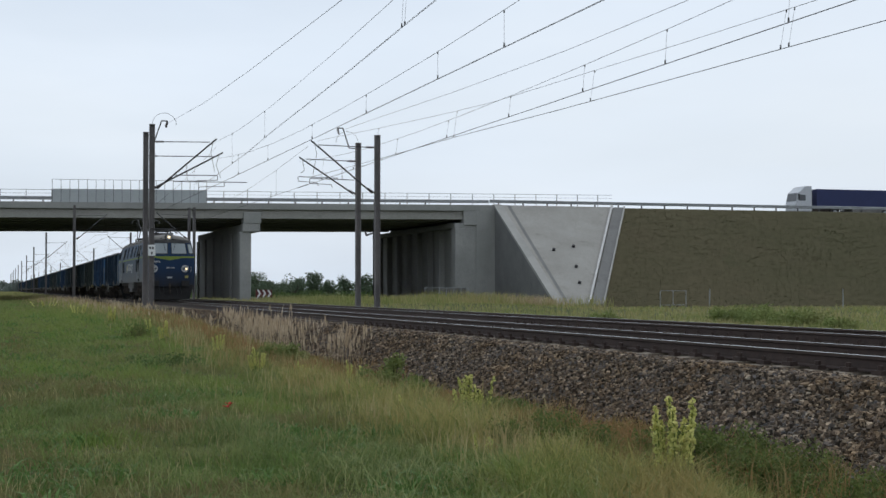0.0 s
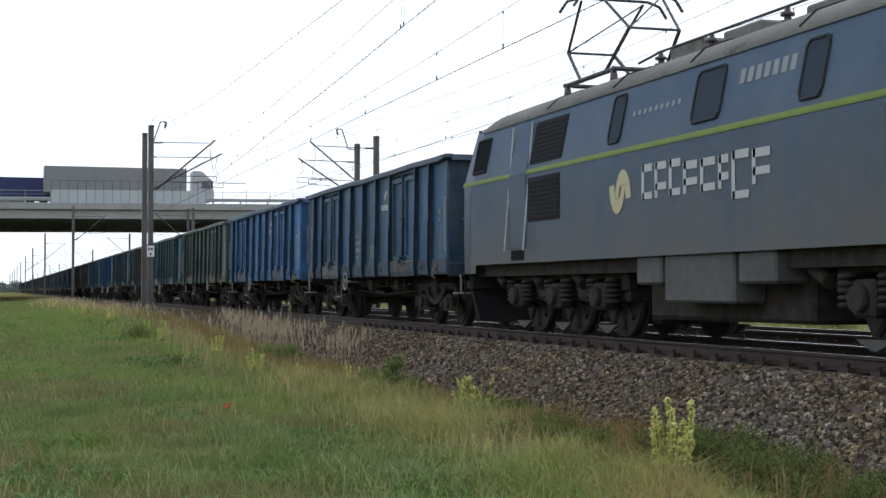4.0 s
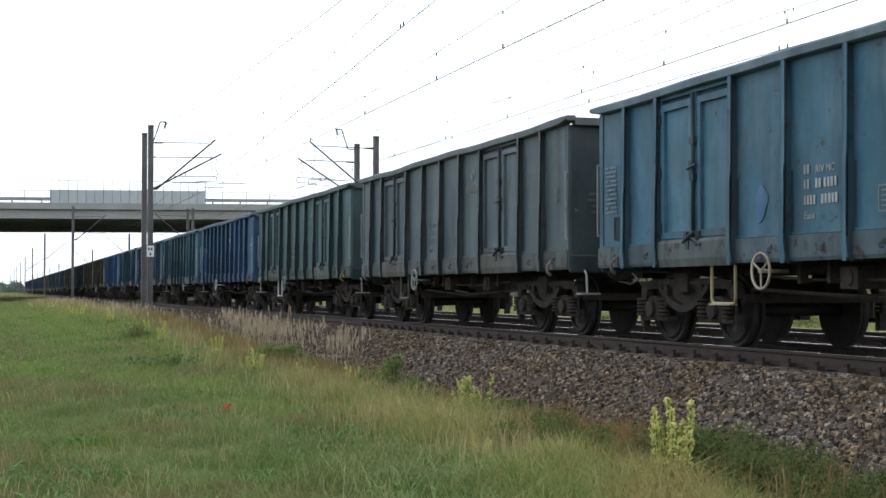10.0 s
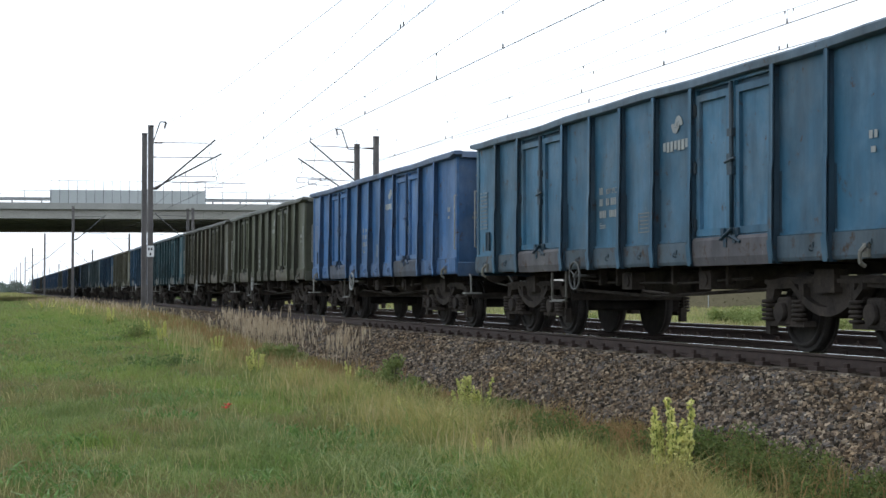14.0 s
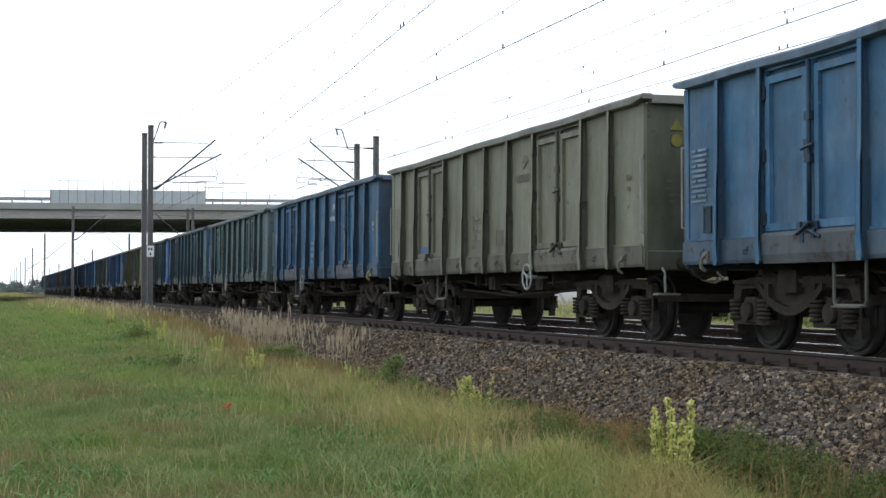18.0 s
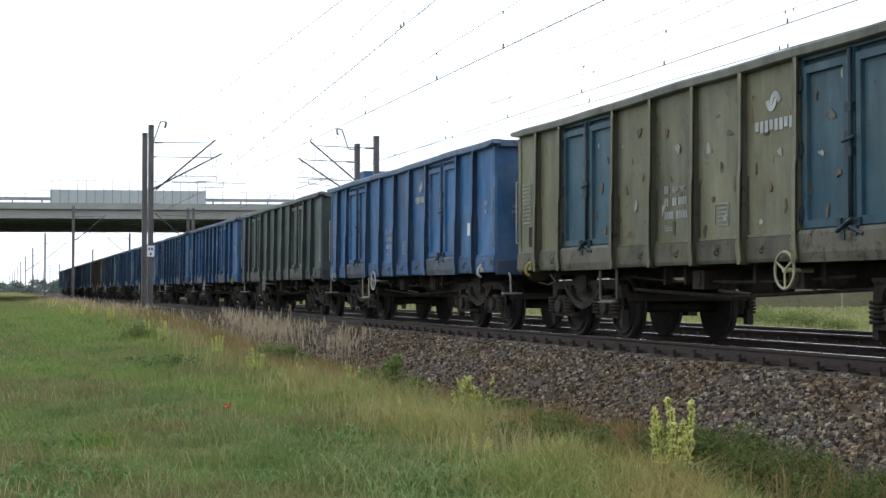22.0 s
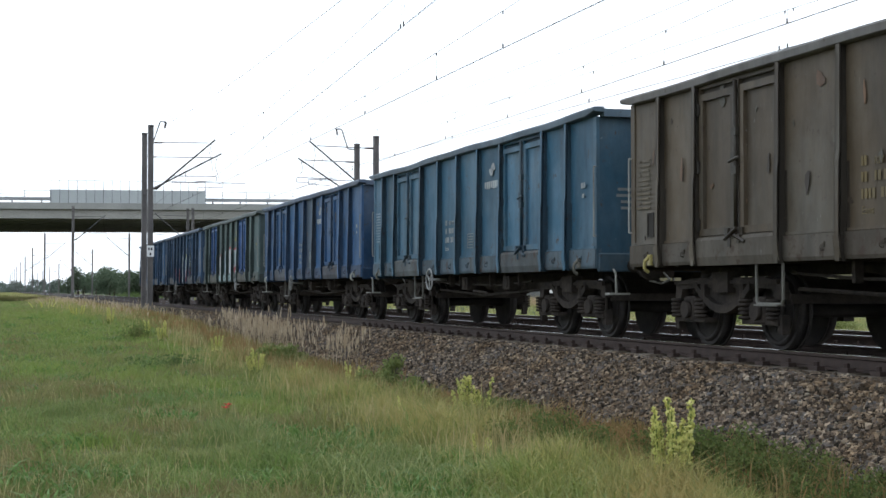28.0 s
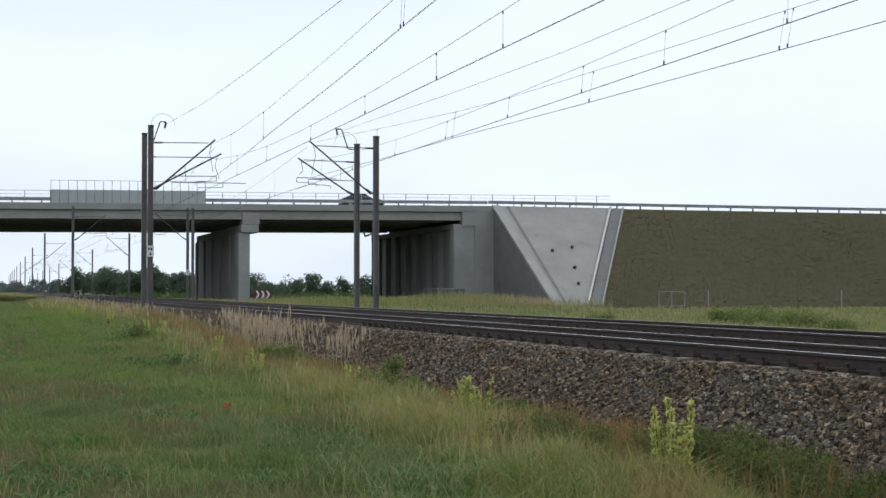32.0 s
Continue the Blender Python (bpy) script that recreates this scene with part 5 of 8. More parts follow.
for q in ([(0.34, 1.5), (0.0, 1.45), (-0.22, 1.2), (-0.1, 1.12), (0.1, 1.3)], [(-0.55, 2.2), (-0.7, 2.2), (-0.45, 1.72), (-0.32, 1.75)], [(-0.95, 1.52), (-1.75, 1.58), (-1.72, 1.44), (-1.0, 1.38)], [(-1.32, 1.42), (-1.72, 1.28), (-1.36, 1.06), (-1.22, 1.08)]):
    letter(w, q, -1.438, RDD, label="red sprayed stroke")
for q in ([(-0.42, 1.66), (-0.6, 1.8), (-0.86, 1.76), (-0.9, 1.3), (-0.45, 1.24)], [(-1.25, 2.1), (-1.42, 2.1), (-1.4, 1.62), (-1.25, 1.62)]):
    letter(w, q, -1.438, (0.13, 0.24, 0.28), label="blue-grey sprayed block")
letter(w, [(1.12, 2.0), (0.42, 1.98), (0.4, 1.34), (1.1, 1.3)], -1.4245, (0.06, 0.15, 0.22), label="blue-grey patch under the stencils")
for y0, y1 in ((2.25, 1.28), (1.14, 0.07), (-0.07, -1.1)):
    letter(w, [(y0, 1.27), (y1, 1.28), (y1 + 0.05, 1.07), (y0 - 0.06, 1.06)], -1.468, (0.22, 0.32, 0.34), label="pale paint on the sill")
for y, z0, z1 in ((0.0, 1.1, 2.15), (-1.21, 1.1, 2.14), (1.21, 1.1, 1.4)):
    on_stake(w, y, z0, z1, WHT)
w = TRAIN[36]
LIMEY, DUSK = (0.38, 0.42, 0.04), (0.03, 0.035, 0.03)
ARCHES = [arch(2.1, 1.5, 1.07, 2.04), arch(-0.08, -0.98, 1.07, 2.3), arch(-1.12, -2.3, 1.07, 2.26), [(-2.72, 1.72), (-2.75, 2.2), (-2.95, 2.5), (-3.3, 2.62), (-3.42, 2.4), (-3.3, 2.1), (-3.0, 1.9)]]
for q in ARCHES:
    for k in range(8):
        a = k * math.pi / 4
        letter(w, [(y + 0.13 * math.cos(a), max(z + 0.13 * math.sin(a), 1.06)) for y, z in q], -1.4235 - 0.0003 * k, LIMEY, label="lime outline of a sprayed shape")
sprayed(w, ARCHES, DUSK, 0.07, WHT, "white sprayed bubble shape")
for k, (y, z, ry, rz) in enumerate(((2.5, 1.45, 0.28, 0.36), (0.12, 1.45, 0.13, 0.34), (-2.5, 1.35, 0.2, 0.28), (-3.1, 1.5, 0.35, 0.13), (-3.6, 1.3, 0.2, 0.25))):
    blob(w, y, z, ry, rz, RDD, 31 + k, -1.441, "red sprayed patch", wob=0.25)
blob(w, -3.0, 1.2, 0.24, 0.2, WHT, 41, -1.4445, wob=0.3)
blob(w, 0.75, 1.65, 0.32, 0.38, (0.035, 0.13, 0.26), 42, -1.4265, "blue sprayed patch", wob=0.15)
letter(w, [(-0.3, 1.2), (-0.42, 1.75), (-0.7, 1.85), (-0.86, 1.7), (-0.86, 1.2)], -1.438, (0.12, 0.2, 0.3), label="grey-blue shading of a sprayed shape")
for y, z0, z1, c in ((-1.21, 1.1, 2.2, WHT), (0.0, 1.1, 1.7, RDD), (-2.42, 1.1, 1.6, RDD), (1.21, 1.3, 1.9, (0.04, 0.12, 0.24))):
    on_stake(w, y, z0, z1, c)
# the lower part of one wagon's side was brushed over in bright blue
for k, (y0, y1) in enumerate(((2.35, 1.29), (1.14, 0.08), (-0.07, -1.13), (-1.28, -2.34))):
    top = [(y1 + (y0 - y1) * i / 6, 1.7 + 0.05 * math.sin(3.1 * i + k) + 0.04 * math.sin(1.3 * i + 2 * k)) for i in range(7)]
    letter(TRAIN[23], [(y0, 1.345), (y1, 1.345)] + top, -1.4262, (0.022, 0.085, 0.27), "paint_patch", "bright blue overpainted band")
for y in (1.21, 0.0, -1.21):
    on_stake(TRAIN[23], y, 1.08, 1.72, (0.022, 0.085, 0.27))
blob(TRAIN[3], 3.05, 1.66, 0.12, 0.2, (0.06, 0.15, 0.4), 5, -1.417, label="blue sprayed blotch", wob=0.35)
blob(TRAIN[3], 3.02, 1.84, 0.1, 0.07, (0.3, 0.36, 0.42), 15, -1.418, wob=0.4)
blob(TRAIN[2], 5.9, 1.5, 0.35, 0.3, (0.05, 0.13, 0.3), 6)
blob(TRAIN[21], 1.9, 1.66, 0.26, 0.13, (0.035, 0.1, 0.32), 7, label="blue sprayed blotch")
blob(TRAIN[19], 3.9, 1.45, 0.5, 0.14, (0.06, 0.12, 0.26), 8)
blob(TRAIN[7], 1.85, 1.68, 0.13, 0.2, (0.05, 0.14, 0.27), 17, wob=0.25)
for k in range(16):
    blob(TRAIN[4], 2.0 - 0.62 * k * 0.55, 1.5 + 1.5 * ((k * 0.618) % 1), 0.08 + 0.14 * ((k * 0.37) % 1), 0.1 + 0.2 * ((k * 0.73) % 1), (0.06, 0.1, 0.14) if k % 2 else (0.12, 0.12, 0.08), 140 + k, -1.4225, wob=0.45)
for k in range(5):
    blob(TRAIN[12], 1.9 - 0.3 * k, 1.85 + 0.1 * (k % 2), 0.12, 0.12, (0.36, 0.33, 0.14), 40 + k, wob=0.4)
for k in range(64):
    blob(TRAIN[24], 3.4 - 0.105 * k, 1.4 + 1.6 * ((k * 0.618) % 1), 0.015 + 0.05 * ((k * 0.37) % 1), 0.02 + 0.06 * ((k * 0.73) % 1), ((0.13, 0.075, 0.04), (0.17, 0.1, 0.05), (0.09, 0.06, 0.04), (0.34, 0.33, 0.28))[k % 4], 60 + k, wob=0.5)
for k in range(14):
    blob(TRAIN[4], 2.8 + 0.105 * k, 1.5 + 1.4 * ((k * 0.618) % 1), 0.06 + 0.06 * ((k * 0.37) % 1), 0.1 + 0.16 * ((k * 0.73) % 1), (0.06, 0.1, 0.15) if k % 2 else (0.12, 0.12, 0.07), 170 + k, -1.4165, wob=0.45)
for k in range(60):
    blob(TRAIN[20], 5.9 - 0.2 * k, 1.45 + 1.6 * ((k * 0.618) % 1), 0.015 + 0.035 * ((k * 0.37) % 1) ** 2, 0.02 + 0.07 * ((k * 0.73) % 1) ** 2, ((0.028, 0.024, 0.022), (0.07, 0.05, 0.04), (0.025, 0.03, 0.04), (0.3, 0.31, 0.3))[k % 4], 290 + k, wob=0.45, n=12)
for k in range(44):
    blob(TRAIN[32], 6.0 - 0.27 * k, 1.4 + 1.7 * ((k * 0.618) % 1), 0.02 + 0.07 * ((k * 0.37) % 1) ** 2, 0.03 + 0.12 * ((k * 0.73) % 1) ** 2, ((0.05, 0.036, 0.026), (0.16, 0.085, 0.045), (0.08, 0.07, 0.05))[k % 3], 380 + k, wob=0.45, n=12)
for k in range(36):
    blob(TRAIN[2], 6.0 - 0.33 * k, 1.4 + 1.7 * ((k * 0.618) % 1), 0.03 + 0.09 * ((k * 0.37) % 1) ** 2, 0.04 + 0.16 * ((k * 0.73) % 1) ** 2, ((0.07, 0.1, 0.12), (0.11, 0.1, 0.06), (0.05, 0.06, 0.05))[k % 3], 430 + k, wob=0.45, n=12)
for k in range(34):
    blob(TRAIN[34], 5.6 - 0.34 * k, 1.45 + 1.6 * ((k * 0.618) % 1), 0.03 + 0.1 * ((k * 0.37) % 1) ** 2, 0.04 + 0.14 * ((k * 0.73) % 1) ** 2, ((0.075, 0.08, 0.085), (0.02, 0.055, 0.14), (0.13, 0.11, 0.075))[k % 3], 120 + k, wob=0.45)
for k, t in ((20, -3.35), (27, -3.22)):
    letter(TRAIN[k], [(t, 1.45), (t + 0.16, 1.45), (t + 0.2, 2.3), (t + 0.05, 2.35)], -1.475, (0.2, 0.16, 0.11), "door_board", "broken pale door board")

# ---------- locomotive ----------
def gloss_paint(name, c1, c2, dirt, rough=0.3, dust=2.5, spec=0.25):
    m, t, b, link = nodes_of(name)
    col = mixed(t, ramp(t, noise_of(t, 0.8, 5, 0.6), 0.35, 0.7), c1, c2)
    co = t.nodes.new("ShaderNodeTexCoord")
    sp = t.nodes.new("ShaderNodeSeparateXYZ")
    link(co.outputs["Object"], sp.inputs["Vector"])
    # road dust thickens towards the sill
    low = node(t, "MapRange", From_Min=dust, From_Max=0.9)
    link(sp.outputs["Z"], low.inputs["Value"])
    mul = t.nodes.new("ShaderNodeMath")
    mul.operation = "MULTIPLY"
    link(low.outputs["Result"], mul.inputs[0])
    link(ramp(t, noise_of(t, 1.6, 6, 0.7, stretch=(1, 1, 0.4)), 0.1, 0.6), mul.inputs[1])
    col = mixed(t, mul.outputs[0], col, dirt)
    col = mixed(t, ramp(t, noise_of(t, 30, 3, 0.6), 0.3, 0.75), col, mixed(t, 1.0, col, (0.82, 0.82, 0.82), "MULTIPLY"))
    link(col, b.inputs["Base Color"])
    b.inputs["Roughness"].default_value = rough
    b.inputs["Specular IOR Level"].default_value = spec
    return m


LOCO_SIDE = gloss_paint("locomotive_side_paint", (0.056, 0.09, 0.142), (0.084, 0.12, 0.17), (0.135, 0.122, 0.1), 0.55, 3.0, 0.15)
LOCO_FRONT = gloss_paint("locomotive_front_blue", (0.004, 0.022, 0.06), (0.007, 0.028, 0.075), (0.02, 0.019, 0.018), 0.34, 2.1, 0.22)
LOCO_ROOF = surface("sooty_roof", (0.12, 0.113, 0.102), (0.24, 0.228, 0.206), 1.2, 0.8, 0, 0.2, c3=(0.07, 0.064, 0.056), stretch=(1, 0.5, 1))
ROOF_DARK = surface("sooty_forehead", (0.035, 0.034, 0.034), (0.07, 0.066, 0.062), 2.5, 0.7, 0, 0.2)
BOXGREY = surface("underfloor_grey", (0.075, 0.072, 0.068), (0.12, 0.115, 0.108), 2.2, 0.8, 0, 0.2)
SIDEGLASS = plain("dusty_side_glass", (0.042, 0.056, 0.074), 0.8, 0, 0.05)
FADED = plain("faded_lettering", (0.2, 0.21, 0.22), 0.6)
DULL_YELLOW = plain("dull_yellow", (0.24, 0.21, 0.06), 0.6)
LENS = plain("lamp_reflector", (0.3, 0.3, 0.29), 0.2, 0.6)
LIME = surface("lime_stripe", (0.15, 0.2, 0.03), (0.2, 0.26, 0.035), 2.5, 0.6, 0, 0.0)
GRILLE = surface("dark_grille", (0.02, 0.02, 0.023), (0.035, 0.035, 0.038), 4, 0.85, 0, 0.2, spec=0.1)
LETTER = plain("pale_lettering", (0.42, 0.42, 0.41), 0.6)
CREAM = plain("cream_lettering", (0.46, 0.4, 0.24), 0.6)
# flat dark colour stands in for the shade inside open cab door and windows
CABDARK = plain("dark_cab_interior", (0.017, 0.017, 0.018), 0.95, 0, 0.03)
SOOT = surface("dark_apron", (0.018, 0.018, 0.019), (0.036, 0.034, 0.033), 2, 0.8, 0, 0.15, spec=0.15)

HW = 1.49


def nose_y(x, z):
    """Depth of the cab front at a height: upright below the windows, leaning back above, bowed in plan."""
    y = -9.25
    if z > 2.62:
        y += (z - 2.62) * 0.24
    if z < 1.5:
        y += (1.5 - z) * 0.05
    return y + 0.14 * (x / HW) ** 2 + 0.16 * abs(x / HW) ** 7


def half_w(z):
    return HW - 0.2 * (z - 2.6) / 0.95 if z > 2.6 else HW


def front_patch(s, outline, lift, bm=None):
    """A flat-edged patch lying on the cab front at end s (-1 leading), lifted a little."""
    bm = bm or bmesh.new()
    inner, outer = [], []
    for x, z in outline:
        y = nose_y(x, z)
        inner.append(bm.verts.new((x, s * -(y + 0.01), z)))
        outer.append(bm.verts.new((x, s * -(y - lift), z)))
    n = len(outline)
    for i in range(n):
        j = (i + 1) % n
        bm.faces.new((inner[i], inner[j], outer[j], outer[i]))
    bm.faces.new(outer)
    return bm


def front_grid(s, x0, x1, lo, hi, lift, nx=14, nz=5):
    """A patch of the cab front between two edges lo(x) and hi(x), lifted a little."""
    bm = bmesh.new()
    rows = []
    for j in range(nz + 1):
        row = []
        for i in range(nx + 1):
            x = x0 + (x1 - x0) * i / nx
            z = lo(x) + (hi(x) - lo(x)) * j / nz
            row.append(bm.verts.new((x * half_w(z) / HW, s * -(nose_y(x, z) - lift), z)))
        rows.append(row)
    for a, b in zip(rows, rows[1:]):
        for i in range(nx):
            bm.faces.new((a[i], a[i + 1], b[i + 1], b[i])).smooth = True
    return bm


def dense(a, b, n=8):
    return [(a[0] + (b[0] - a[0]) * i / n, a[1] + (b[1] - a[1]) * i / n) for i in range(n)]


def outline_of(*pts, n=6):
    out = []
    for a, b in zip(pts, pts[1:] + pts[:1]):
        out += dense(a, b, n)
    return out


def build_locomotive():
    lo = thing("electric_locomotive", "blue six-axle electric locomotive with lime stripe, lamps lit", "locomotive", (TX, 95.66, 0))
    zs = [1.0, 1.15, 1.5, 2.0, 2.4, 2.62, 2.8, 3.0, 3.2, 3.42, 3.55]
    bm = bmesh.new()
    # sides with cut-outs over the bogies
    for sx in (-1, 1):
        rows = []
        for z in zs:
            rows.append([bm.verts.new((sx * half_w(z), y, z)) for y in [nose_y(HW, z)] + [-8.3, -7.7, 7.7, 8.3] + [-nose_y(HW, z)]])
        for a, b in zip(rows, rows[1:]):
            for i in range(5):
                if a is rows[0] and 1 <= i <= 3:
                    continue
                bm.faces.new((a[i], a[i + 1], b[i + 1], b[i]))
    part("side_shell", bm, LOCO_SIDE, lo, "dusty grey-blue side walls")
    for s in (-1, 1):
        bm = bmesh.new()
        rows = []
        for z in [0.88] + zs:
            w = half_w(z)
            rows.append([bm.verts.new((w * k / 8, s * -nose_y(w * k / 8 * (HW / w), z), z)) for k in range(-8, 9)])
        for a, b in zip(rows, rows[1:]):
            for i in range(16):
                bm.faces.new((a[i], a[i + 1], b[i + 1], b[i])).smooth = True
        part("cab_front", bm, LOCO_FRONT, lo, "glossy dark blue cab front")
        # blue corner carried round to the cab side
        for sx in (-1, 1):
            bm = bmesh.new()
            for z0, z1 in zip(zs, zs[1:]):
                v = [(sx * (half_w(z) + 0.004), s * y, z) for z, y in ((z0, -nose_y(HW, z0)), (z0, 8.35 + (0.25 if z0 < 2.6 else 0)), (z1, 8.35 + (0.25 if z1 < 2.6 else 0)), (z1, -nose_y(HW, z1)))]
                bm.faces.new([bm.verts.new(p) for p in v])
            part("cab_corner", bm, LOCO_FRONT, lo)
        for sg in (-1, 1):
            o = outline_of((sg * 0.12, 2.8), (sg * 1.04, 2.8), (sg * 1.04, 3.43), (sg * 0.12, 3.43))
            w = part("windscreen", front_grid(s, sg * 0.12, sg * 1.04, lambda x: 2.8, lambda x: 3.43, 0.012), GLASS, lo, "greenish windscreen with wiper")
            fr = bmesh.new()
            pts = [Vector((x * half_w(z) / HW, s * -(nose_y(x, z) - 0.014), z)) for x, z in o]
            tube(fr, pts + pts[:1], 0.018, 5)
            part("gasket", fr, BLACK, w)
            o = outline_of((sg * 1.18, 2.82), (sg * 1.46, 2.82), (sg * 1.46, 3.38), (sg * 1.18, 3.38))
            q = part("quarter_light", front_grid(s, sg * 1.18, sg * 1.46, lambda x: 2.82, lambda x: 3.38, 0.012, 6), GLASS, lo, "narrow corner window")
            pts = [Vector((x * half_w(z) / HW, s * -(nose_y(x, z) - 0.014), z)) for x, z in o]
            part("gasket", tube(bmesh.new(), pts + pts[:1], 0.018, 5), BLACK, q)
            wb = bmesh.new()
            y0 = s * -(nose_y(0.3, 3.45) - 0.05)
            rod(wb, (sg * 0.35, y0, 3.46), (sg * 0.24, s * -(nose_y(0.2, 3.0) - 0.05), 3.0), 0.014, 5)
            part("wiper", wb, BLACK, w)
            h = part("headlight", rod(bmesh.new(), (sg * 0.9, s * 8.9, 1.92), (sg * 0.9, s * 9.24, 1.92), 0.2, 24), LENS, lo, "round twin headlight in a pale bezel")
            part("lamp_rim", ring(bmesh.new(), (sg * 0.9, s * 9.24, 1.92), "y", 0.19, 0.03, 24, 6), STEEL, h)
            part("white_lamp", rod(bmesh.new(), (sg * 0.98, s * 9.2, 1.92), (sg * 0.98, s * 9.255, 1.92), 0.06, 14), HEADLAMP if s < 0 else GLASS_DARK, h, "lit warm lamp")
            part("red_lamp", rod(bmesh.new(), (sg * 0.82, s * 9.2, 1.92), (sg * 0.82, s * 9.25, 1.92), 0.07, 14), GLASS_DARK, h, "unlit tail lamp")
            bf = bmesh.new()
            rod(bf, (sg * 0.87, s * 8.95, 1.06), (sg * 0.87, s * 9.52, 1.06), 0.13, 16)
            part("buffer", bevelled(box(bf, sg * 0.87 - 0.22, sg * 0.87 + 0.22, min(s * 9.5, s * 9.6), max(s * 9.5, s * 9.6), 0.9, 1.22), 0.02), SOOT, lo, "broad dark buffer")
            part("marker", front_patch(s, outline_of((sg * 1.1, 1.38), (sg * 0.9, 1.38), (sg * 0.9, 1.52), (sg * 1.1, 1.52), n=2), 0.012), DULL_YELLOW, lo, "dull yellow square")
            part("grab_handle", tube(bmesh.new(), [(sg * 1.25, s * 9.0, 1.75), (sg * 1.25, s * 9.2, 1.75), (sg * 1.25, s * 9.2, 2.05), (sg * 1.25, s * 9.0, 2.05)], 0.014, 6), STEEL, lo)
            st = tube(bmesh.new(), [(sg * 1.42, s * 9.1, 0.92), (sg * 1.42, s * 9.16, 0.55), (sg * 1.12, s * 9.16, 0.55), (sg * 1.12, s * 9.1, 0.92)], 0.016, 6)
            part("foot_step", st, SOOT, lo)
        part("nose_stripe", front_grid(s, -1.49, 1.49, lambda x: 2.56 - 0.14 * max(0.0, 1 - abs(x) / 0.8), lambda x: 2.65, 0.006, 40, 3), LIME, lo, "lime green stripe with a point")
        bm = bmesh.new()
        for k in range(7):
            front_patch(s, [(-1.12 + k * 0.085, 2.28), (-1.07 + k * 0.085, 2.28), (-1.07 + k * 0.085, 2.39), (-1.12 + k * 0.085, 2.39)], 0.008, bm)
        part("number_bars", bm, LETTER, lo, "pale bars in place of a number")
        bm = bmesh.new()
        for k in range(8):
            front_patch(s, [(-0.22 + k * 0.07, 1.95), (-0.18 + k * 0.07, 1.95), (-0.18 + k * 0.07, 2.01), (-0.22 + k * 0.07, 2.01)], 0.008, bm)
        part("number_bars", bm, LETTER, lo)
        part("top_lamp", rod(bmesh.new(), (0, s * 8.2, 3.78), (0, s * 8.86, 3.79), 0.23, 20, 0.2), ROOF_DARK, lo, "round roof headlamp housing")
        part("top_lamp_glass", rod(bmesh.new(), (0, s * 8.85, 3.79), (0, s * 8.87, 3.79), 0.165, 20), LENS, lo)
        part("top_bulb", rod(bmesh.new(), (0, s * 8.86, 3.79), (0, s * 8.885, 3.79), 0.075, 14), HEADLAMP if s < 0 else GLASS_DARK, lo, "lit warm lamp")
        part("horn", rod(bmesh.new(), (-0.42, s * 8.2, 3.68), (-0.42, s * 8.66, 3.66), 0.05, 10, 0.085), SOOT, lo)
        part("buffer_beam", bevelled(box(bmesh.new(), -1.4, 1.4, min(s * 8.8, s * 9.1), max(s * 8.8, s * 9.1), 0.72, 1.0), 0.03), SOOT, lo)
        plough = prism(bmesh.new(), [(-1.35, 0.8), (1.35, 0.8), (1.18, 0.14), (-1.18, 0.14)], "y", min(s * 8.95, s * 9.12), max(s * 8.95, s * 9.12))
        part("snow_plough", plough, SOOT, lo, "dark steel plough plate")
        part("coupling", tube(bmesh.new(), [(0, s * 9.0, 1.06), (0, s * 9.4, 1.04), (0, s * 9.42, 0.7), (0.04, s * 9.3, 0.45)], 0.045, 8), UNDER, lo)
        for hx in (-0.6, -0.35, 0.4, 0.62):
            part("brake_hose", tube(bmesh.new(), [(hx, s * 9.05, 1.0), (hx, s * 9.25, 0.8), (hx + 0.05, s * 9.28, 0.55), (hx + 0.08, s * 9.15, 0.42)], 0.022, 6), BLACK, lo)
        part("nose_fitting", front_patch(s, outline_of((-0.14, 1.36), (0.14, 1.36), (0.14, 1.46), (-0.14, 1.46), n=2), 0.02), STEEL, lo)
    # roof
    prof = [(half_w(3.55) + 0.03, 3.5), (half_w(3.55) + 0.03, 3.56), (1.12, 3.75), (0.75, 3.88), (0.3, 3.95), (0, 3.96)]
    prof = prof + [(-x, z) for x, z in prof[-2::-1]]
    bm = bmesh.new()
    rows = []
    for y, f in ((-8.74, 0.25), (-8.5, 0.75), (-8.0, 1.0), (-7.2, 1.06), (-2.4, 1.0), (2.4, 1.0), (7.2, 1.06), (8.0, 1.0), (8.5, 0.75), (8.74, 0.25)):
        rows.append([bm.verts.new((x * (0.86 + 0.14 * min(1, f * 1.6)), y + (0.12 * (x / HW) ** 2) * (-1 if y > 8 else 1 if y < -8 else 0), 3.52 + (z - 3.52) * (0.12 + 0.88 * f))) for x, z in prof])
    for a, b in zip(rows, rows[1:]):
        for i in range(len(prof) - 1):
            bm.faces.new((a[i], a[i + 1], b[i + 1], b[i])).smooth = True
    bm.faces.new(rows[0])
    bm.faces.new(rows[-1][::-1])
    part("roof", bm, LOCO_ROOF, lo, "sooty pale grey rounded roof")
    for s in (-1, 1):
        part("forehead", front_grid(s, -1.49, 1.49, lambda x: 3.455, lambda x: 3.6, 0.008, 24, 2), ROOF_DARK, lo, "dark band above the windscreens")
    for y in (-5.2, -2.4, 0.2, 2.6, 5.2):
        part("roof_joint", tube(bmesh.new(), [(x * 1.004, y, z + 0.006) for x, z in prof[1:-1]], 0.014, 5), SOOT, lo)
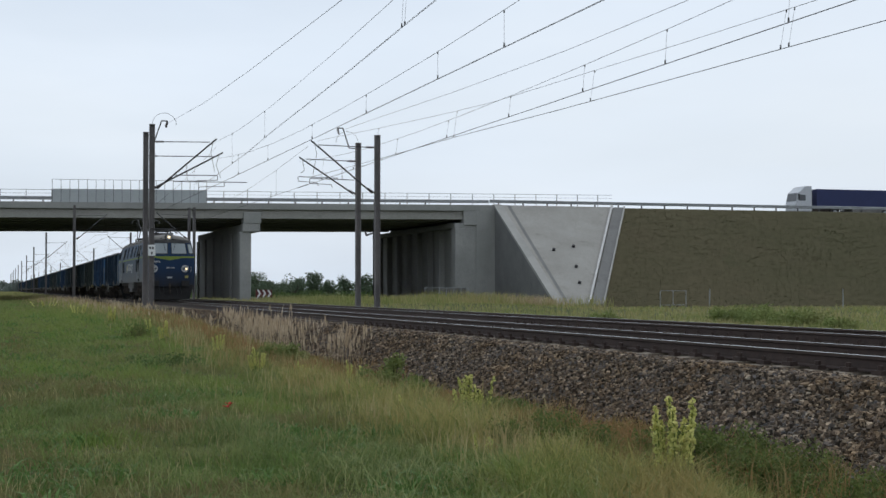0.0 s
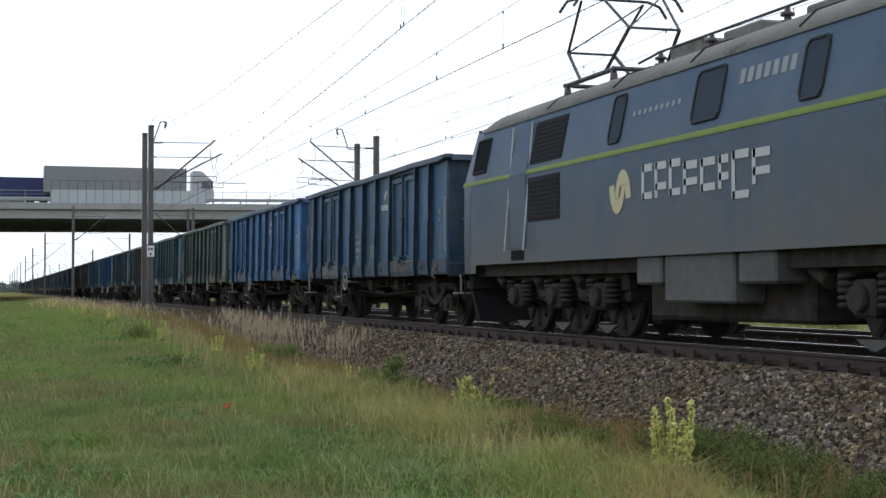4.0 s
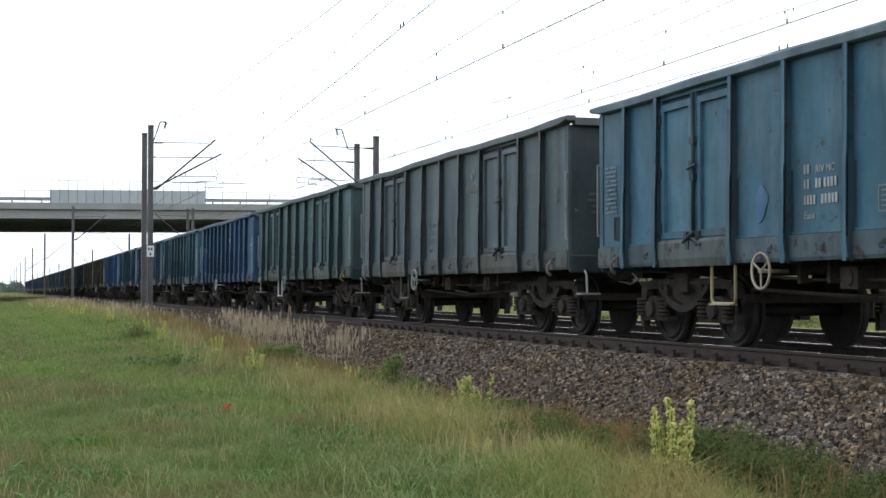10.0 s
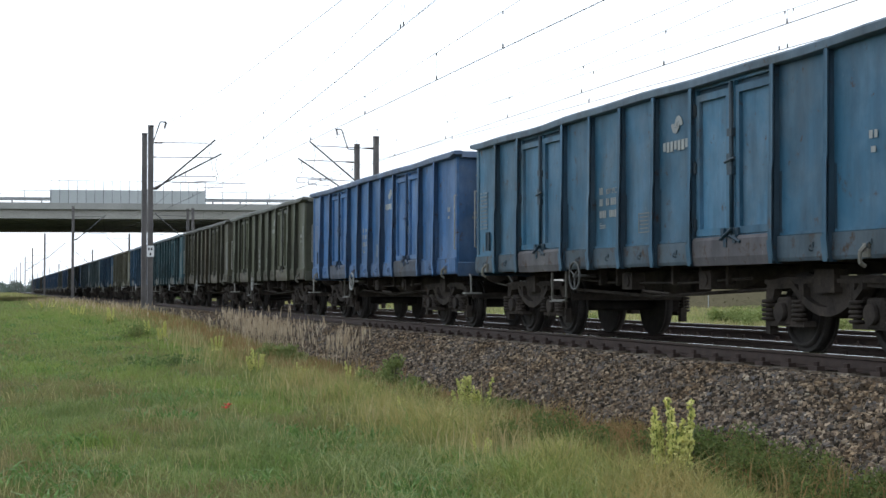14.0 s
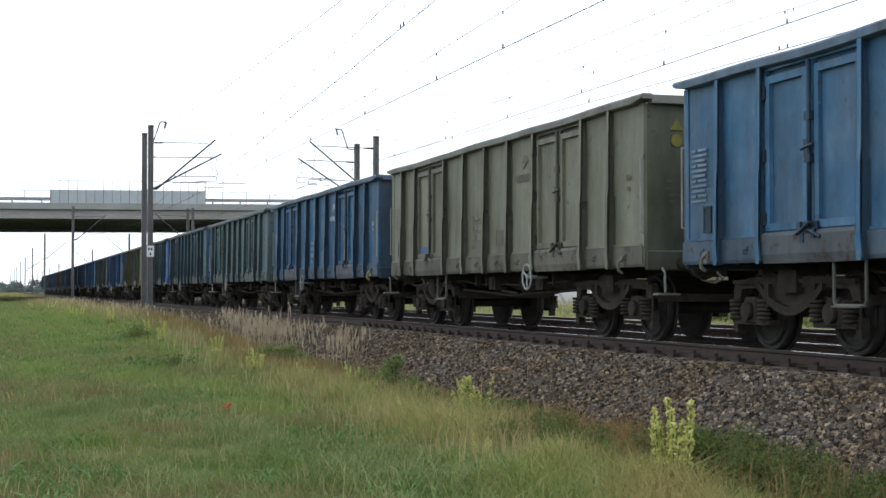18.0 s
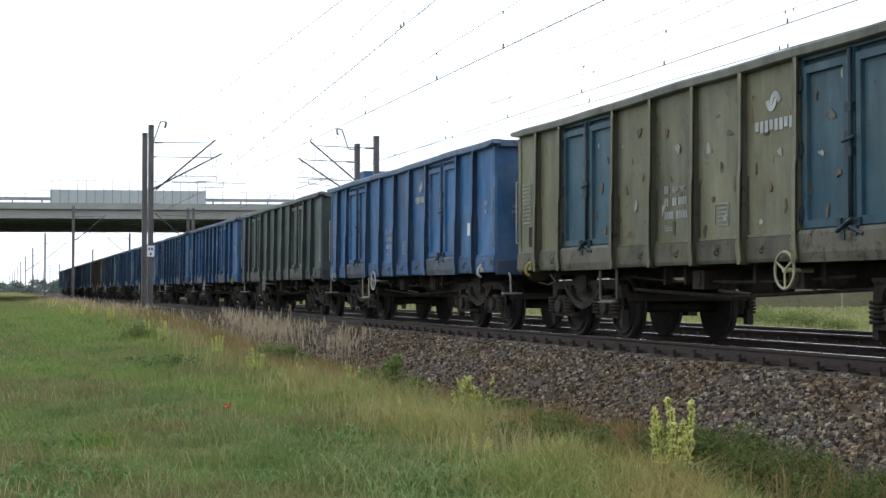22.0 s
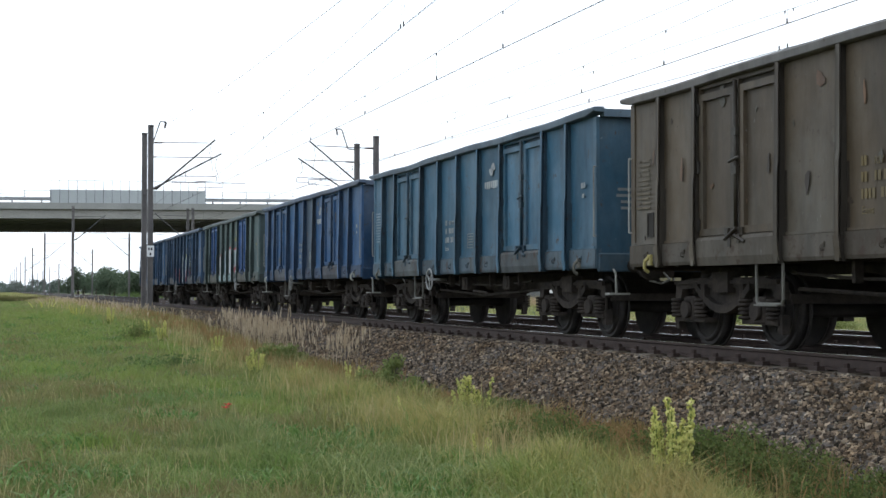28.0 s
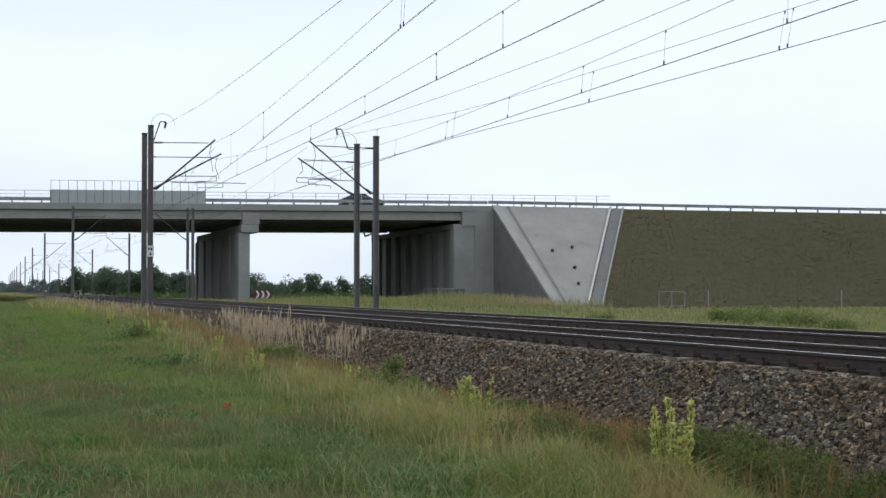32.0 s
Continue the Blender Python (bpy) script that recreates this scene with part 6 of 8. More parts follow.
    # side fittings, on both sides
    for s in (-1, 1):
        x = s * (HW + 0.004)
        def plate(n, y0, y1, z0, z1, mat, label="", t=0.012, taper=True):
            lv = [z0] + ([2.6] if z0 < 2.6 < z1 else []) + [z1]
            bm = prism(bmesh.new(), [(s * (half_w(z) - 0.01), z) for z in lv] + [(s * (half_w(z) + t), z) for z in lv[::-1]], "y", y0, y1)
            return part(n, bm, mat, lo, label)
        def rounded(n, y0, y1, z0, z1):
            w = plate(n, y0, y1, z0, z1, SIDEGLASS, "tall rounded window", 0.01)
            pts = [(s * (half_w(z) + 0.012), y, z) for y, z in ((y0, z0 + 0.07), (y0 + 0.06, z0), (y1 - 0.06, z0), (y1, z0 + 0.07), (y1, z1 - 0.07), (y1 - 0.06, z1), (y0 + 0.06, z1), (y0, z1 - 0.07))]
            part("gasket", tube(bmesh.new(), pts + pts[:1], 0.02, 5), BLACK, w)
        plate("waist_stripe", -9.0, 9.0, 2.57, 2.645, LIME, "lime stripe along the side", 0.006)
        for f in (-1, 1):
            e = lambda a: (f * a) * -1
            def span(a, b):
                return (min(e(a), e(b)), max(e(a), e(b)))
            y0, y1 = span(7.85, 8.5)
            w = plate("cab_window", y0, y1, 2.78, 3.37, CABDARK, "open dark cab side window", 0.012)
            part("window_frame", tube(bmesh.new(), [(s * (half_w(z) + 0.014), y, z) for y, z in ((y0, 2.78), (y1, 2.78), (y1, 3.37), (y0, 3.37), (y0, 2.78))], 0.022, 5), SOOT, w)
            y0, y1 = span(5.72, 6.5)
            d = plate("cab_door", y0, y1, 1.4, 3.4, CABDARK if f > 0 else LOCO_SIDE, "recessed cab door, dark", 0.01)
            for yy in (y0 - 0.06, y1 + 0.06):
                part("door_rail", rod(bmesh.new(), (s * (HW + 0.07), yy, 1.35), (s * (HW - 0.1), yy, 3.42), 0.02, 6), STEEL, d)
            plate("door_step", y0 + 0.1, y1 - 0.1, 1.2, 1.36, CABDARK, "", 0.014)
            y0, y1 = span(4.25, 5.6)
            for z0, z1 in ((1.8, 2.5), (2.72, 3.4)):
                g = plate("air_grille", y0, y1, z0, z1, GRILLE, "dark louvred grille", 0.014)
                for k in range(9):
                    zz = z0 + 0.04 + k * (z1 - z0 - 0.06) / 9
                    part("louvre", box(bmesh.new(), s * (half_w(zz) + 0.014) - 0.008, s * (half_w(zz) + 0.014) + 0.008, y0 + 0.02, y1 - 0.02, zz, zz + 0.03), GRILLE, g)
        rounded("side_window", -3.05, -2.6, 2.73, 3.38)
        rounded("side_window", -0.78, -0.06, 2.76, 3.4)
        rounded("side_window", 2.1, 2.5, 2.75, 3.42)
        if s < 0:
            for k in range(7):
                plate("number_bar", -2.42 + k * 0.19, -2.3 + k * 0.19, 3.1, 3.28, FADED, "", 0.007)
            for k in range(9):
                plate("number_bar", 0.35 + k * 0.17, 0.43 + k * 0.17, 3.06, 3.13, FADED, "", 0.007)
        # emblem of two commas and a row of plain letter blocks
        for sg in (-1, 1):
            pts = []
            for i in range(11):
                a = math.pi * (0.02 + 0.96 * i / 10)
                pts.append((2.0 + sg * (0.26 * math.cos(a) - 0.1), 2.05 + sg * (0.42 * math.sin(a) - 0.12)))
            for i in range(10, -1, -1):
                a = math.pi * (0.02 + 0.96 * i / 10)
                pts.append((2.0 + sg * (0.12 * math.cos(a) - 0.07), 2.05 + sg * (0.22 * math.sin(a) - 0.12)))
            bm = prism(bmesh.new(), [(y if s < 0 else -y, z) for y, z in pts], "x", x, x + s * 0.006)
            part("emblem", bm, CREAM, lo, "cream comma-shaped emblem")
        yy = 1.3
        for k, (w, h) in enumerate(((0.34, 0.46), (0.36, 0.46), (0.34, 0.46), (0.4, 0.4), (0.4, 0.4), (0.27, 0.4), (0.42, 0.56), (0.42, 0.4))):
            z0 = 1.9 if k != 6 else 1.76
            bm = bmesh.new()
            a, b = (yy - w, yy) if s < 0 else (-yy, -yy + w)
            c0 = b - 0.08 if s < 0 else a
            box(bm, min(x, x + s * 0.006), max(x, x + s * 0.006), c0, c0 + 0.08, z0, z0 + h)
            box(bm, min(x, x + s * 0.006), max(x, x + s * 0.006), a + 0.02, b - 0.02, z0 + h - 0.1, z0 + h)
            box(bm, min(x, x + s * 0.006), max(x, x + s * 0.006), a + 0.02, b - 0.02, z0 + 0.1 * (k % 2), z0 + 0.1 * (k % 2) + 0.09)
            part("lettering", bm, LETTER, lo, "plain letter-sized blocks")
            yy -= w + 0.06
    part("frame", box(bmesh.new(), -1.3, 1.3, -8.9, 8.9, 0.95, 1.2), UNDER, lo)
    for a, b, z0 in ((0.85, 1.6, 0.78), (-1.1, 0.75, 0.55), (-2.05, -1.2, 0.78)):
        for s in (-1, 1):
            part("equipment_box", bevelled(box(bmesh.new(), min(s * 1.0, s * 1.44), max(s * 1.0, s * 1.44), a, b, z0, 1.16), 0.03), BOXGREY, lo, "grey underfloor box")
    part("transformer", bevelled(box(bmesh.new(), -1.0, 1.0, -2.1, 2.1, 0.32, 0.98), 0.05), UNDER, lo, "dark underfloor equipment casing")
    return lo


def loco_bogie(lo, y):
    bm = box(bmesh.new(), -1.0, 1.0, -2.4, 2.4, 0.55, 0.75)
    b = part("bogie", bm, UNDER, lo, "grimy three-axle bogie", (0, y, 0))
    for wy in (-1.75, 0.0, 1.75):
        bmw = bmesh.new()
        for s in (-1, 1):
            x = s * 0.7525
            rod(bmw, (x - 0.065, 0, 0), (x + 0.065, 0, 0), 0.6, 30)
            rod(bmw, (x - s * 0.065, 0, 0), (x - s * 0.095, 0, 0), 0.63, 30)
            for k in range(8):
                a = k * math.pi / 4
                rod(bmw, (x + s * 0.05, 0.2 * math.cos(a), 0.2 * math.sin(a)), (x + s * 0.07, 0.5 * math.cos(a), 0.5 * math.sin(a)), 0.05, 6)
        rod(bmw, (-1.05, 0, 0), (1.05, 0, 0), 0.1, 10)
        part("traction_motor", bevelled(box(bmesh.new(), -0.62, 0.62, wy - 0.75, wy + 0.15, 0.22, 0.85), 0.06), UNDER, b)
        ws = part("wheelset", bmw, WHEEL, b, "large steel wheelset")
        ws.matrix_parent_inverse = Matrix.Translation((0, wy, 0.62))
        LOCO_SETS.append(ws)
        for s in (-1, 1):
            part("axle_box", mesh_of("axle_box", rod(bevelled(box(bmesh.new(), -0.13, 0.13, -0.2, 0.2, -0.2, 0.2), 0.04), (s * 0.1, 0, 0), (s * 0.22, 0, 0), 0.14, 14), UNDER), None, b, at=(s * 1.1, wy, 0.62))
            for d in (-0.36, 0.36):
                part("spring", wmesh("loco_spring", lambda: rod(ring(ring(ring(ring(ring(bmesh.new(), (0, 0, 0), "z", 0.09, 0.03, 10, 5), (0, 0, 0.075), "z", 0.09, 0.03, 10, 5), (0, 0, 0.15), "z", 0.09, 0.03, 10, 5), (0, 0, 0.225), "z", 0.09, 0.03, 10, 5), (0, 0, 0.3), "z", 0.09, 0.03, 10, 5), (0, 0, -0.04), (0, 0, 0.34), 0.05, 8), UNDER), None, b, at=(s * 1.15, wy + d, 0.55))
    for s in (-1, 1):
        prof = [(-2.5, 0.72), (-2.45, 1.0), (2.45, 1.0), (2.5, 0.72), (2.1, 0.7), (2.0, 0.9), (1.3, 0.88), (1.15, 0.6), (0.6, 0.6), (0.45, 0.88), (-0.45, 0.88), (-0.6, 0.6), (-1.15, 0.6), (-1.3, 0.88), (-2.0, 0.9), (-2.1, 0.7)]
        part("side_frame", prism(bmesh.new(), prof, "x", s * 1.0 - 0.06, s * 1.0 + 0.06), UNDER, b)
        for wy in (-1.75, 0.0, 1.75):
            part("sand_guard", prism(bmesh.new(), [(wy - 0.34, 0.2), (wy + 0.34, 0.2), (wy + 0.05, 0.08), (wy - 0.05, 0.08)], "x", s * 1.06 - 0.03, s * 1.06 + 0.03), BOXGREY, b, "pale brake bracket")
            part("brake_cylinder", rod(bmesh.new(), (s * 1.12, wy + 0.75, 0.8), (s * 1.12, wy + 1.05, 0.95), 0.1, 10), UNDER, b)


LOCO_SETS = []


def pantograph(lo, y, raised):
    bm = bmesh.new()
    for sx in (-0.55, 0.55):
        rod(bm, (sx, -1.0, 4.12), (sx, 1.0, 4.12), 0.04, 6)
    for yy in (-1.0, 1.0):
        rod(bm, (-0.6, yy, 4.12), (0.6, yy, 4.12), 0.04, 6)
    p = part("pantograph", bm, DARKSTEEL, lo, "dark steel pantograph, " + ("raised" if raised else "folded"), (0, y, 0))
    for sx in (-0.55, 0.55):
        for yy in (-0.95, 0.95):
            part("insulator", rod(bmesh.new(), (sx, yy, 3.85), (sx, yy, 4.1), 0.08, 10, 0.05), INSULATOR, p)
    if raised:
        knee, head, kz, hz = 1.25, 0.35, 4.72, 5.42
    else:
        knee, head, kz, hz = 1.25, 1.05, 4.2, 4.38
    for f in (-1, 1):
        for sx in (-1, 1):
            part("lower_arm", rod(bmesh.new(), (sx * 0.5, f * 0.5, 4.14), (sx * 0.42, f * knee, kz), 0.032, 6), DARKSTEEL, p)
            part("upper_arm", rod(bmesh.new(), (sx * 0.42, f * knee, kz), (sx * 0.55, f * head * (1 if raised else -0.6), hz), 0.024, 6), DARKSTEEL, p)
        part("knee_bar", rod(bmesh.new(), (-0.42, f * knee, kz), (0.42, f * knee, kz), 0.022, 6), DARKSTEEL, p)
        part("brace", rod(bmesh.new(), (-0.42, f * knee, kz), (0.55, f * head, hz), 0.014, 5), DARKSTEEL, p)
    for f in (-1, 1):
        hd = bmesh.new()
        tube(hd, [(-0.95, f * 0.3, hz - 0.22), (-0.82, f * 0.3, hz - 0.03), (-0.6, f * 0.3, hz + 0.04), (0.6, f * 0.3, hz + 0.04), (0.82, f * 0.3, hz - 0.03), (0.95, f * 0.3, hz - 0.22)], 0.025, 6)
        part("collector_head", hd, DARKSTEEL, p)


LOCO = build_locomotive()
loco_bogie(LOCO, -5.15)
loco_bogie(LOCO, 5.15)
pantograph(LOCO, 5.3, True)
pantograph(LOCO, -4.7, False)
for y, w, h in ((-2.3, 0.5, 0.25), (-1.4, 0.7, 0.18), (0.6, 0.8, 0.2), (2.4, 0.6, 0.28)):
    part("roof_box", bevelled(box(bmesh.new(), -w / 2, w / 2, y - 0.5, y + 0.5, 3.9, 3.95 + h), 0.03), LOCO_ROOF, LOCO)
for y in (-2.9, -1.9, -0.4, 1.6, 3.2):
    part("roof_insulator", rod(rod(rod(bmesh.new(), (-0.3, y, 3.9), (-0.3, y, 4.2), 0.06, 8, 0.04), (-0.3, y, 4.0), (-0.3, y, 4.04), 0.1, 10), (-0.3, y, 4.1), (-0.3, y, 4.14), 0.09, 10), INSULATOR, LOCO)
part("busbar", tube(bmesh.new(), [(-0.3, -3.6, 4.25), (-0.3, -2.9, 4.22), (-0.3, 3.2, 4.22), (-0.2, 4.2, 4.2)], 0.02, 6), DARKSTEEL, LOCO)
part("walkway", box(bmesh.new(), -0.5, -0.2, -3.0, 3.0, 3.92, 3.965), LOCO_ROOF, LOCO)


# ---------- road vehicles ----------
def build_lorry(label, cab_col, trailer_col, facing, marks, top=3.72):
    """An articulated lorry along x, nose at the origin, facing -1 or +1."""
    t = thing("articulated_lorry", label, "lorry")
    f = -facing
    cab_m = surface("lorry_cab_paint", tint(cab_col, 0.9), cab_col, 2, 0.35, 0, 0.02)
    tr_m = surface("tarpaulin", tint(trailer_col, 0.85), trailer_col, 0.8, 0.6, 0, 0.08)
    def bx(n, x0, x1, y0, y1, z0, z1, m, lab="", bev=0.04):
        return part(n, bevelled(box(bmesh.new(), min(f * x0, f * x1), max(f * x0, f * x1), y0, y1, z0, z1), bev), m, t, lab)
    c = prism(bmesh.new(), [(f * x, z) for x, z in ((0.06, 0.55), (0.0, 1.3), (0.1, 1.75), (0.32, 2.75), (0.6, 2.95), (1.2, 3.5), (1.5, 3.55), (2.1, 3.55), (2.1, 0.55))], "y", -1.25, 1.25)
    part("cab", bevelled(c, 0.06), cab_m, t, "rounded tractor cab")
    part("windscreen", prism(bmesh.new(), [(f * x, z) for x, z in ((0.08, 1.75), (0.3, 2.7), (0.34, 2.7), (0.14, 1.75))], "y", -1.1, 1.1), GLASS_DARK, t)
    for y in (-1.27, 1.25):
        part("side_window", prism(bmesh.new(), [(f * x, z) for x, z in ((0.35, 1.8), (0.5, 2.5), (1.25, 2.5), (1.25, 1.8))], "y", y, y + 0.02), GLASS_DARK, t)
    bx("mirror", 0.2, 0.35, -1.55, -1.3, 1.9, 2.6, BLACK)
    bx("chassis", 0.3, 6.0, -0.9, 0.9, 0.5, 0.95, UNDER)
    tr = bx("trailer", 2.75, 16.4, -1.27, 1.27, 1.15, top, tr_m, "curtain-sided trailer")
    bx("trailer_frame", 2.8, 16.3, -1.2, 1.2, 0.95, 1.15, UNDER)
    bx("side_guard", 7.5, 11.5, -1.25, 1.25, 0.45, 0.9, LOCO_ROOF)
    for x, y0, y1, z0, z1 in marks:
        part("trailer_mark", box(bmesh.new(), min(f * x, f * (x + y0)), max(f * x, f * (x + y0)), -1.285, -1.272, z0, z1), LETTER, tr, "pale bars")
    for x in (1.4, 5.2, 12.0, 13.3, 14.6):
        for s in (-1, 1):
            w = part("wheel", rod(bmesh.new(), (0, -0.15, 0), (0, 0.15, 0), 0.5, 20), BLACK, t, "", (f * x, s * 1.05, 0.5))
            part("rim", rod(bmesh.new(), (0, s * 0.14, 0), (0, s * 0.16, 0), 0.27, 14), STEEL, w)
    return t


def build_car(label, col, facing):
    t = thing("car", label, "car")
    f = -facing
    m = surface("car_paint", tint(col, 0.9), col, 2, 0.25, 0.2, 0.0)
    b = prism(bmesh.new(), [(f * x, z) for x, z in ((0.0, 0.35), (0.0, 0.75), (0.25, 0.9), (1.2, 1.0), (4.1, 1.05), (4.45, 0.95), (4.5, 0.4))], "y", -0.88, 0.88)
    part("body", bevelled(b, 0.06), m, t)
    g = prism(bmesh.new(), [(f * x, z) for x, z in ((1.2, 1.0), (1.9, 1.42), (3.3, 1.46), (4.15, 1.04))], "y", -0.74, 0.74)
    part("glasshouse", bevelled(g, 0.05), GLASS_DARK, t)
    part("roof", bevelled(box(bmesh.new(), min(f * 1.95, f * 3.3), max(f * 1.95, f * 3.3), -0.72, 0.72, 1.43, 1.49), 0.02), m, t)
    for x in (0.85, 3.6):
        for s in (-1, 1):
            w = part("wheel", rod(bmesh.new(), (0, -0.1, 0), (0, 0.1, 0), 0.32, 18), BLACK, t, "", (f * x, s * 0.8, 0.32))
            part("rim", rod(bmesh.new(), (0, s * 0.095, 0), (0, s * 0.11, 0), 0.2, 12), STEEL, w)
    return t


LORRY_BLUE = build_lorry("articulated lorry with white cab and dark blue tarpaulin trailer", (0.62, 0.63, 0.64), (0.03, 0.04, 0.12), -1, [], 3.2)
LORRY_GREY = build_lorry("articulated lorry with white cab and pale grey trailer", (0.45, 0.45, 0.46), (0.25, 0.25, 0.25), 1, [])
LORRY_RED = build_lorry("articulated lorry with red cab and blue trailer", (0.45, 0.02, 0.03), (0.03, 0.1, 0.2), 1, [(4.2, 2.0, 0, 3.1, 3.3), (4.2, 2.3, 0, 2.7, 2.95), (5.2, 2.5, 0, 2.0, 2.06), (11.6, 3.4, 0, 2.1, 2.3)])
CAR_A = build_car("dark grey hatchback on the bridge", (0.06, 0.06, 0.06), 1)
CAR_B = build_car("dark saloon car on the bridge", (0.05, 0.05, 0.055), -1)
CAR_C = build_car("dark hatchback passing over the bridge", (0.045, 0.045, 0.05), 1)

# ---------- vegetation ----------
LAWN = leafy("meadow_grass", (0.094, 0.16, 0.038), (0.26, 0.31, 0.105), (0.23, 0.19, 0.09), 0.6, 0.3, 0.4, (0.13, 0.23, 0.055), (0.3, 0.23, 0.12))
DRY = leafy("dry_meadow_grass", (0.11, 0.135, 0.042), (0.25, 0.235, 0.095), (0.2, 0.16, 0.078), 0.65, 0.9, 0.4, (0.13, 0.17, 0.05))
COOL = leafy("lush_meadow_grass", (0.095, 0.145, 0.042), (0.25, 0.29, 0.11), (0.122, 0.165, 0.052), 0.55, 0.8, 0.4, (0.16, 0.215, 0.07), (0.25, 0.22, 0.1))
FRESH = leafy("fresh_meadow_grass", (0.118, 0.185, 0.036), (0.265, 0.335, 0.092), (0.215, 0.25, 0.08), 0.6, 0.4, 0.42, (0.14, 0.22, 0.05), (0.27, 0.24, 0.1))
BROAD = leafy("broad_weed_leaves", (0.07, 0.14, 0.035), (0.15, 0.26, 0.07), (0.1, 0.17, 0.045), 0.5, 0.8, 0.3)
TALL = leafy("tall_grass", (0.15, 0.19, 0.05), (0.45, 0.41, 0.15), (0.36, 0.28, 0.115), 0.65, 0.45, 0.4, (0.13, 0.2, 0.05), (0.36, 0.33, 0.13))
GOLD = leafy("golden_stalks", (0.34, 0.3, 0.13), (0.52, 0.46, 0.24), (0.38, 0.28, 0.14), 0.65, 0.5, 0.4)
VERGE = leafy("brown_verge_grass", (0.135, 0.145, 0.045), (0.32, 0.225, 0.1), (0.34, 0.18, 0.085), 0.7, 0.6, 0.35)
LONG = leafy("long_blades", (0.17, 0.24, 0.075), (0.33, 0.37, 0.16), (0.3, 0.29, 0.12), 0.5, 0.6, 0.4)
STRAW = leafy("dry_straw", (0.42, 0.33, 0.22), (0.62, 0.51, 0.37), (0.36, 0.26, 0.16), 0.7, 0.8, 0.4)
FIELD = leafy("field_grass", (0.2, 0.225, 0.075), (0.34, 0.33, 0.13), (0.38, 0.32, 0.16), 0.65, 0.12, 0.4, (0.19, 0.25, 0.075))
WEED_G = leafy("weed_leaves", (0.1, 0.15, 0.035), (0.2, 0.25, 0.06), (0.15, 0.2, 0.05), 0.6, 2.0)
WEED_Y = leafy("yellow_buds", (0.46, 0.47, 0.13), (0.8, 0.74, 0.3), (0.5, 0.52, 0.17), 0.6, 2.0)
SHRUB_G = leafy("shrub_leaves", (0.06, 0.1, 0.025), (0.18, 0.225, 0.065), (0.13, 0.135, 0.05), 0.6, 1.3, 0.4)
# leaf greens lifted and cooled to paint in some distance haze
TREE_G = leafy("tree_leaves", (0.062, 0.095, 0.06), (0.115, 0.15, 0.09), (0.085, 0.115, 0.072), 0.6, 0.1)
HEDGE_G = leafy("hedge_leaves", (0.06, 0.1, 0.03), (0.11, 0.15, 0.05), (0.08, 0.12, 0.04), 0.6, 0.1)
BRIGHT_G = leafy("field_weed_leaves", (0.13, 0.175, 0.055), (0.22, 0.26, 0.085), (0.19, 0.2, 0.075), 0.6, 0.3)
# pale bluish greens carry the haze of distance in the leaf colour
HAZE_G = leafy("hazy_grove_leaves", (0.1, 0.13, 0.11), (0.14, 0.17, 0.14), (0.12, 0.145, 0.125), 0.7, 0.05)
BARK = surface("bark", (0.05, 0.04, 0.03), (0.09, 0.07, 0.055), 6, 0.9, 0, 0.5)
POPPY = plain("poppy_petal", (0.55, 0.03, 0.015), 0.6)


def blades(name, label, material, x, y, z, h, w, lean, seed, category="grass"):
    """Curved blades, each an island of five corners."""
    rng = np.random.default_rng(seed)
    n = len(x)
    a, b = rng.uniform(0, 2 * np.pi, n), rng.uniform(0, 2 * np.pi, n)
    lx, ly = np.cos(a) * lean * h, np.sin(a) * lean * h
    wx, wy = np.cos(b) * w * 0.5, np.sin(b) * w * 0.5
    base = np.stack([x, y, z], -1)
    mid = base + np.stack([lx * 0.35, ly * 0.35, h * 0.58], -1)
    tip = base + np.stack([lx, ly, h * (1 - 0.25 * lean)], -1)
    off = np.stack([wx, wy, np.zeros(n)], -1)
    pts = np.stack([base - off, base + off, mid + off * 0.8, mid - off * 0.8, tip], 1).reshape(-1, 3)
    k = (np.arange(n) * 5)[:, None]
    quads, tris = (k + np.array([[0, 1, 2, 3]])).tolist(), (k + np.array([[3, 2, 4]])).tolist()
    return tagged(new(name, raw(name, pts.tolist(), quads + tris, material)), label, category, kind="stuff")


def heights(x, y):
    return np.array([ground_z(a, b) for a, b in zip(x.tolist(), y.tolist())]) - 0.02


def field_noise(x, y, s, o=0.0):
    return np.array([noise.noise((a * s, b * s * 0.6, o)) for a, b in zip(x.tolist(), y.tolist())])


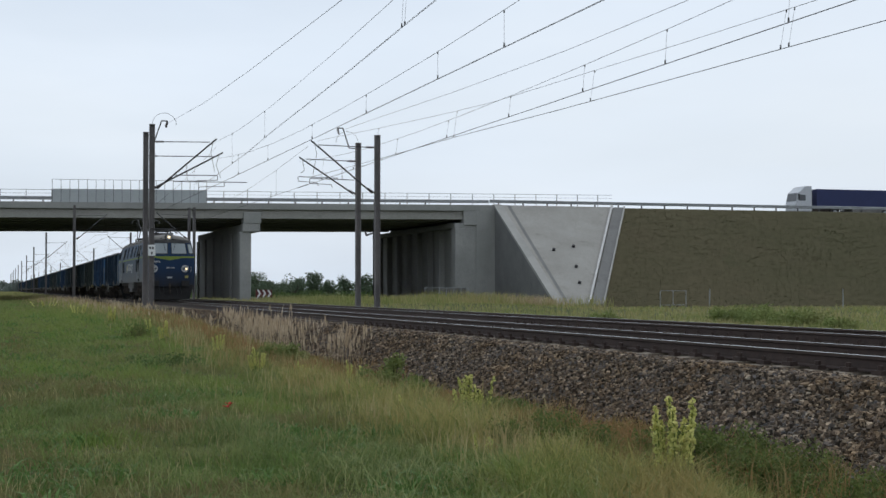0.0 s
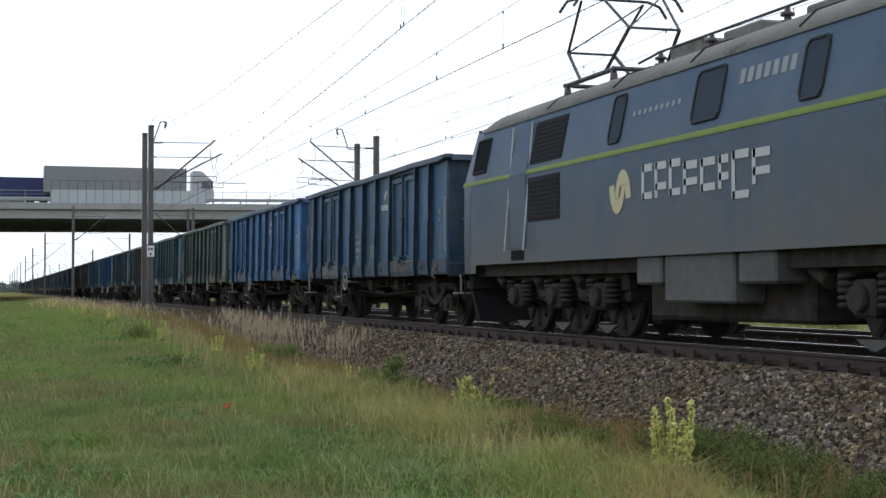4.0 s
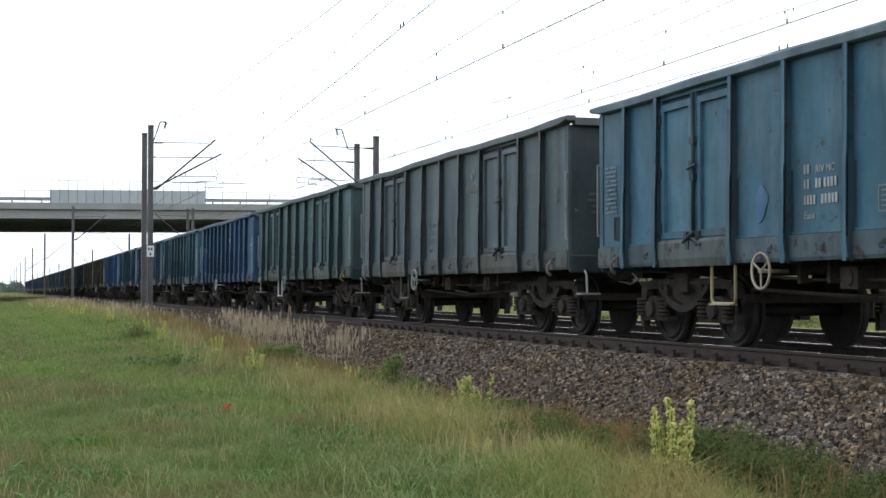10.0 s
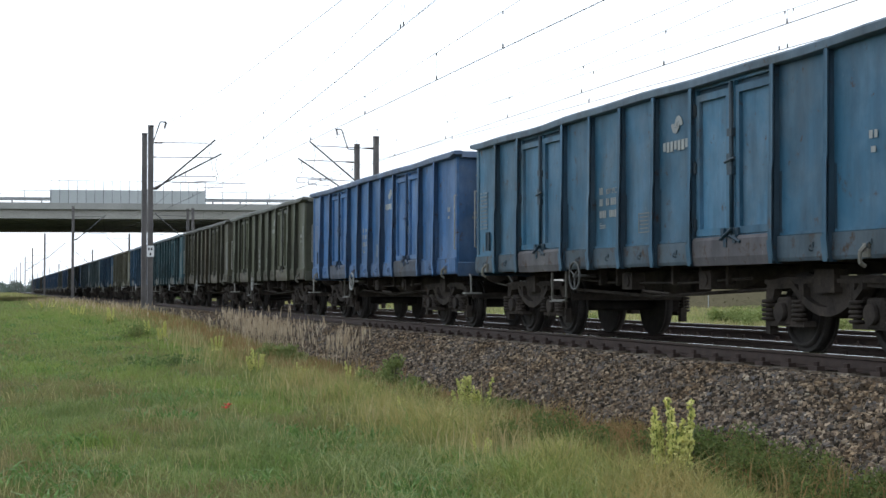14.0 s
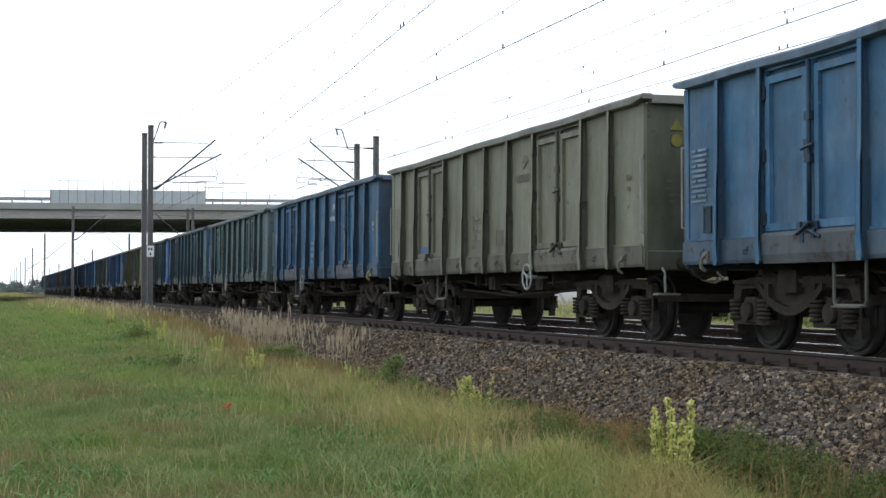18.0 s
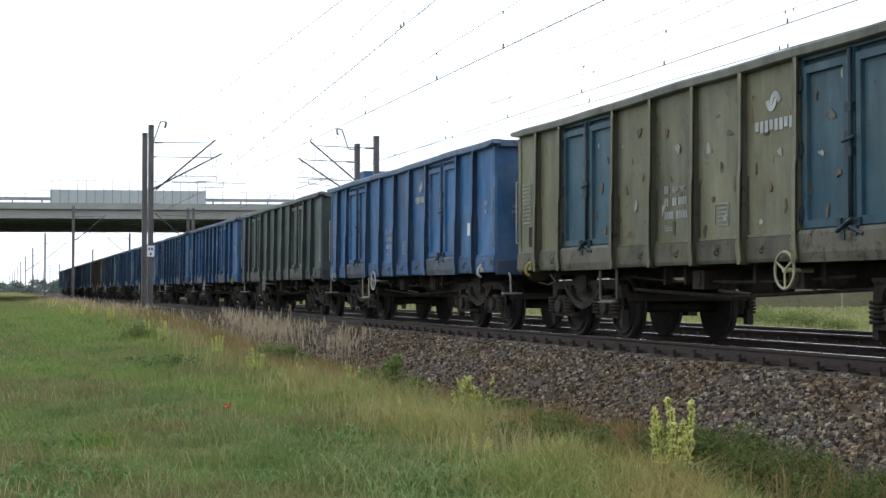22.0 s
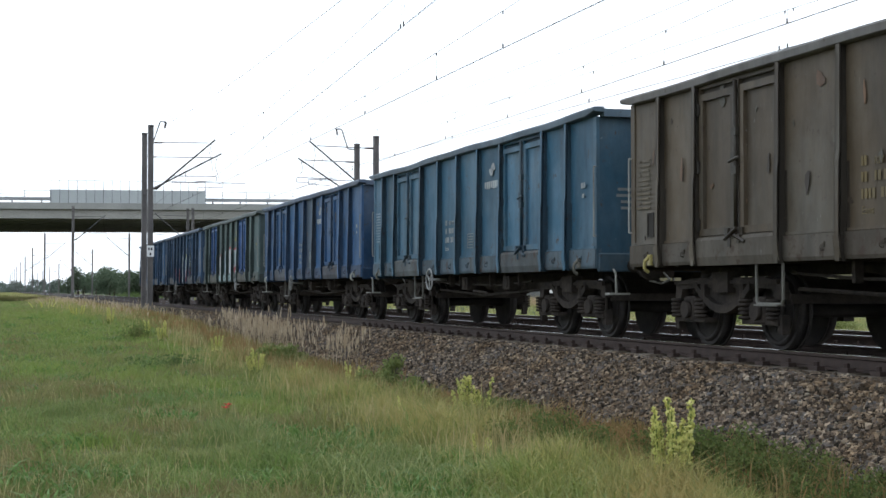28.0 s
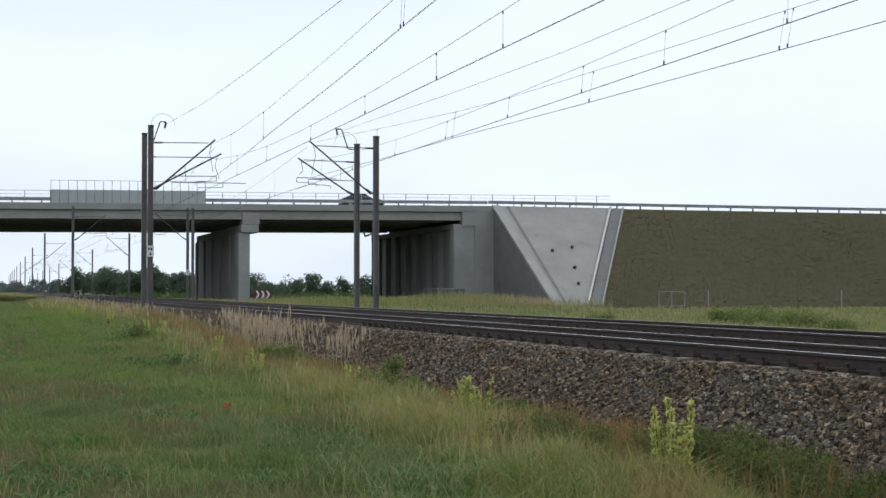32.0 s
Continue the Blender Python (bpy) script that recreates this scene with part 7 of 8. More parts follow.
def build_grass():
    rng = np.random.default_rng(11)
    n = 270000
    y = 8.6 * (170 / 8.6) ** (rng.random(n) ** 1.15)
    x = rng.uniform(-1.6, 6.6, n)
    clump = field_noise(x, y, 1.4)
    patch = field_noise(x, y, 0.45, 7.0)
    t = np.clip((x + 0.5 * clump + 0.5 * patch - 4.0 - 0.03 * np.clip(y - 20, -8, 25)) / 0.9, 0, 1)
    t = np.maximum(t, np.clip((y - 52) / 30, 0, 0.75) * np.clip((x - 2.2) / 1.5, 0, 1))
    far = np.clip((y - 20) / 60, 0, 1)
    # dense leafy weeds take over at the near foot of the ballast
    t_near = np.clip((15.5 - y) / 2.5, 0, 1) * np.clip((x - 4.9) / 0.5, 0, 1)
    h = (rng.uniform(0.06, 0.22, n) * (1 + 1.1 * clump)) * (1 - t) + rng.uniform(0.2, 0.5, n) * (1 + 0.5 * clump) * t
    h *= (1 - 0.45 * far * (1 - t)) * (1 - 0.55 * t_near) * (1 - 0.35 * np.clip((x - 5.6) / 0.6, 0, 1))
    h = np.maximum(h, 0.04)
    w = rng.uniform(0.006, 0.014, n) * (1 + 2.0 * far)
    low = rng.random(n) > t * 0.9
    keep = rng.random(n) > 0.75 * t_near
    g = low & keep
    # the meadow is patchy: worn dry spots, lush hollows and fresh light green stretches
    rough = 0.55 * field_noise(x, y, 2.3, 31.0) + 0.45 * field_noise(x, y, 4.6, 33.0)
    spots = {"dry": ((0.1, 13.0, 1.0, 3.4), (0.1, 23.0, 0.6, 5.0), (1.65, 24.3, 0.6, 3.0), (1.5, 11.0, 0.8, 1.4), (1.5, 17.0, 0.7, 1.6), (0.5, 40.0, 0.5, 4.0)),
             "cool": ((2.8, 15.5, 0.8, 2.2), (3.2, 12.4, 0.8, 1.2), (3.3, 32.5, 0.5, 1.4), (1.0, 19.5, 0.5, 1.6), (2.2, 21.5, 0.5, 1.4)),
             "fresh": ((3.55, 20.2, 0.55, 1.8), (2.2, 57.0, 2.6, 22.0), (4.1, 42.0, 0.7, 10.0), (2.4, 27.5, 0.9, 2.5), (0.9, 31.0, 0.8, 4.0), (3.9, 10.2, 0.9, 1.2), (3.4, 25.0, 0.6, 2.0), (1.0, 15.8, 0.5, 0.9))}
    pull = {k: np.max([np.exp(-((x - cx) / rx) ** 2 - ((y - cy) / ry) ** 2) for cx, cy, rx, ry in v], axis=0) + o * rough + rng.uniform(-0.4, 0.4, n) for (k, v), o in zip(spots.items(), (1.0, -0.9, 0.6))}
    names = list(pull)
    best = np.argmax([pull[k] for k in names], axis=0)
    strong = np.max([pull[k] for k in names], axis=0) > 0.5
    h = np.where(strong & (best == 0), h * 0.85, np.where(strong & (best == 1), h * 1.15, h))
    q = g & ~strong
    blades("meadow_grass", "short green meadow grass with dry patches", LAWN, x[q], y[q], heights(x[q], y[q]), h[q], w[q], rng.uniform(0.3, 1.3, q.sum()), 1)
    for k, (name, label, material) in enumerate((("dry_grass", "worn dry brownish patches of the meadow", DRY), ("lush_grass", "lush darker green hollows of the meadow", COOL), ("fresh_grass", "fresh light green stretches of the meadow", FRESH))):
        q = g & strong & (best == k)
        blades(name, label, material, x[q], y[q], heights(x[q], y[q]), h[q], w[q], rng.uniform(0.3, 1.3, q.sum()), 51 + k)
    edge = np.where(y > 26, 4.95, 5.5)
    g = ~low & keep & (x + 0.4 * patch < edge)
    blades("tall_grass", "tall mixed green and yellowing grass along the ballast", TALL, x[g], y[g], heights(x[g], y[g]), h[g], w[g], rng.uniform(0.15, 1.0, g.sum()), 2)
    g = ~low & keep & (x + 0.4 * patch >= edge)
    blades("verge_grass", "brown and green grass at the ballast foot", VERGE, x[g], y[g], heights(x[g], y[g]), h[g] * 0.85, w[g], rng.uniform(0.15, 0.9, g.sum()), 15)
    # rank stems between the leafy weeds
    n = 2600
    y, x = rng.uniform(9.0, 16.5, n), rng.uniform(4.9, 6.5, n)
    keep = field_noise(x, y, 1.3, 21.0) > -0.1
    x, y = x[keep], y[keep]
    n = len(x)
    blades("rank_stems", "rank brown and green stems among leafy weeds", VERGE, x, y, heights(x, y), rng.uniform(0.25, 0.52, n), rng.uniform(0.006, 0.012, n), rng.uniform(0.1, 0.9, n), 22)
    # thin dry stalks and clumps of broad leaves through the lawn
    n = 2600
    y = 9.0 * (25 / 9.0) ** rng.random(n)
    x = rng.uniform(-1.2, 4.6, n)
    keep = field_noise(x, y, 0.6, 4.0) > -0.1
    x, y = x[keep], y[keep]
    n = len(x)
    blades("dry_stalks", "thin dry stalks in the meadow", GOLD, x, y, heights(x, y), rng.uniform(0.14, 0.32, n), 0.003 + 0.00018 * y, rng.uniform(0.1, 0.7, n), 18)
    n = 26000
    y = 9.0 * (60 / 9.0) ** rng.random(n)
    x = rng.uniform(-1.2, 4.8, n)
    keep = field_noise(x, y, 1.1, 12.0) > 0.22
    x, y = x[keep], y[keep]
    n = len(x)
    blades("meadow_weeds", "clumps of broad-leaved weeds in the meadow", BROAD, x, y, heights(x, y), rng.uniform(0.1, 0.24, n), rng.uniform(0.018, 0.035, n), rng.uniform(0.5, 1.5, n), 19)
    # golden stalks among the tall grass
    n = 5600
    y = 11.5 * (150 / 11.5) ** rng.random(n)
    x = rng.normal(0, 1, n) * (0.45 + 0.006 * y) + 4.95 - 0.012 * np.clip(y - 50, 0, 80) + 0.018 * np.clip(y - 22, 0, 30)
    keep = (field_noise(x, y, 0.8, 3.0) > -0.12) & ~((y < 14.5) & (x > 4.9))
    x, y = x[keep], y[keep]
    n = len(x)
    blades("golden_grass", "ripe golden grass stalks on the verge", GOLD, x, y, heights(x, y), rng.uniform(0.3, 0.56, n), rng.uniform(0.005, 0.009, n) * (1 + 0.02 * y), rng.uniform(0.05, 0.45, n), 13)
    # long arching blades in the foreground
    x = np.concatenate([rng.uniform(2.6, 4.9, 620), rng.uniform(0.9, 2.0, 60)])
    y = np.concatenate([rng.uniform(9.0, 12.8, 620), rng.uniform(9.5, 12.0, 60)])
    n = len(x)
    blades("arching_grass", "long arching pale green grass blades", LONG, x, y, heights(x, y), rng.uniform(0.25, 0.46, n), rng.uniform(0.005, 0.009, n), rng.uniform(0.5, 1.5, n), 12)
    # pale seed-head stands at the ballast edge
    xs, ys, hs = [], [], []
    for cx, cy, k, top, sx, sy in ((6.6, 38, 260, 0.86, 0.3, 3.0), (7.0, 30, 46, 0.66, 0.14, 0.9), (6.4, 48, 14, 0.5, 0.3, 4.0), (5.0, 66, 90, 0.5, 0.8, 6.0), (4.6, 95, 200, 0.6, 1.2, 18.0)):
        xs += rng.normal(cx, sx, k).tolist()
        ys += rng.normal(cy, sy, k).tolist()
        hs += (top * rng.uniform(0.6, 1.1, k)).tolist()
    x, y, h = np.array(xs), np.array(ys), np.array(hs)
    x = np.minimum(x, 7.3)
    z = np.maximum(heights(x, y), -0.2 - np.maximum(7.85 - x, 0) * 0.68)
    blades("seed_grass", "pale dry seed-head grass", STRAW, x, y, z, h, np.full(len(x), 0.008), rng.uniform(0.05, 0.5, len(x)), 3)
    k = np.repeat(np.arange(len(x)), 6)
    f = rng.uniform(0.7, 0.95, len(k))
    blades("seed_heads", "slender pale seed heads", STRAW, x[k] + rng.normal(0, 0.012, len(k)), y[k] + rng.normal(0, 0.012, len(k)), z[k] + h[k] * f * 0.92, np.full(len(k), 0.16), np.full(len(k), 0.016), rng.uniform(0.05, 0.35, len(k)), 4)
    # sparse growth on the ballast foot
    n = 2600
    y = rng.uniform(13, 60, n)
    x = 6.85 - np.abs(rng.normal(0, 0.3, n)) + 0.3 * field_noise(np.full(n, 1.0), y, 0.5, 5.0)
    z = np.maximum(heights(x, y), -0.2 - np.maximum(7.85 - x, 0) * 0.68)
    blades("foot_growth", "sparse reddish-brown growth on the ballast foot", VERGE, x, y, z, rng.uniform(0.08, 0.3, n), np.full(n, 0.009), rng.uniform(0.1, 0.8, n), 5)
    # rank grass far down the line
    n = 14000
    y = 150 * (520 / 150) ** rng.random(n)
    x = rng.uniform(-9, 6.4, n)
    blades("far_grass", "tall yellow-green grass far down the line", FIELD, x, y, heights(x, y), rng.uniform(0.25, 0.6, n), 0.02 + 0.00025 * y, rng.uniform(0.1, 0.6, n), 17)
    # field beyond the tracks
    n = 60000
    y = 16 * (134 / 16) ** rng.random(n)
    x = 16.9 + (rng.random(n) ** 1.5) * (6 + y * 0.62)
    keep = ~((y > 120) & (x > 48))
    x, y = x[keep], y[keep]
    n = len(x)
    edge = np.exp(-(x - 17) / 6)
    blades("field_grass", "light green and straw field grass beyond the tracks", FIELD, x, y, heights(x, y), (rng.uniform(0.15, 0.4, n) + 0.45 * edge * rng.random(n)) * (1 + 0.4 * field_noise(x, y, 0.3)), 0.012 + 0.0005 * y, rng.uniform(0.1, 0.6, n), 6)
    # rough turf on the embankment
    n = 52000
    y = rng.uniform(124.2, 140.8, n)
    x = 50 + rng.random(n) * 62
    lim = 53.4 + (y - 124.4) * (9.7 / 16.6)
    keep = x > lim + 0.1
    x, y = x[keep], y[keep]
    n = len(x)
    z = -1.0 + (y - 124) * (10.27 / 17.0) - 0.05
    blades("embankment_turf", "short rough brown-green turf on the embankment", EMB, x, y, z, rng.uniform(0.05, 0.13, n), np.full(n, 0.11), rng.uniform(0.9, 2.0, n), 7)
    n = 700
    x, y = rng.normal(45.4, 1.5, n), rng.normal(120.5, 0.9, n)
    blades("dry_stand", "stand of pale dry grass below the wing wall", STRAW, x, y, heights(x, y), rng.uniform(0.5, 1.15, n), np.full(n, 0.035), rng.uniform(0.05, 0.4, n), 23)
    # tall dry grass by the abutment foot
    n = 5000
    x, y = rng.uniform(24, 52, n), rng.uniform(118, 139, n)
    keep = (x < 48.4) | (y < 123)
    x, y = x[keep], y[keep]
    n = len(x)
    blades("rank_grass", "rank straw-coloured grass below the bridge", FIELD, x, y, heights(x, y), rng.uniform(0.3, 0.9, n) * (1 + 0.5 * (x > 38)), np.full(n, 0.06), rng.uniform(0.1, 0.5, n), 8)


EMB = leafy("embankment_blades", (0.082, 0.084, 0.042), (0.115, 0.106, 0.056), (0.074, 0.084, 0.038), 0.75, 0.07, 0.3, (0.112, 0.094, 0.056), (0.135, 0.1, 0.066))
build_grass()


def leaf_cloud(centres, radii, count, size, seed, flat=0.6, stretch=(1, 1, 1)):
    """Small folded leaves scattered through several round clumps."""
    rng = np.random.default_rng(seed)
    c = rng.integers(0, len(centres), count)
    d = rng.normal(0, 1, (count, 3))
    d /= np.linalg.norm(d, axis=1)[:, None]
    r = np.array(radii)[c] * rng.random(count) ** 0.45
    p = np.array(centres)[c] + d * r[:, None] * np.array(stretch)
    u = rng.normal(0, 1, (count, 3))
    u /= np.linalg.norm(u, axis=1)[:, None]
    v = np.cross(u, rng.normal(0, 1, (count, 3)))
    v /= np.linalg.norm(v, axis=1)[:, None]
    s = size * rng.uniform(0.6, 1.3, count)[:, None]
    pts = np.stack([p - u * s, p + v * s * flat, p + u * s, p - v * s * flat], 1).reshape(-1, 3)
    k = (np.arange(count) * 4)[:, None]
    return pts.tolist(), (k + np.array([[0, 1, 2, 3]])).tolist()


def flowering_weed(x, y, h, stems, seed, spread, label):
    rng = random.Random(seed)
    z = ground_z(x, y) - 0.03
    w = thing("flowering_weed", label, "wild plant", (x, y, z), group="yellow weeds along the verge")
    for k in range(stems):
        a, hh = rng.uniform(0, 6.28), h * (1.0 if k == 0 else rng.uniform(0.6, 1.0))
        tip = Vector((math.cos(a) * spread * rng.uniform(0.3, 1), math.sin(a) * spread * rng.uniform(0.3, 1), hh))
        midp = Vector((tip.x * 0.72, tip.y * 0.72, hh * rng.uniform(0.3, 0.42)))
        st = part("stem", tube(bmesh.new(), [(tip.x * 0.2, tip.y * 0.2, 0), midp, tip], 0.006 * (h / 0.8) + 0.002, 5), WEED_G, w)
        cs = [midp.lerp(tip, i / 15) + Vector((rng.uniform(-0.012, 0.012), rng.uniform(-0.012, 0.012), 0)) for i in range(16)]
        v, f = leaf_cloud(cs, [(0.008 + 0.026 * rng.random() * (1 - 0.4 * i / 15)) * 1.35 * h / 0.8 for i in range(16)], 190, 0.017 * max(h, 0.55) / 0.8 + 0.0002 * y, seed * 31 + k)
        part("flower_spike", raw("flower_spike", v, f, WEED_Y), None, st, "pale yellow flower spike")
        cs = [Vector((tip.x * 0.2, tip.y * 0.2, 0)).lerp(midp, i / 6) for i in range(1, 7)]
        v, f = leaf_cloud(cs, [0.05 * h / 0.8] * 6, 30, 0.032 * max(h, 0.45) / 0.8, seed * 57 + k, 0.3)
        part("leaves", raw("leaves", v, f, WEED_G), None, st)
    return w


for i, (x, y, h, n, sp) in enumerate(((5.12, 10.5, 0.79, 15, 0.24), (5.65, 17.2, 0.62, 12, 0.27), (4.71, 27.3, 0.56, 8, 0.22), (4.31, 40.0, 0.62, 8, 0.26), (4.48, 44.8, 0.46, 5, 0.22), (4.96, 34.0, 0.5, 6, 0.22), (5.51, 23.1, 0.52, 6, 0.14), (4.95, 17.9, 0.36, 4, 0.12), (4.45, 13.3, 0.3, 4, 0.1), (4.95, 10.7, 0.27, 3, 0.06), (3.8, 51.8, 0.6, 7, 0.4), (3.2, 62.0, 0.6, 7, 0.6), (2.6, 84.0, 0.6, 7, 0.9), (5.3, 26.0, 0.34, 5, 0.2))):
    flowering_weed(x, y, h, n, i + 3, sp, "tall yellow-green flowering weed in the grass" if i < 2 else "small yellow flowering weed in the grass")


def shrub(x, y, h, r, count, seed, label, material, size=0.03):
    rng = random.Random(seed)
    z = ground_z(x, y) - 0.03
    s = thing("low_shrub", label, "shrub", (x, y, z), group="leafy weeds on the verge")
    cs, rs, bm = [], [], bmesh.new()
    for k in range(14):
        a, d = rng.uniform(0, 6.28), r * rng.random() ** 0.6
        p = Vector((math.cos(a) * d, math.sin(a) * d, h * rng.uniform(0.25, 0.9) * (1 - 0.5 * d / r)))
        rod(bm, (p.x * 0.3, p.y * 0.3, 0), p, 0.008, 5, 0.004)
        cs.append(tuple(p))
        rs.append(r * 0.32)
    part("twig_frame", bm, BARK, s)
    v, f = leaf_cloud(cs, rs, count, size, seed)
    part("foliage", raw("foliage", v, f, material), None, s)


for i, (x, y, h, r, c, m) in enumerate(((5.75, 11.3, 0.5, 0.55, 4600, SHRUB_G), (6.3, 11.6, 0.5, 0.5, 4200, SHRUB_G), (5.6, 10.3, 0.46, 0.55, 4400, SHRUB_G), (6.2, 10.4, 0.44, 0.5, 4000, SHRUB_G), (5.45, 12.6, 0.44, 0.5, 3400, SHRUB_G), (6.05, 12.9, 0.46, 0.45, 3200, SHRUB_G), (6.35, 9.4, 0.4, 0.5, 3600, SHRUB_G), (5.2, 14.0, 0.4, 0.5, 2800, SHRUB_G), (5.75, 14.6, 0.42, 0.5, 2800, SHRUB_G), (5.85, 9.3, 0.36, 0.5, 3200, SHRUB_G), (6.25, 13.9, 0.34, 0.4, 2000, VERGE),
                                        (5.48, 29.3, 0.68, 0.5, 2600, BRIGHT_G), (5.95, 22.4, 0.74, 0.45, 1700, BRIGHT_G), (3.9, 43.0, 0.42, 0.6, 900, SHRUB_G), (3.3, 30.5, 0.2, 0.7, 1000, HEDGE_G), (6.3, 17.6, 0.34, 0.4, 1200, SHRUB_G), (5.6, 20.2, 0.4, 0.5, 1200, BRIGHT_G))):
    shrub(x, y, h, r, c, 40 + i, "low dark green leafy weeds" if m is SHRUB_G else "bushy light green weeds on the ballast foot", m, 0.016 if y < 15 else 0.03)


for i, (x, y, h, r) in enumerate(((33.9, 63.5, 0.9, 1.2), (35.4, 64.5, 0.7, 1.2), (33.8, 60.0, 0.95, 1.3), (33.4, 56.5, 0.8, 1.2), (36.0, 60.5, 0.7, 1.4), (31.5, 50.0, 0.5, 1.0), (28.5, 66.0, 0.5, 1.0), (40.0, 72.0, 0.7, 1.6))):
    shrub(x, y, h, r, 1500, 80 + i, "bushy light green weeds in the field", BRIGHT_G, 0.06)


def poppy(x, y, h, seed):
    z = ground_z(x, y) - 0.02
    p = thing("poppy", "small red poppy in the grass", "flower", (x, y, z), group="poppies")
    part("stem", rod(bmesh.new(), (0, 0, 0), (0.01, 0.01, h), 0.004, 5), WEED_G, p)
    bm = bmesh.new()
    for k in range(5):
        a = k * 2 * math.pi / 5
        q = [(0.01, 0.01, h), (0.05 * math.cos(a - 0.5), 0.05 * math.sin(a - 0.5), h + 0.02), (0.06 * math.cos(a), 0.06 * math.sin(a), h + 0.035), (0.05 * math.cos(a + 0.5), 0.05 * math.sin(a + 0.5), h + 0.02)]
        bm.faces.new([bm.verts.new(v) for v in q])
    part("petals", bm, POPPY, p)


for i, (x, y) in enumerate(((2.88, 18.9), (2.79, 18.5), (5.24, 26.6))):
    poppy(x, y, 0.17, i)


def tree(x, y, h, r, seed, material=None, label="rounded dark green broadleaf tree on the plain"):
    rng = random.Random(seed)
    z = ground_z(x, y) - 0.1
    t = thing("tree", label, "tree", (x, y, z), group="far trees")
    bm = bmesh.new()
    rod(bm, (0, 0, 0), (0.1, 0, h * 0.35), 0.035 * h, 8, 0.025 * h)
    cs, rs = [], []
    for k in range(12):
        a, d = rng.uniform(0, 6.28), r * rng.uniform(0.2, 0.75)
        p = Vector((math.cos(a) * d, math.sin(a) * d, h * rng.uniform(0.18, 0.82)))
        rod(bm, (0.05, 0, h * rng.uniform(0.2, 0.35)), p, 0.014 * h, 6, 0.006 * h)
        cs.append(tuple(p))
        rs.append(r * rng.uniform(0.36, 0.58))
    part("trunk", bm, BARK, t, "dark trunk with limbs")
    v, f = leaf_cloud(cs, rs, 1500, 0.04 * h, seed)
    part("crown", raw("crown", v, f, material or TREE_G), None, t, "dense uneven crown")


rng_t = random.Random(5)
# groups seen under and beside the bridge
for x, y, h, r in ((48.5, 290, 5.6, 2.6), (50.2, 300, 4.2, 2.0), (66, 330, 4.6, 2.0), (70, 334, 6.2, 2.4), (73.5, 332, 4.0, 2.2), (77, 330, 5.0, 2.3), (81, 328, 5.4, 2.6), (84, 330, 4.2, 2.4), (62.5, 340, 3.2, 1.6)):
    tree(x, y, h, r, round(x * 7))
for k in range(30):
    x = 14.5 + k * 1.05 + rng_t.uniform(-0.4, 0.4)
    tree(x + 4.5, 255 + rng_t.uniform(-12, 14), rng_t.uniform(2.7, 4.6) * (1.3 if k < 14 else 0.95), rng_t.uniform(1.6, 2.6), 200 + k)
for k in range(20):
    tree(20.5 + k * 1.8 + rng_t.uniform(-0.6, 0.6), 420 + rng_t.uniform(-25, 25), rng_t.uniform(4.6, 8.4), rng_t.uniform(2.6, 4.2), 300 + k)


def build_far_green():
    rng = np.random.default_rng(21)
    # scrub belt along the field road behind the bridge
    cs = [(float(x), float(215 + rng.uniform(-14, 20)), float(-0.6 + rng.uniform(0.1, 0.7))) for x in np.linspace(18, 90, 110)]
    v, f = leaf_cloud(cs, [1.3] * len(cs), 9000, 0.16, 5, 0.6, (1, 1, 0.55))
    tagged(new("scrub_belt", raw("scrub_belt", v, f, HEDGE_G)), "low green scrub behind the bridge", "scrub", kind="stuff")
    cs = [(float(x), 1150.0 + float(rng.uniform(-40, 40)), float(rng.uniform(0, 5))) for x in np.linspace(62, 560, 220)]
    v, f = leaf_cloud(cs, [6.0] * len(cs), 9000, 1.2, 6, 0.6, (1, 1, 0.6))
    cs2 = [(float(x), 700.0 + float(rng.uniform(-30, 30)), float(rng.uniform(-0.5, 4.5))) for x in np.linspace(1, 42, 46)]
    v2, f2 = leaf_cloud(cs2, [2.6] * len(cs2), 5200, 0.55, 8, 0.6, (1, 1, 0.7))
    tagged(new("distant_grove", raw("distant_grove", v2, f2, HAZE_G)), "distant grove along the line, haze put into its pale green", "woods", kind="stuff")
    tagged(new("distant_woods", raw("distant_woods", v, f, TREE_G)), "distant dark line of woods on the horizon", "woods", kind="stuff")


build_far_green()


# ---------- small things beyond the tracks ----------
def chevron_sign():
    s = thing("chevron_sign", "low dark red and white chevron sign near the pier", "road sign", (23.7, 139.2, -0.55))
    part("panel", box(bmesh.new(), 0, 1.6, 0, 0.04, 0.5, 1.25), CHEV, s)
    for k in range(3):
        o = 0.12 + k * 0.5
        part("chevron", prism(bmesh.new(), [(o, 0.53), (o + 0.18, 0.53), (o + 0.4, 0.87), (o + 0.18, 1.22), (o, 1.22), (o + 0.22, 0.87)], "y", -0.006, -0.001), WHITE, s, "white arrow")
    for x in (0.2, 1.4):
        part("post", rod(bmesh.new(), (x, 0.05, 0), (x, 0.05, 1.2), 0.03, 8), STEEL, s)


CHEV = plain("dark_red_sheet", (0.1, 0.02, 0.018), 0.5)
chevron_sign()


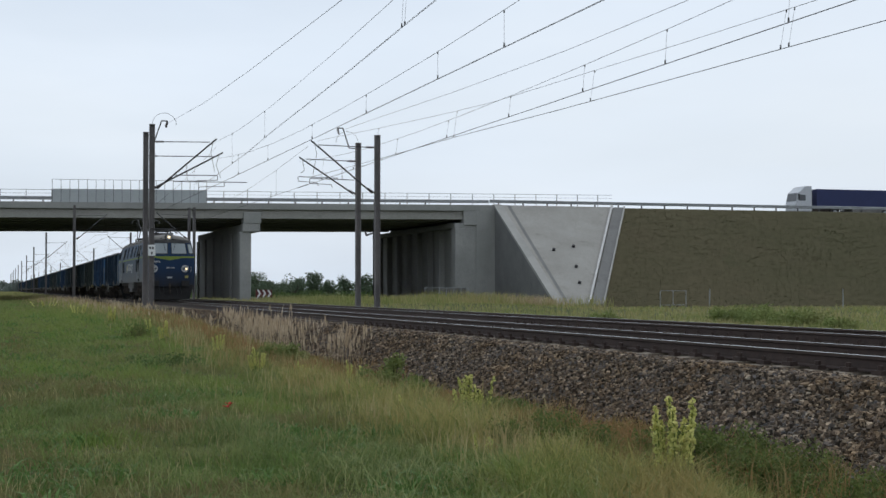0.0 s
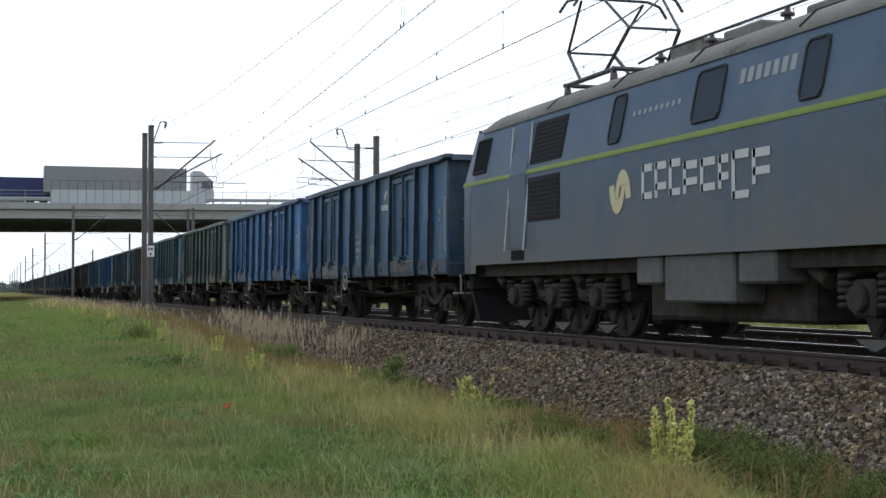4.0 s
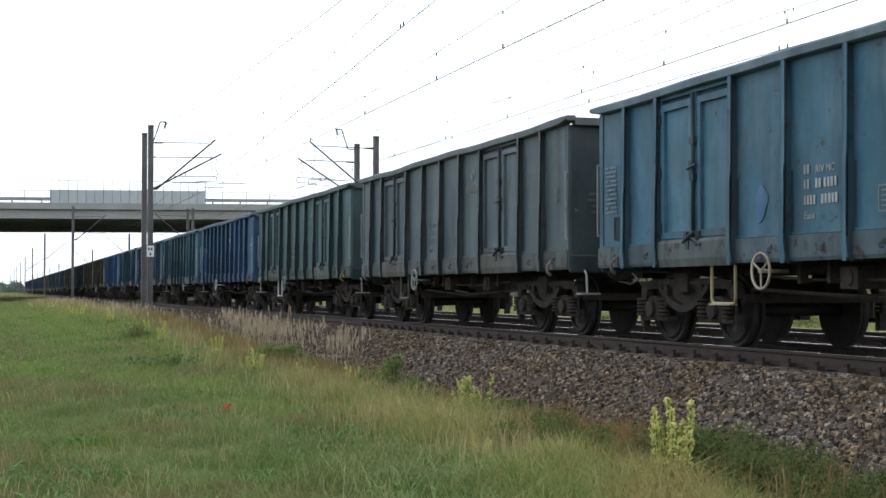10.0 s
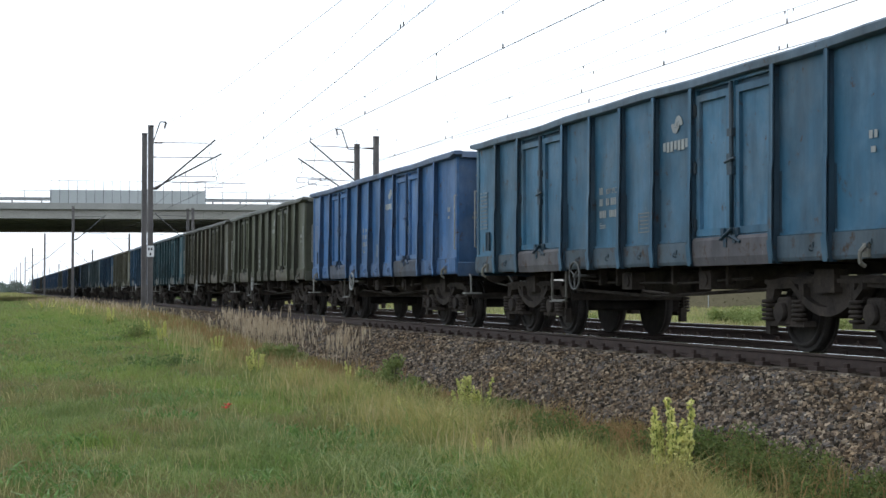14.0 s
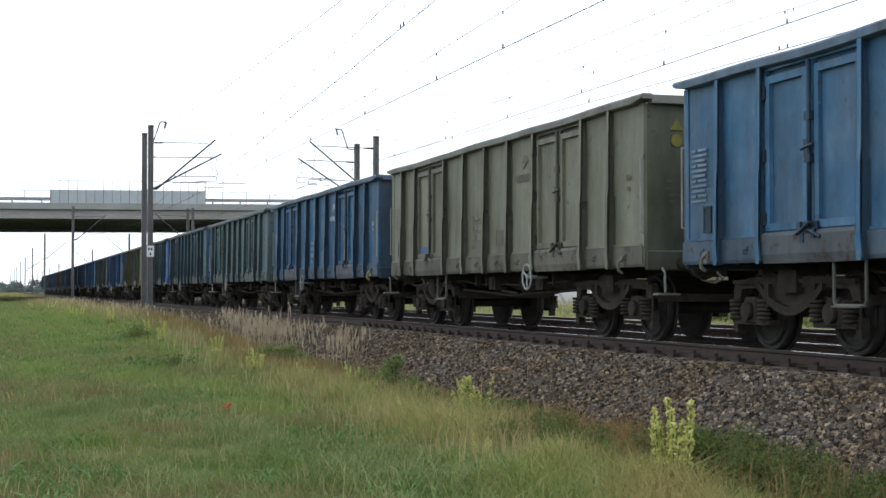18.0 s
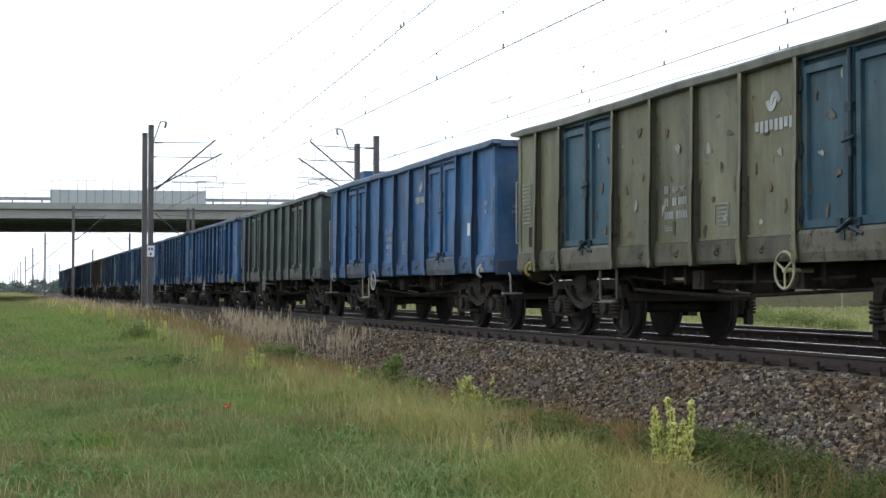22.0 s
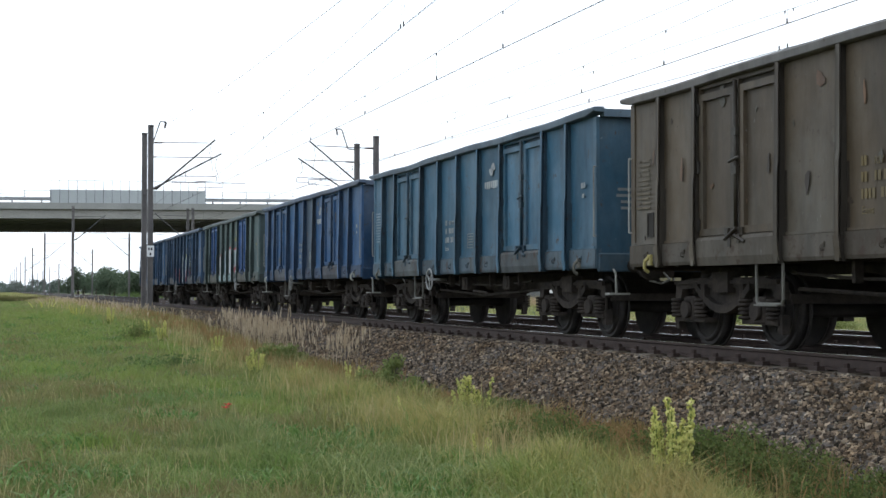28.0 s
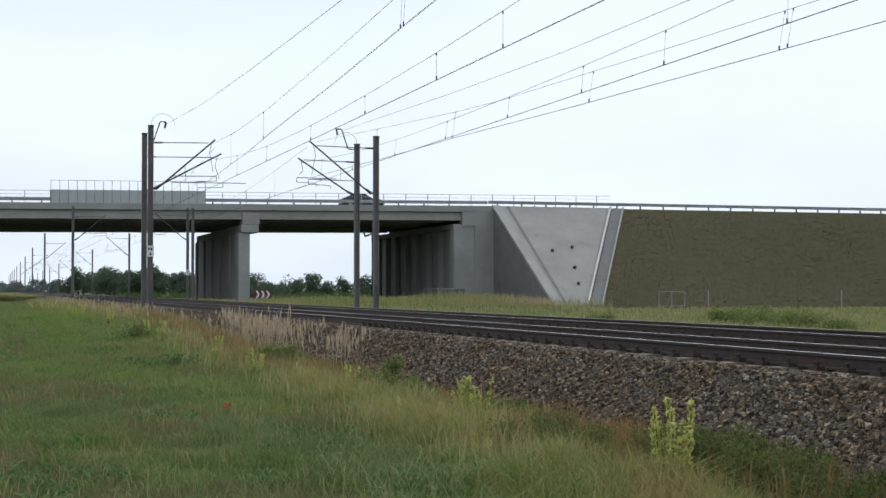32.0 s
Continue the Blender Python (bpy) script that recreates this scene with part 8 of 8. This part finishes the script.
def panel_fence(x, y, n, step, h, label, filled):
    z = ground_z(x, y)
    f = thing("fence", label, "fence", (x, y, z), group="fences by the embankment")
    for k in range(n + 1):
        part("post", rod(bmesh.new(), (k * step, 0, -0.1), (k * step, 0, h), 0.035, 6), STEEL, f)
    for zz in (0.25, h - 0.05):
        part("rail", rod(bmesh.new(), (0, 0, zz), (n * step, 0, zz), 0.025, 6), STEEL, f)
    if filled:
        part("mesh_panel", box(bmesh.new(), n * step * 0.35, n * step * 0.95, -0.01, 0.01, 0.25, h - 0.05), LOCO_ROOF, f, "grey mesh panel")


panel_fence(40.3, 138.2, 6, 0.75, 1.4, "low grey steel fence with a mesh panel by the abutment", True)
panel_fence(58.0, 122.0, 2, 1.3, 1.6, "thin wire gate at the foot of the embankment", False)
for k, (x, y) in enumerate(((62.5, 121), (75.5, 119.5), (90, 119))):
    p = thing("marker_post", "thin pale marker post in the field", "post", (x, y, ground_z(x, y)), group="field posts")
    part("pole", rod(bmesh.new(), (0, 0, -0.1), (0, 0, 1.7), 0.05, 6), STEEL, p)
lamp = thing("pier_lamp", "small dark floodlight bracket beneath the deck", "lamp", (35.1, 141.6, 6.4))
part("bracket", tube(bmesh.new(), [(0.9, 0, 1.0), (0.9, 0, 0.0), (0.1, 0, -0.3), (0, 0, 0.2)], 0.09, 8), DARKSTEEL, lamp)
part("pipe", rod(bmesh.new(), (0.9, 0, 0.1), (0.9, 0, -7.0), 0.12, 8), DARKSTEEL, lamp, "dark downpipe")


# ---------- movement ----------
def train_run(t):
    return 19.86 * t - 0.0079 * t * t


def motions():
    times = [0, 4, 8, 12, 16, 20, 24, 28, 32]
    for k, w in enumerate(TRAIN):
        y0 = 112.3 + PITCH_W * k
        walk(w, [(t, pose(TX, y0 - train_run(t), 0)) for t in times])
    walk(LOCO, [(t, pose(TX, 95.66 - train_run(t), 0)) for t in times])
    # wheels roll with the distance run; all wheelsets of one size turn alike
    for sets, r in ((WHEELSETS, 0.46), (LOCO_SETS, 0.62)):
        walk(sets[0], [(n / 30, pose(0, 0, 0, math.degrees(train_run(n / 30) / r) % 360, 0, 0)) for n in range(961)])
        lead = sets[0].animation_data
        for ws in sets[1:]:
            ws.rotation_mode = "QUATERNION"
            ad = ws.animation_data_create()
            ad.action = lead.action
            ad.action_slot = lead.action_slot
    def on(x, y):
        return pose(x, y, DECK - 0.02 + grade(x) if x < 48.8 else 9.3)
    walk(LORRY_BLUE, [(0, on(89.1, 152)), (1, on(60.6, 152)), (2, on(35.0, 152)), (3, on(12.0, 152)), (3.5, on(1.4, 152)), (6, on(-48, 152)), (32, on(-560, 152))])
    walk(LORRY_GREY, [(0, on(-64, 147)), (3.3, on(6.1, 147)), (3.5, on(10.3, 147)), (5.5, on(52, 147)), (8, on(105, 147)), (32, on(610, 147))])
    walk(LORRY_RED, [(0, on(-430, 147)), (20, on(6.1, 147)), (20.5, on(17.0, 147)), (21, on(28.6, 147)), (22, on(52.5, 147)), (25, on(124, 147)), (32, on(292, 147))])
    walk(CAR_A, [(0, on(-700, 147)), (18, on(-42, 147)), (19, on(5.2, 147)), (20, on(50, 147)), (32, on(500, 147))])
    walk(CAR_B, [(0, on(900, 152)), (22, on(75, 152)), (23, on(25.8, 152)), (23.5, on(1.4, 152)), (25, on(-70, 152)), (32, on(-380, 152))])
    walk(CAR_C, [(0, on(-1100, 147)), (31, on(-12, 147)), (31.8, on(28.3, 147)), (32, on(38.4, 147))])


motions()
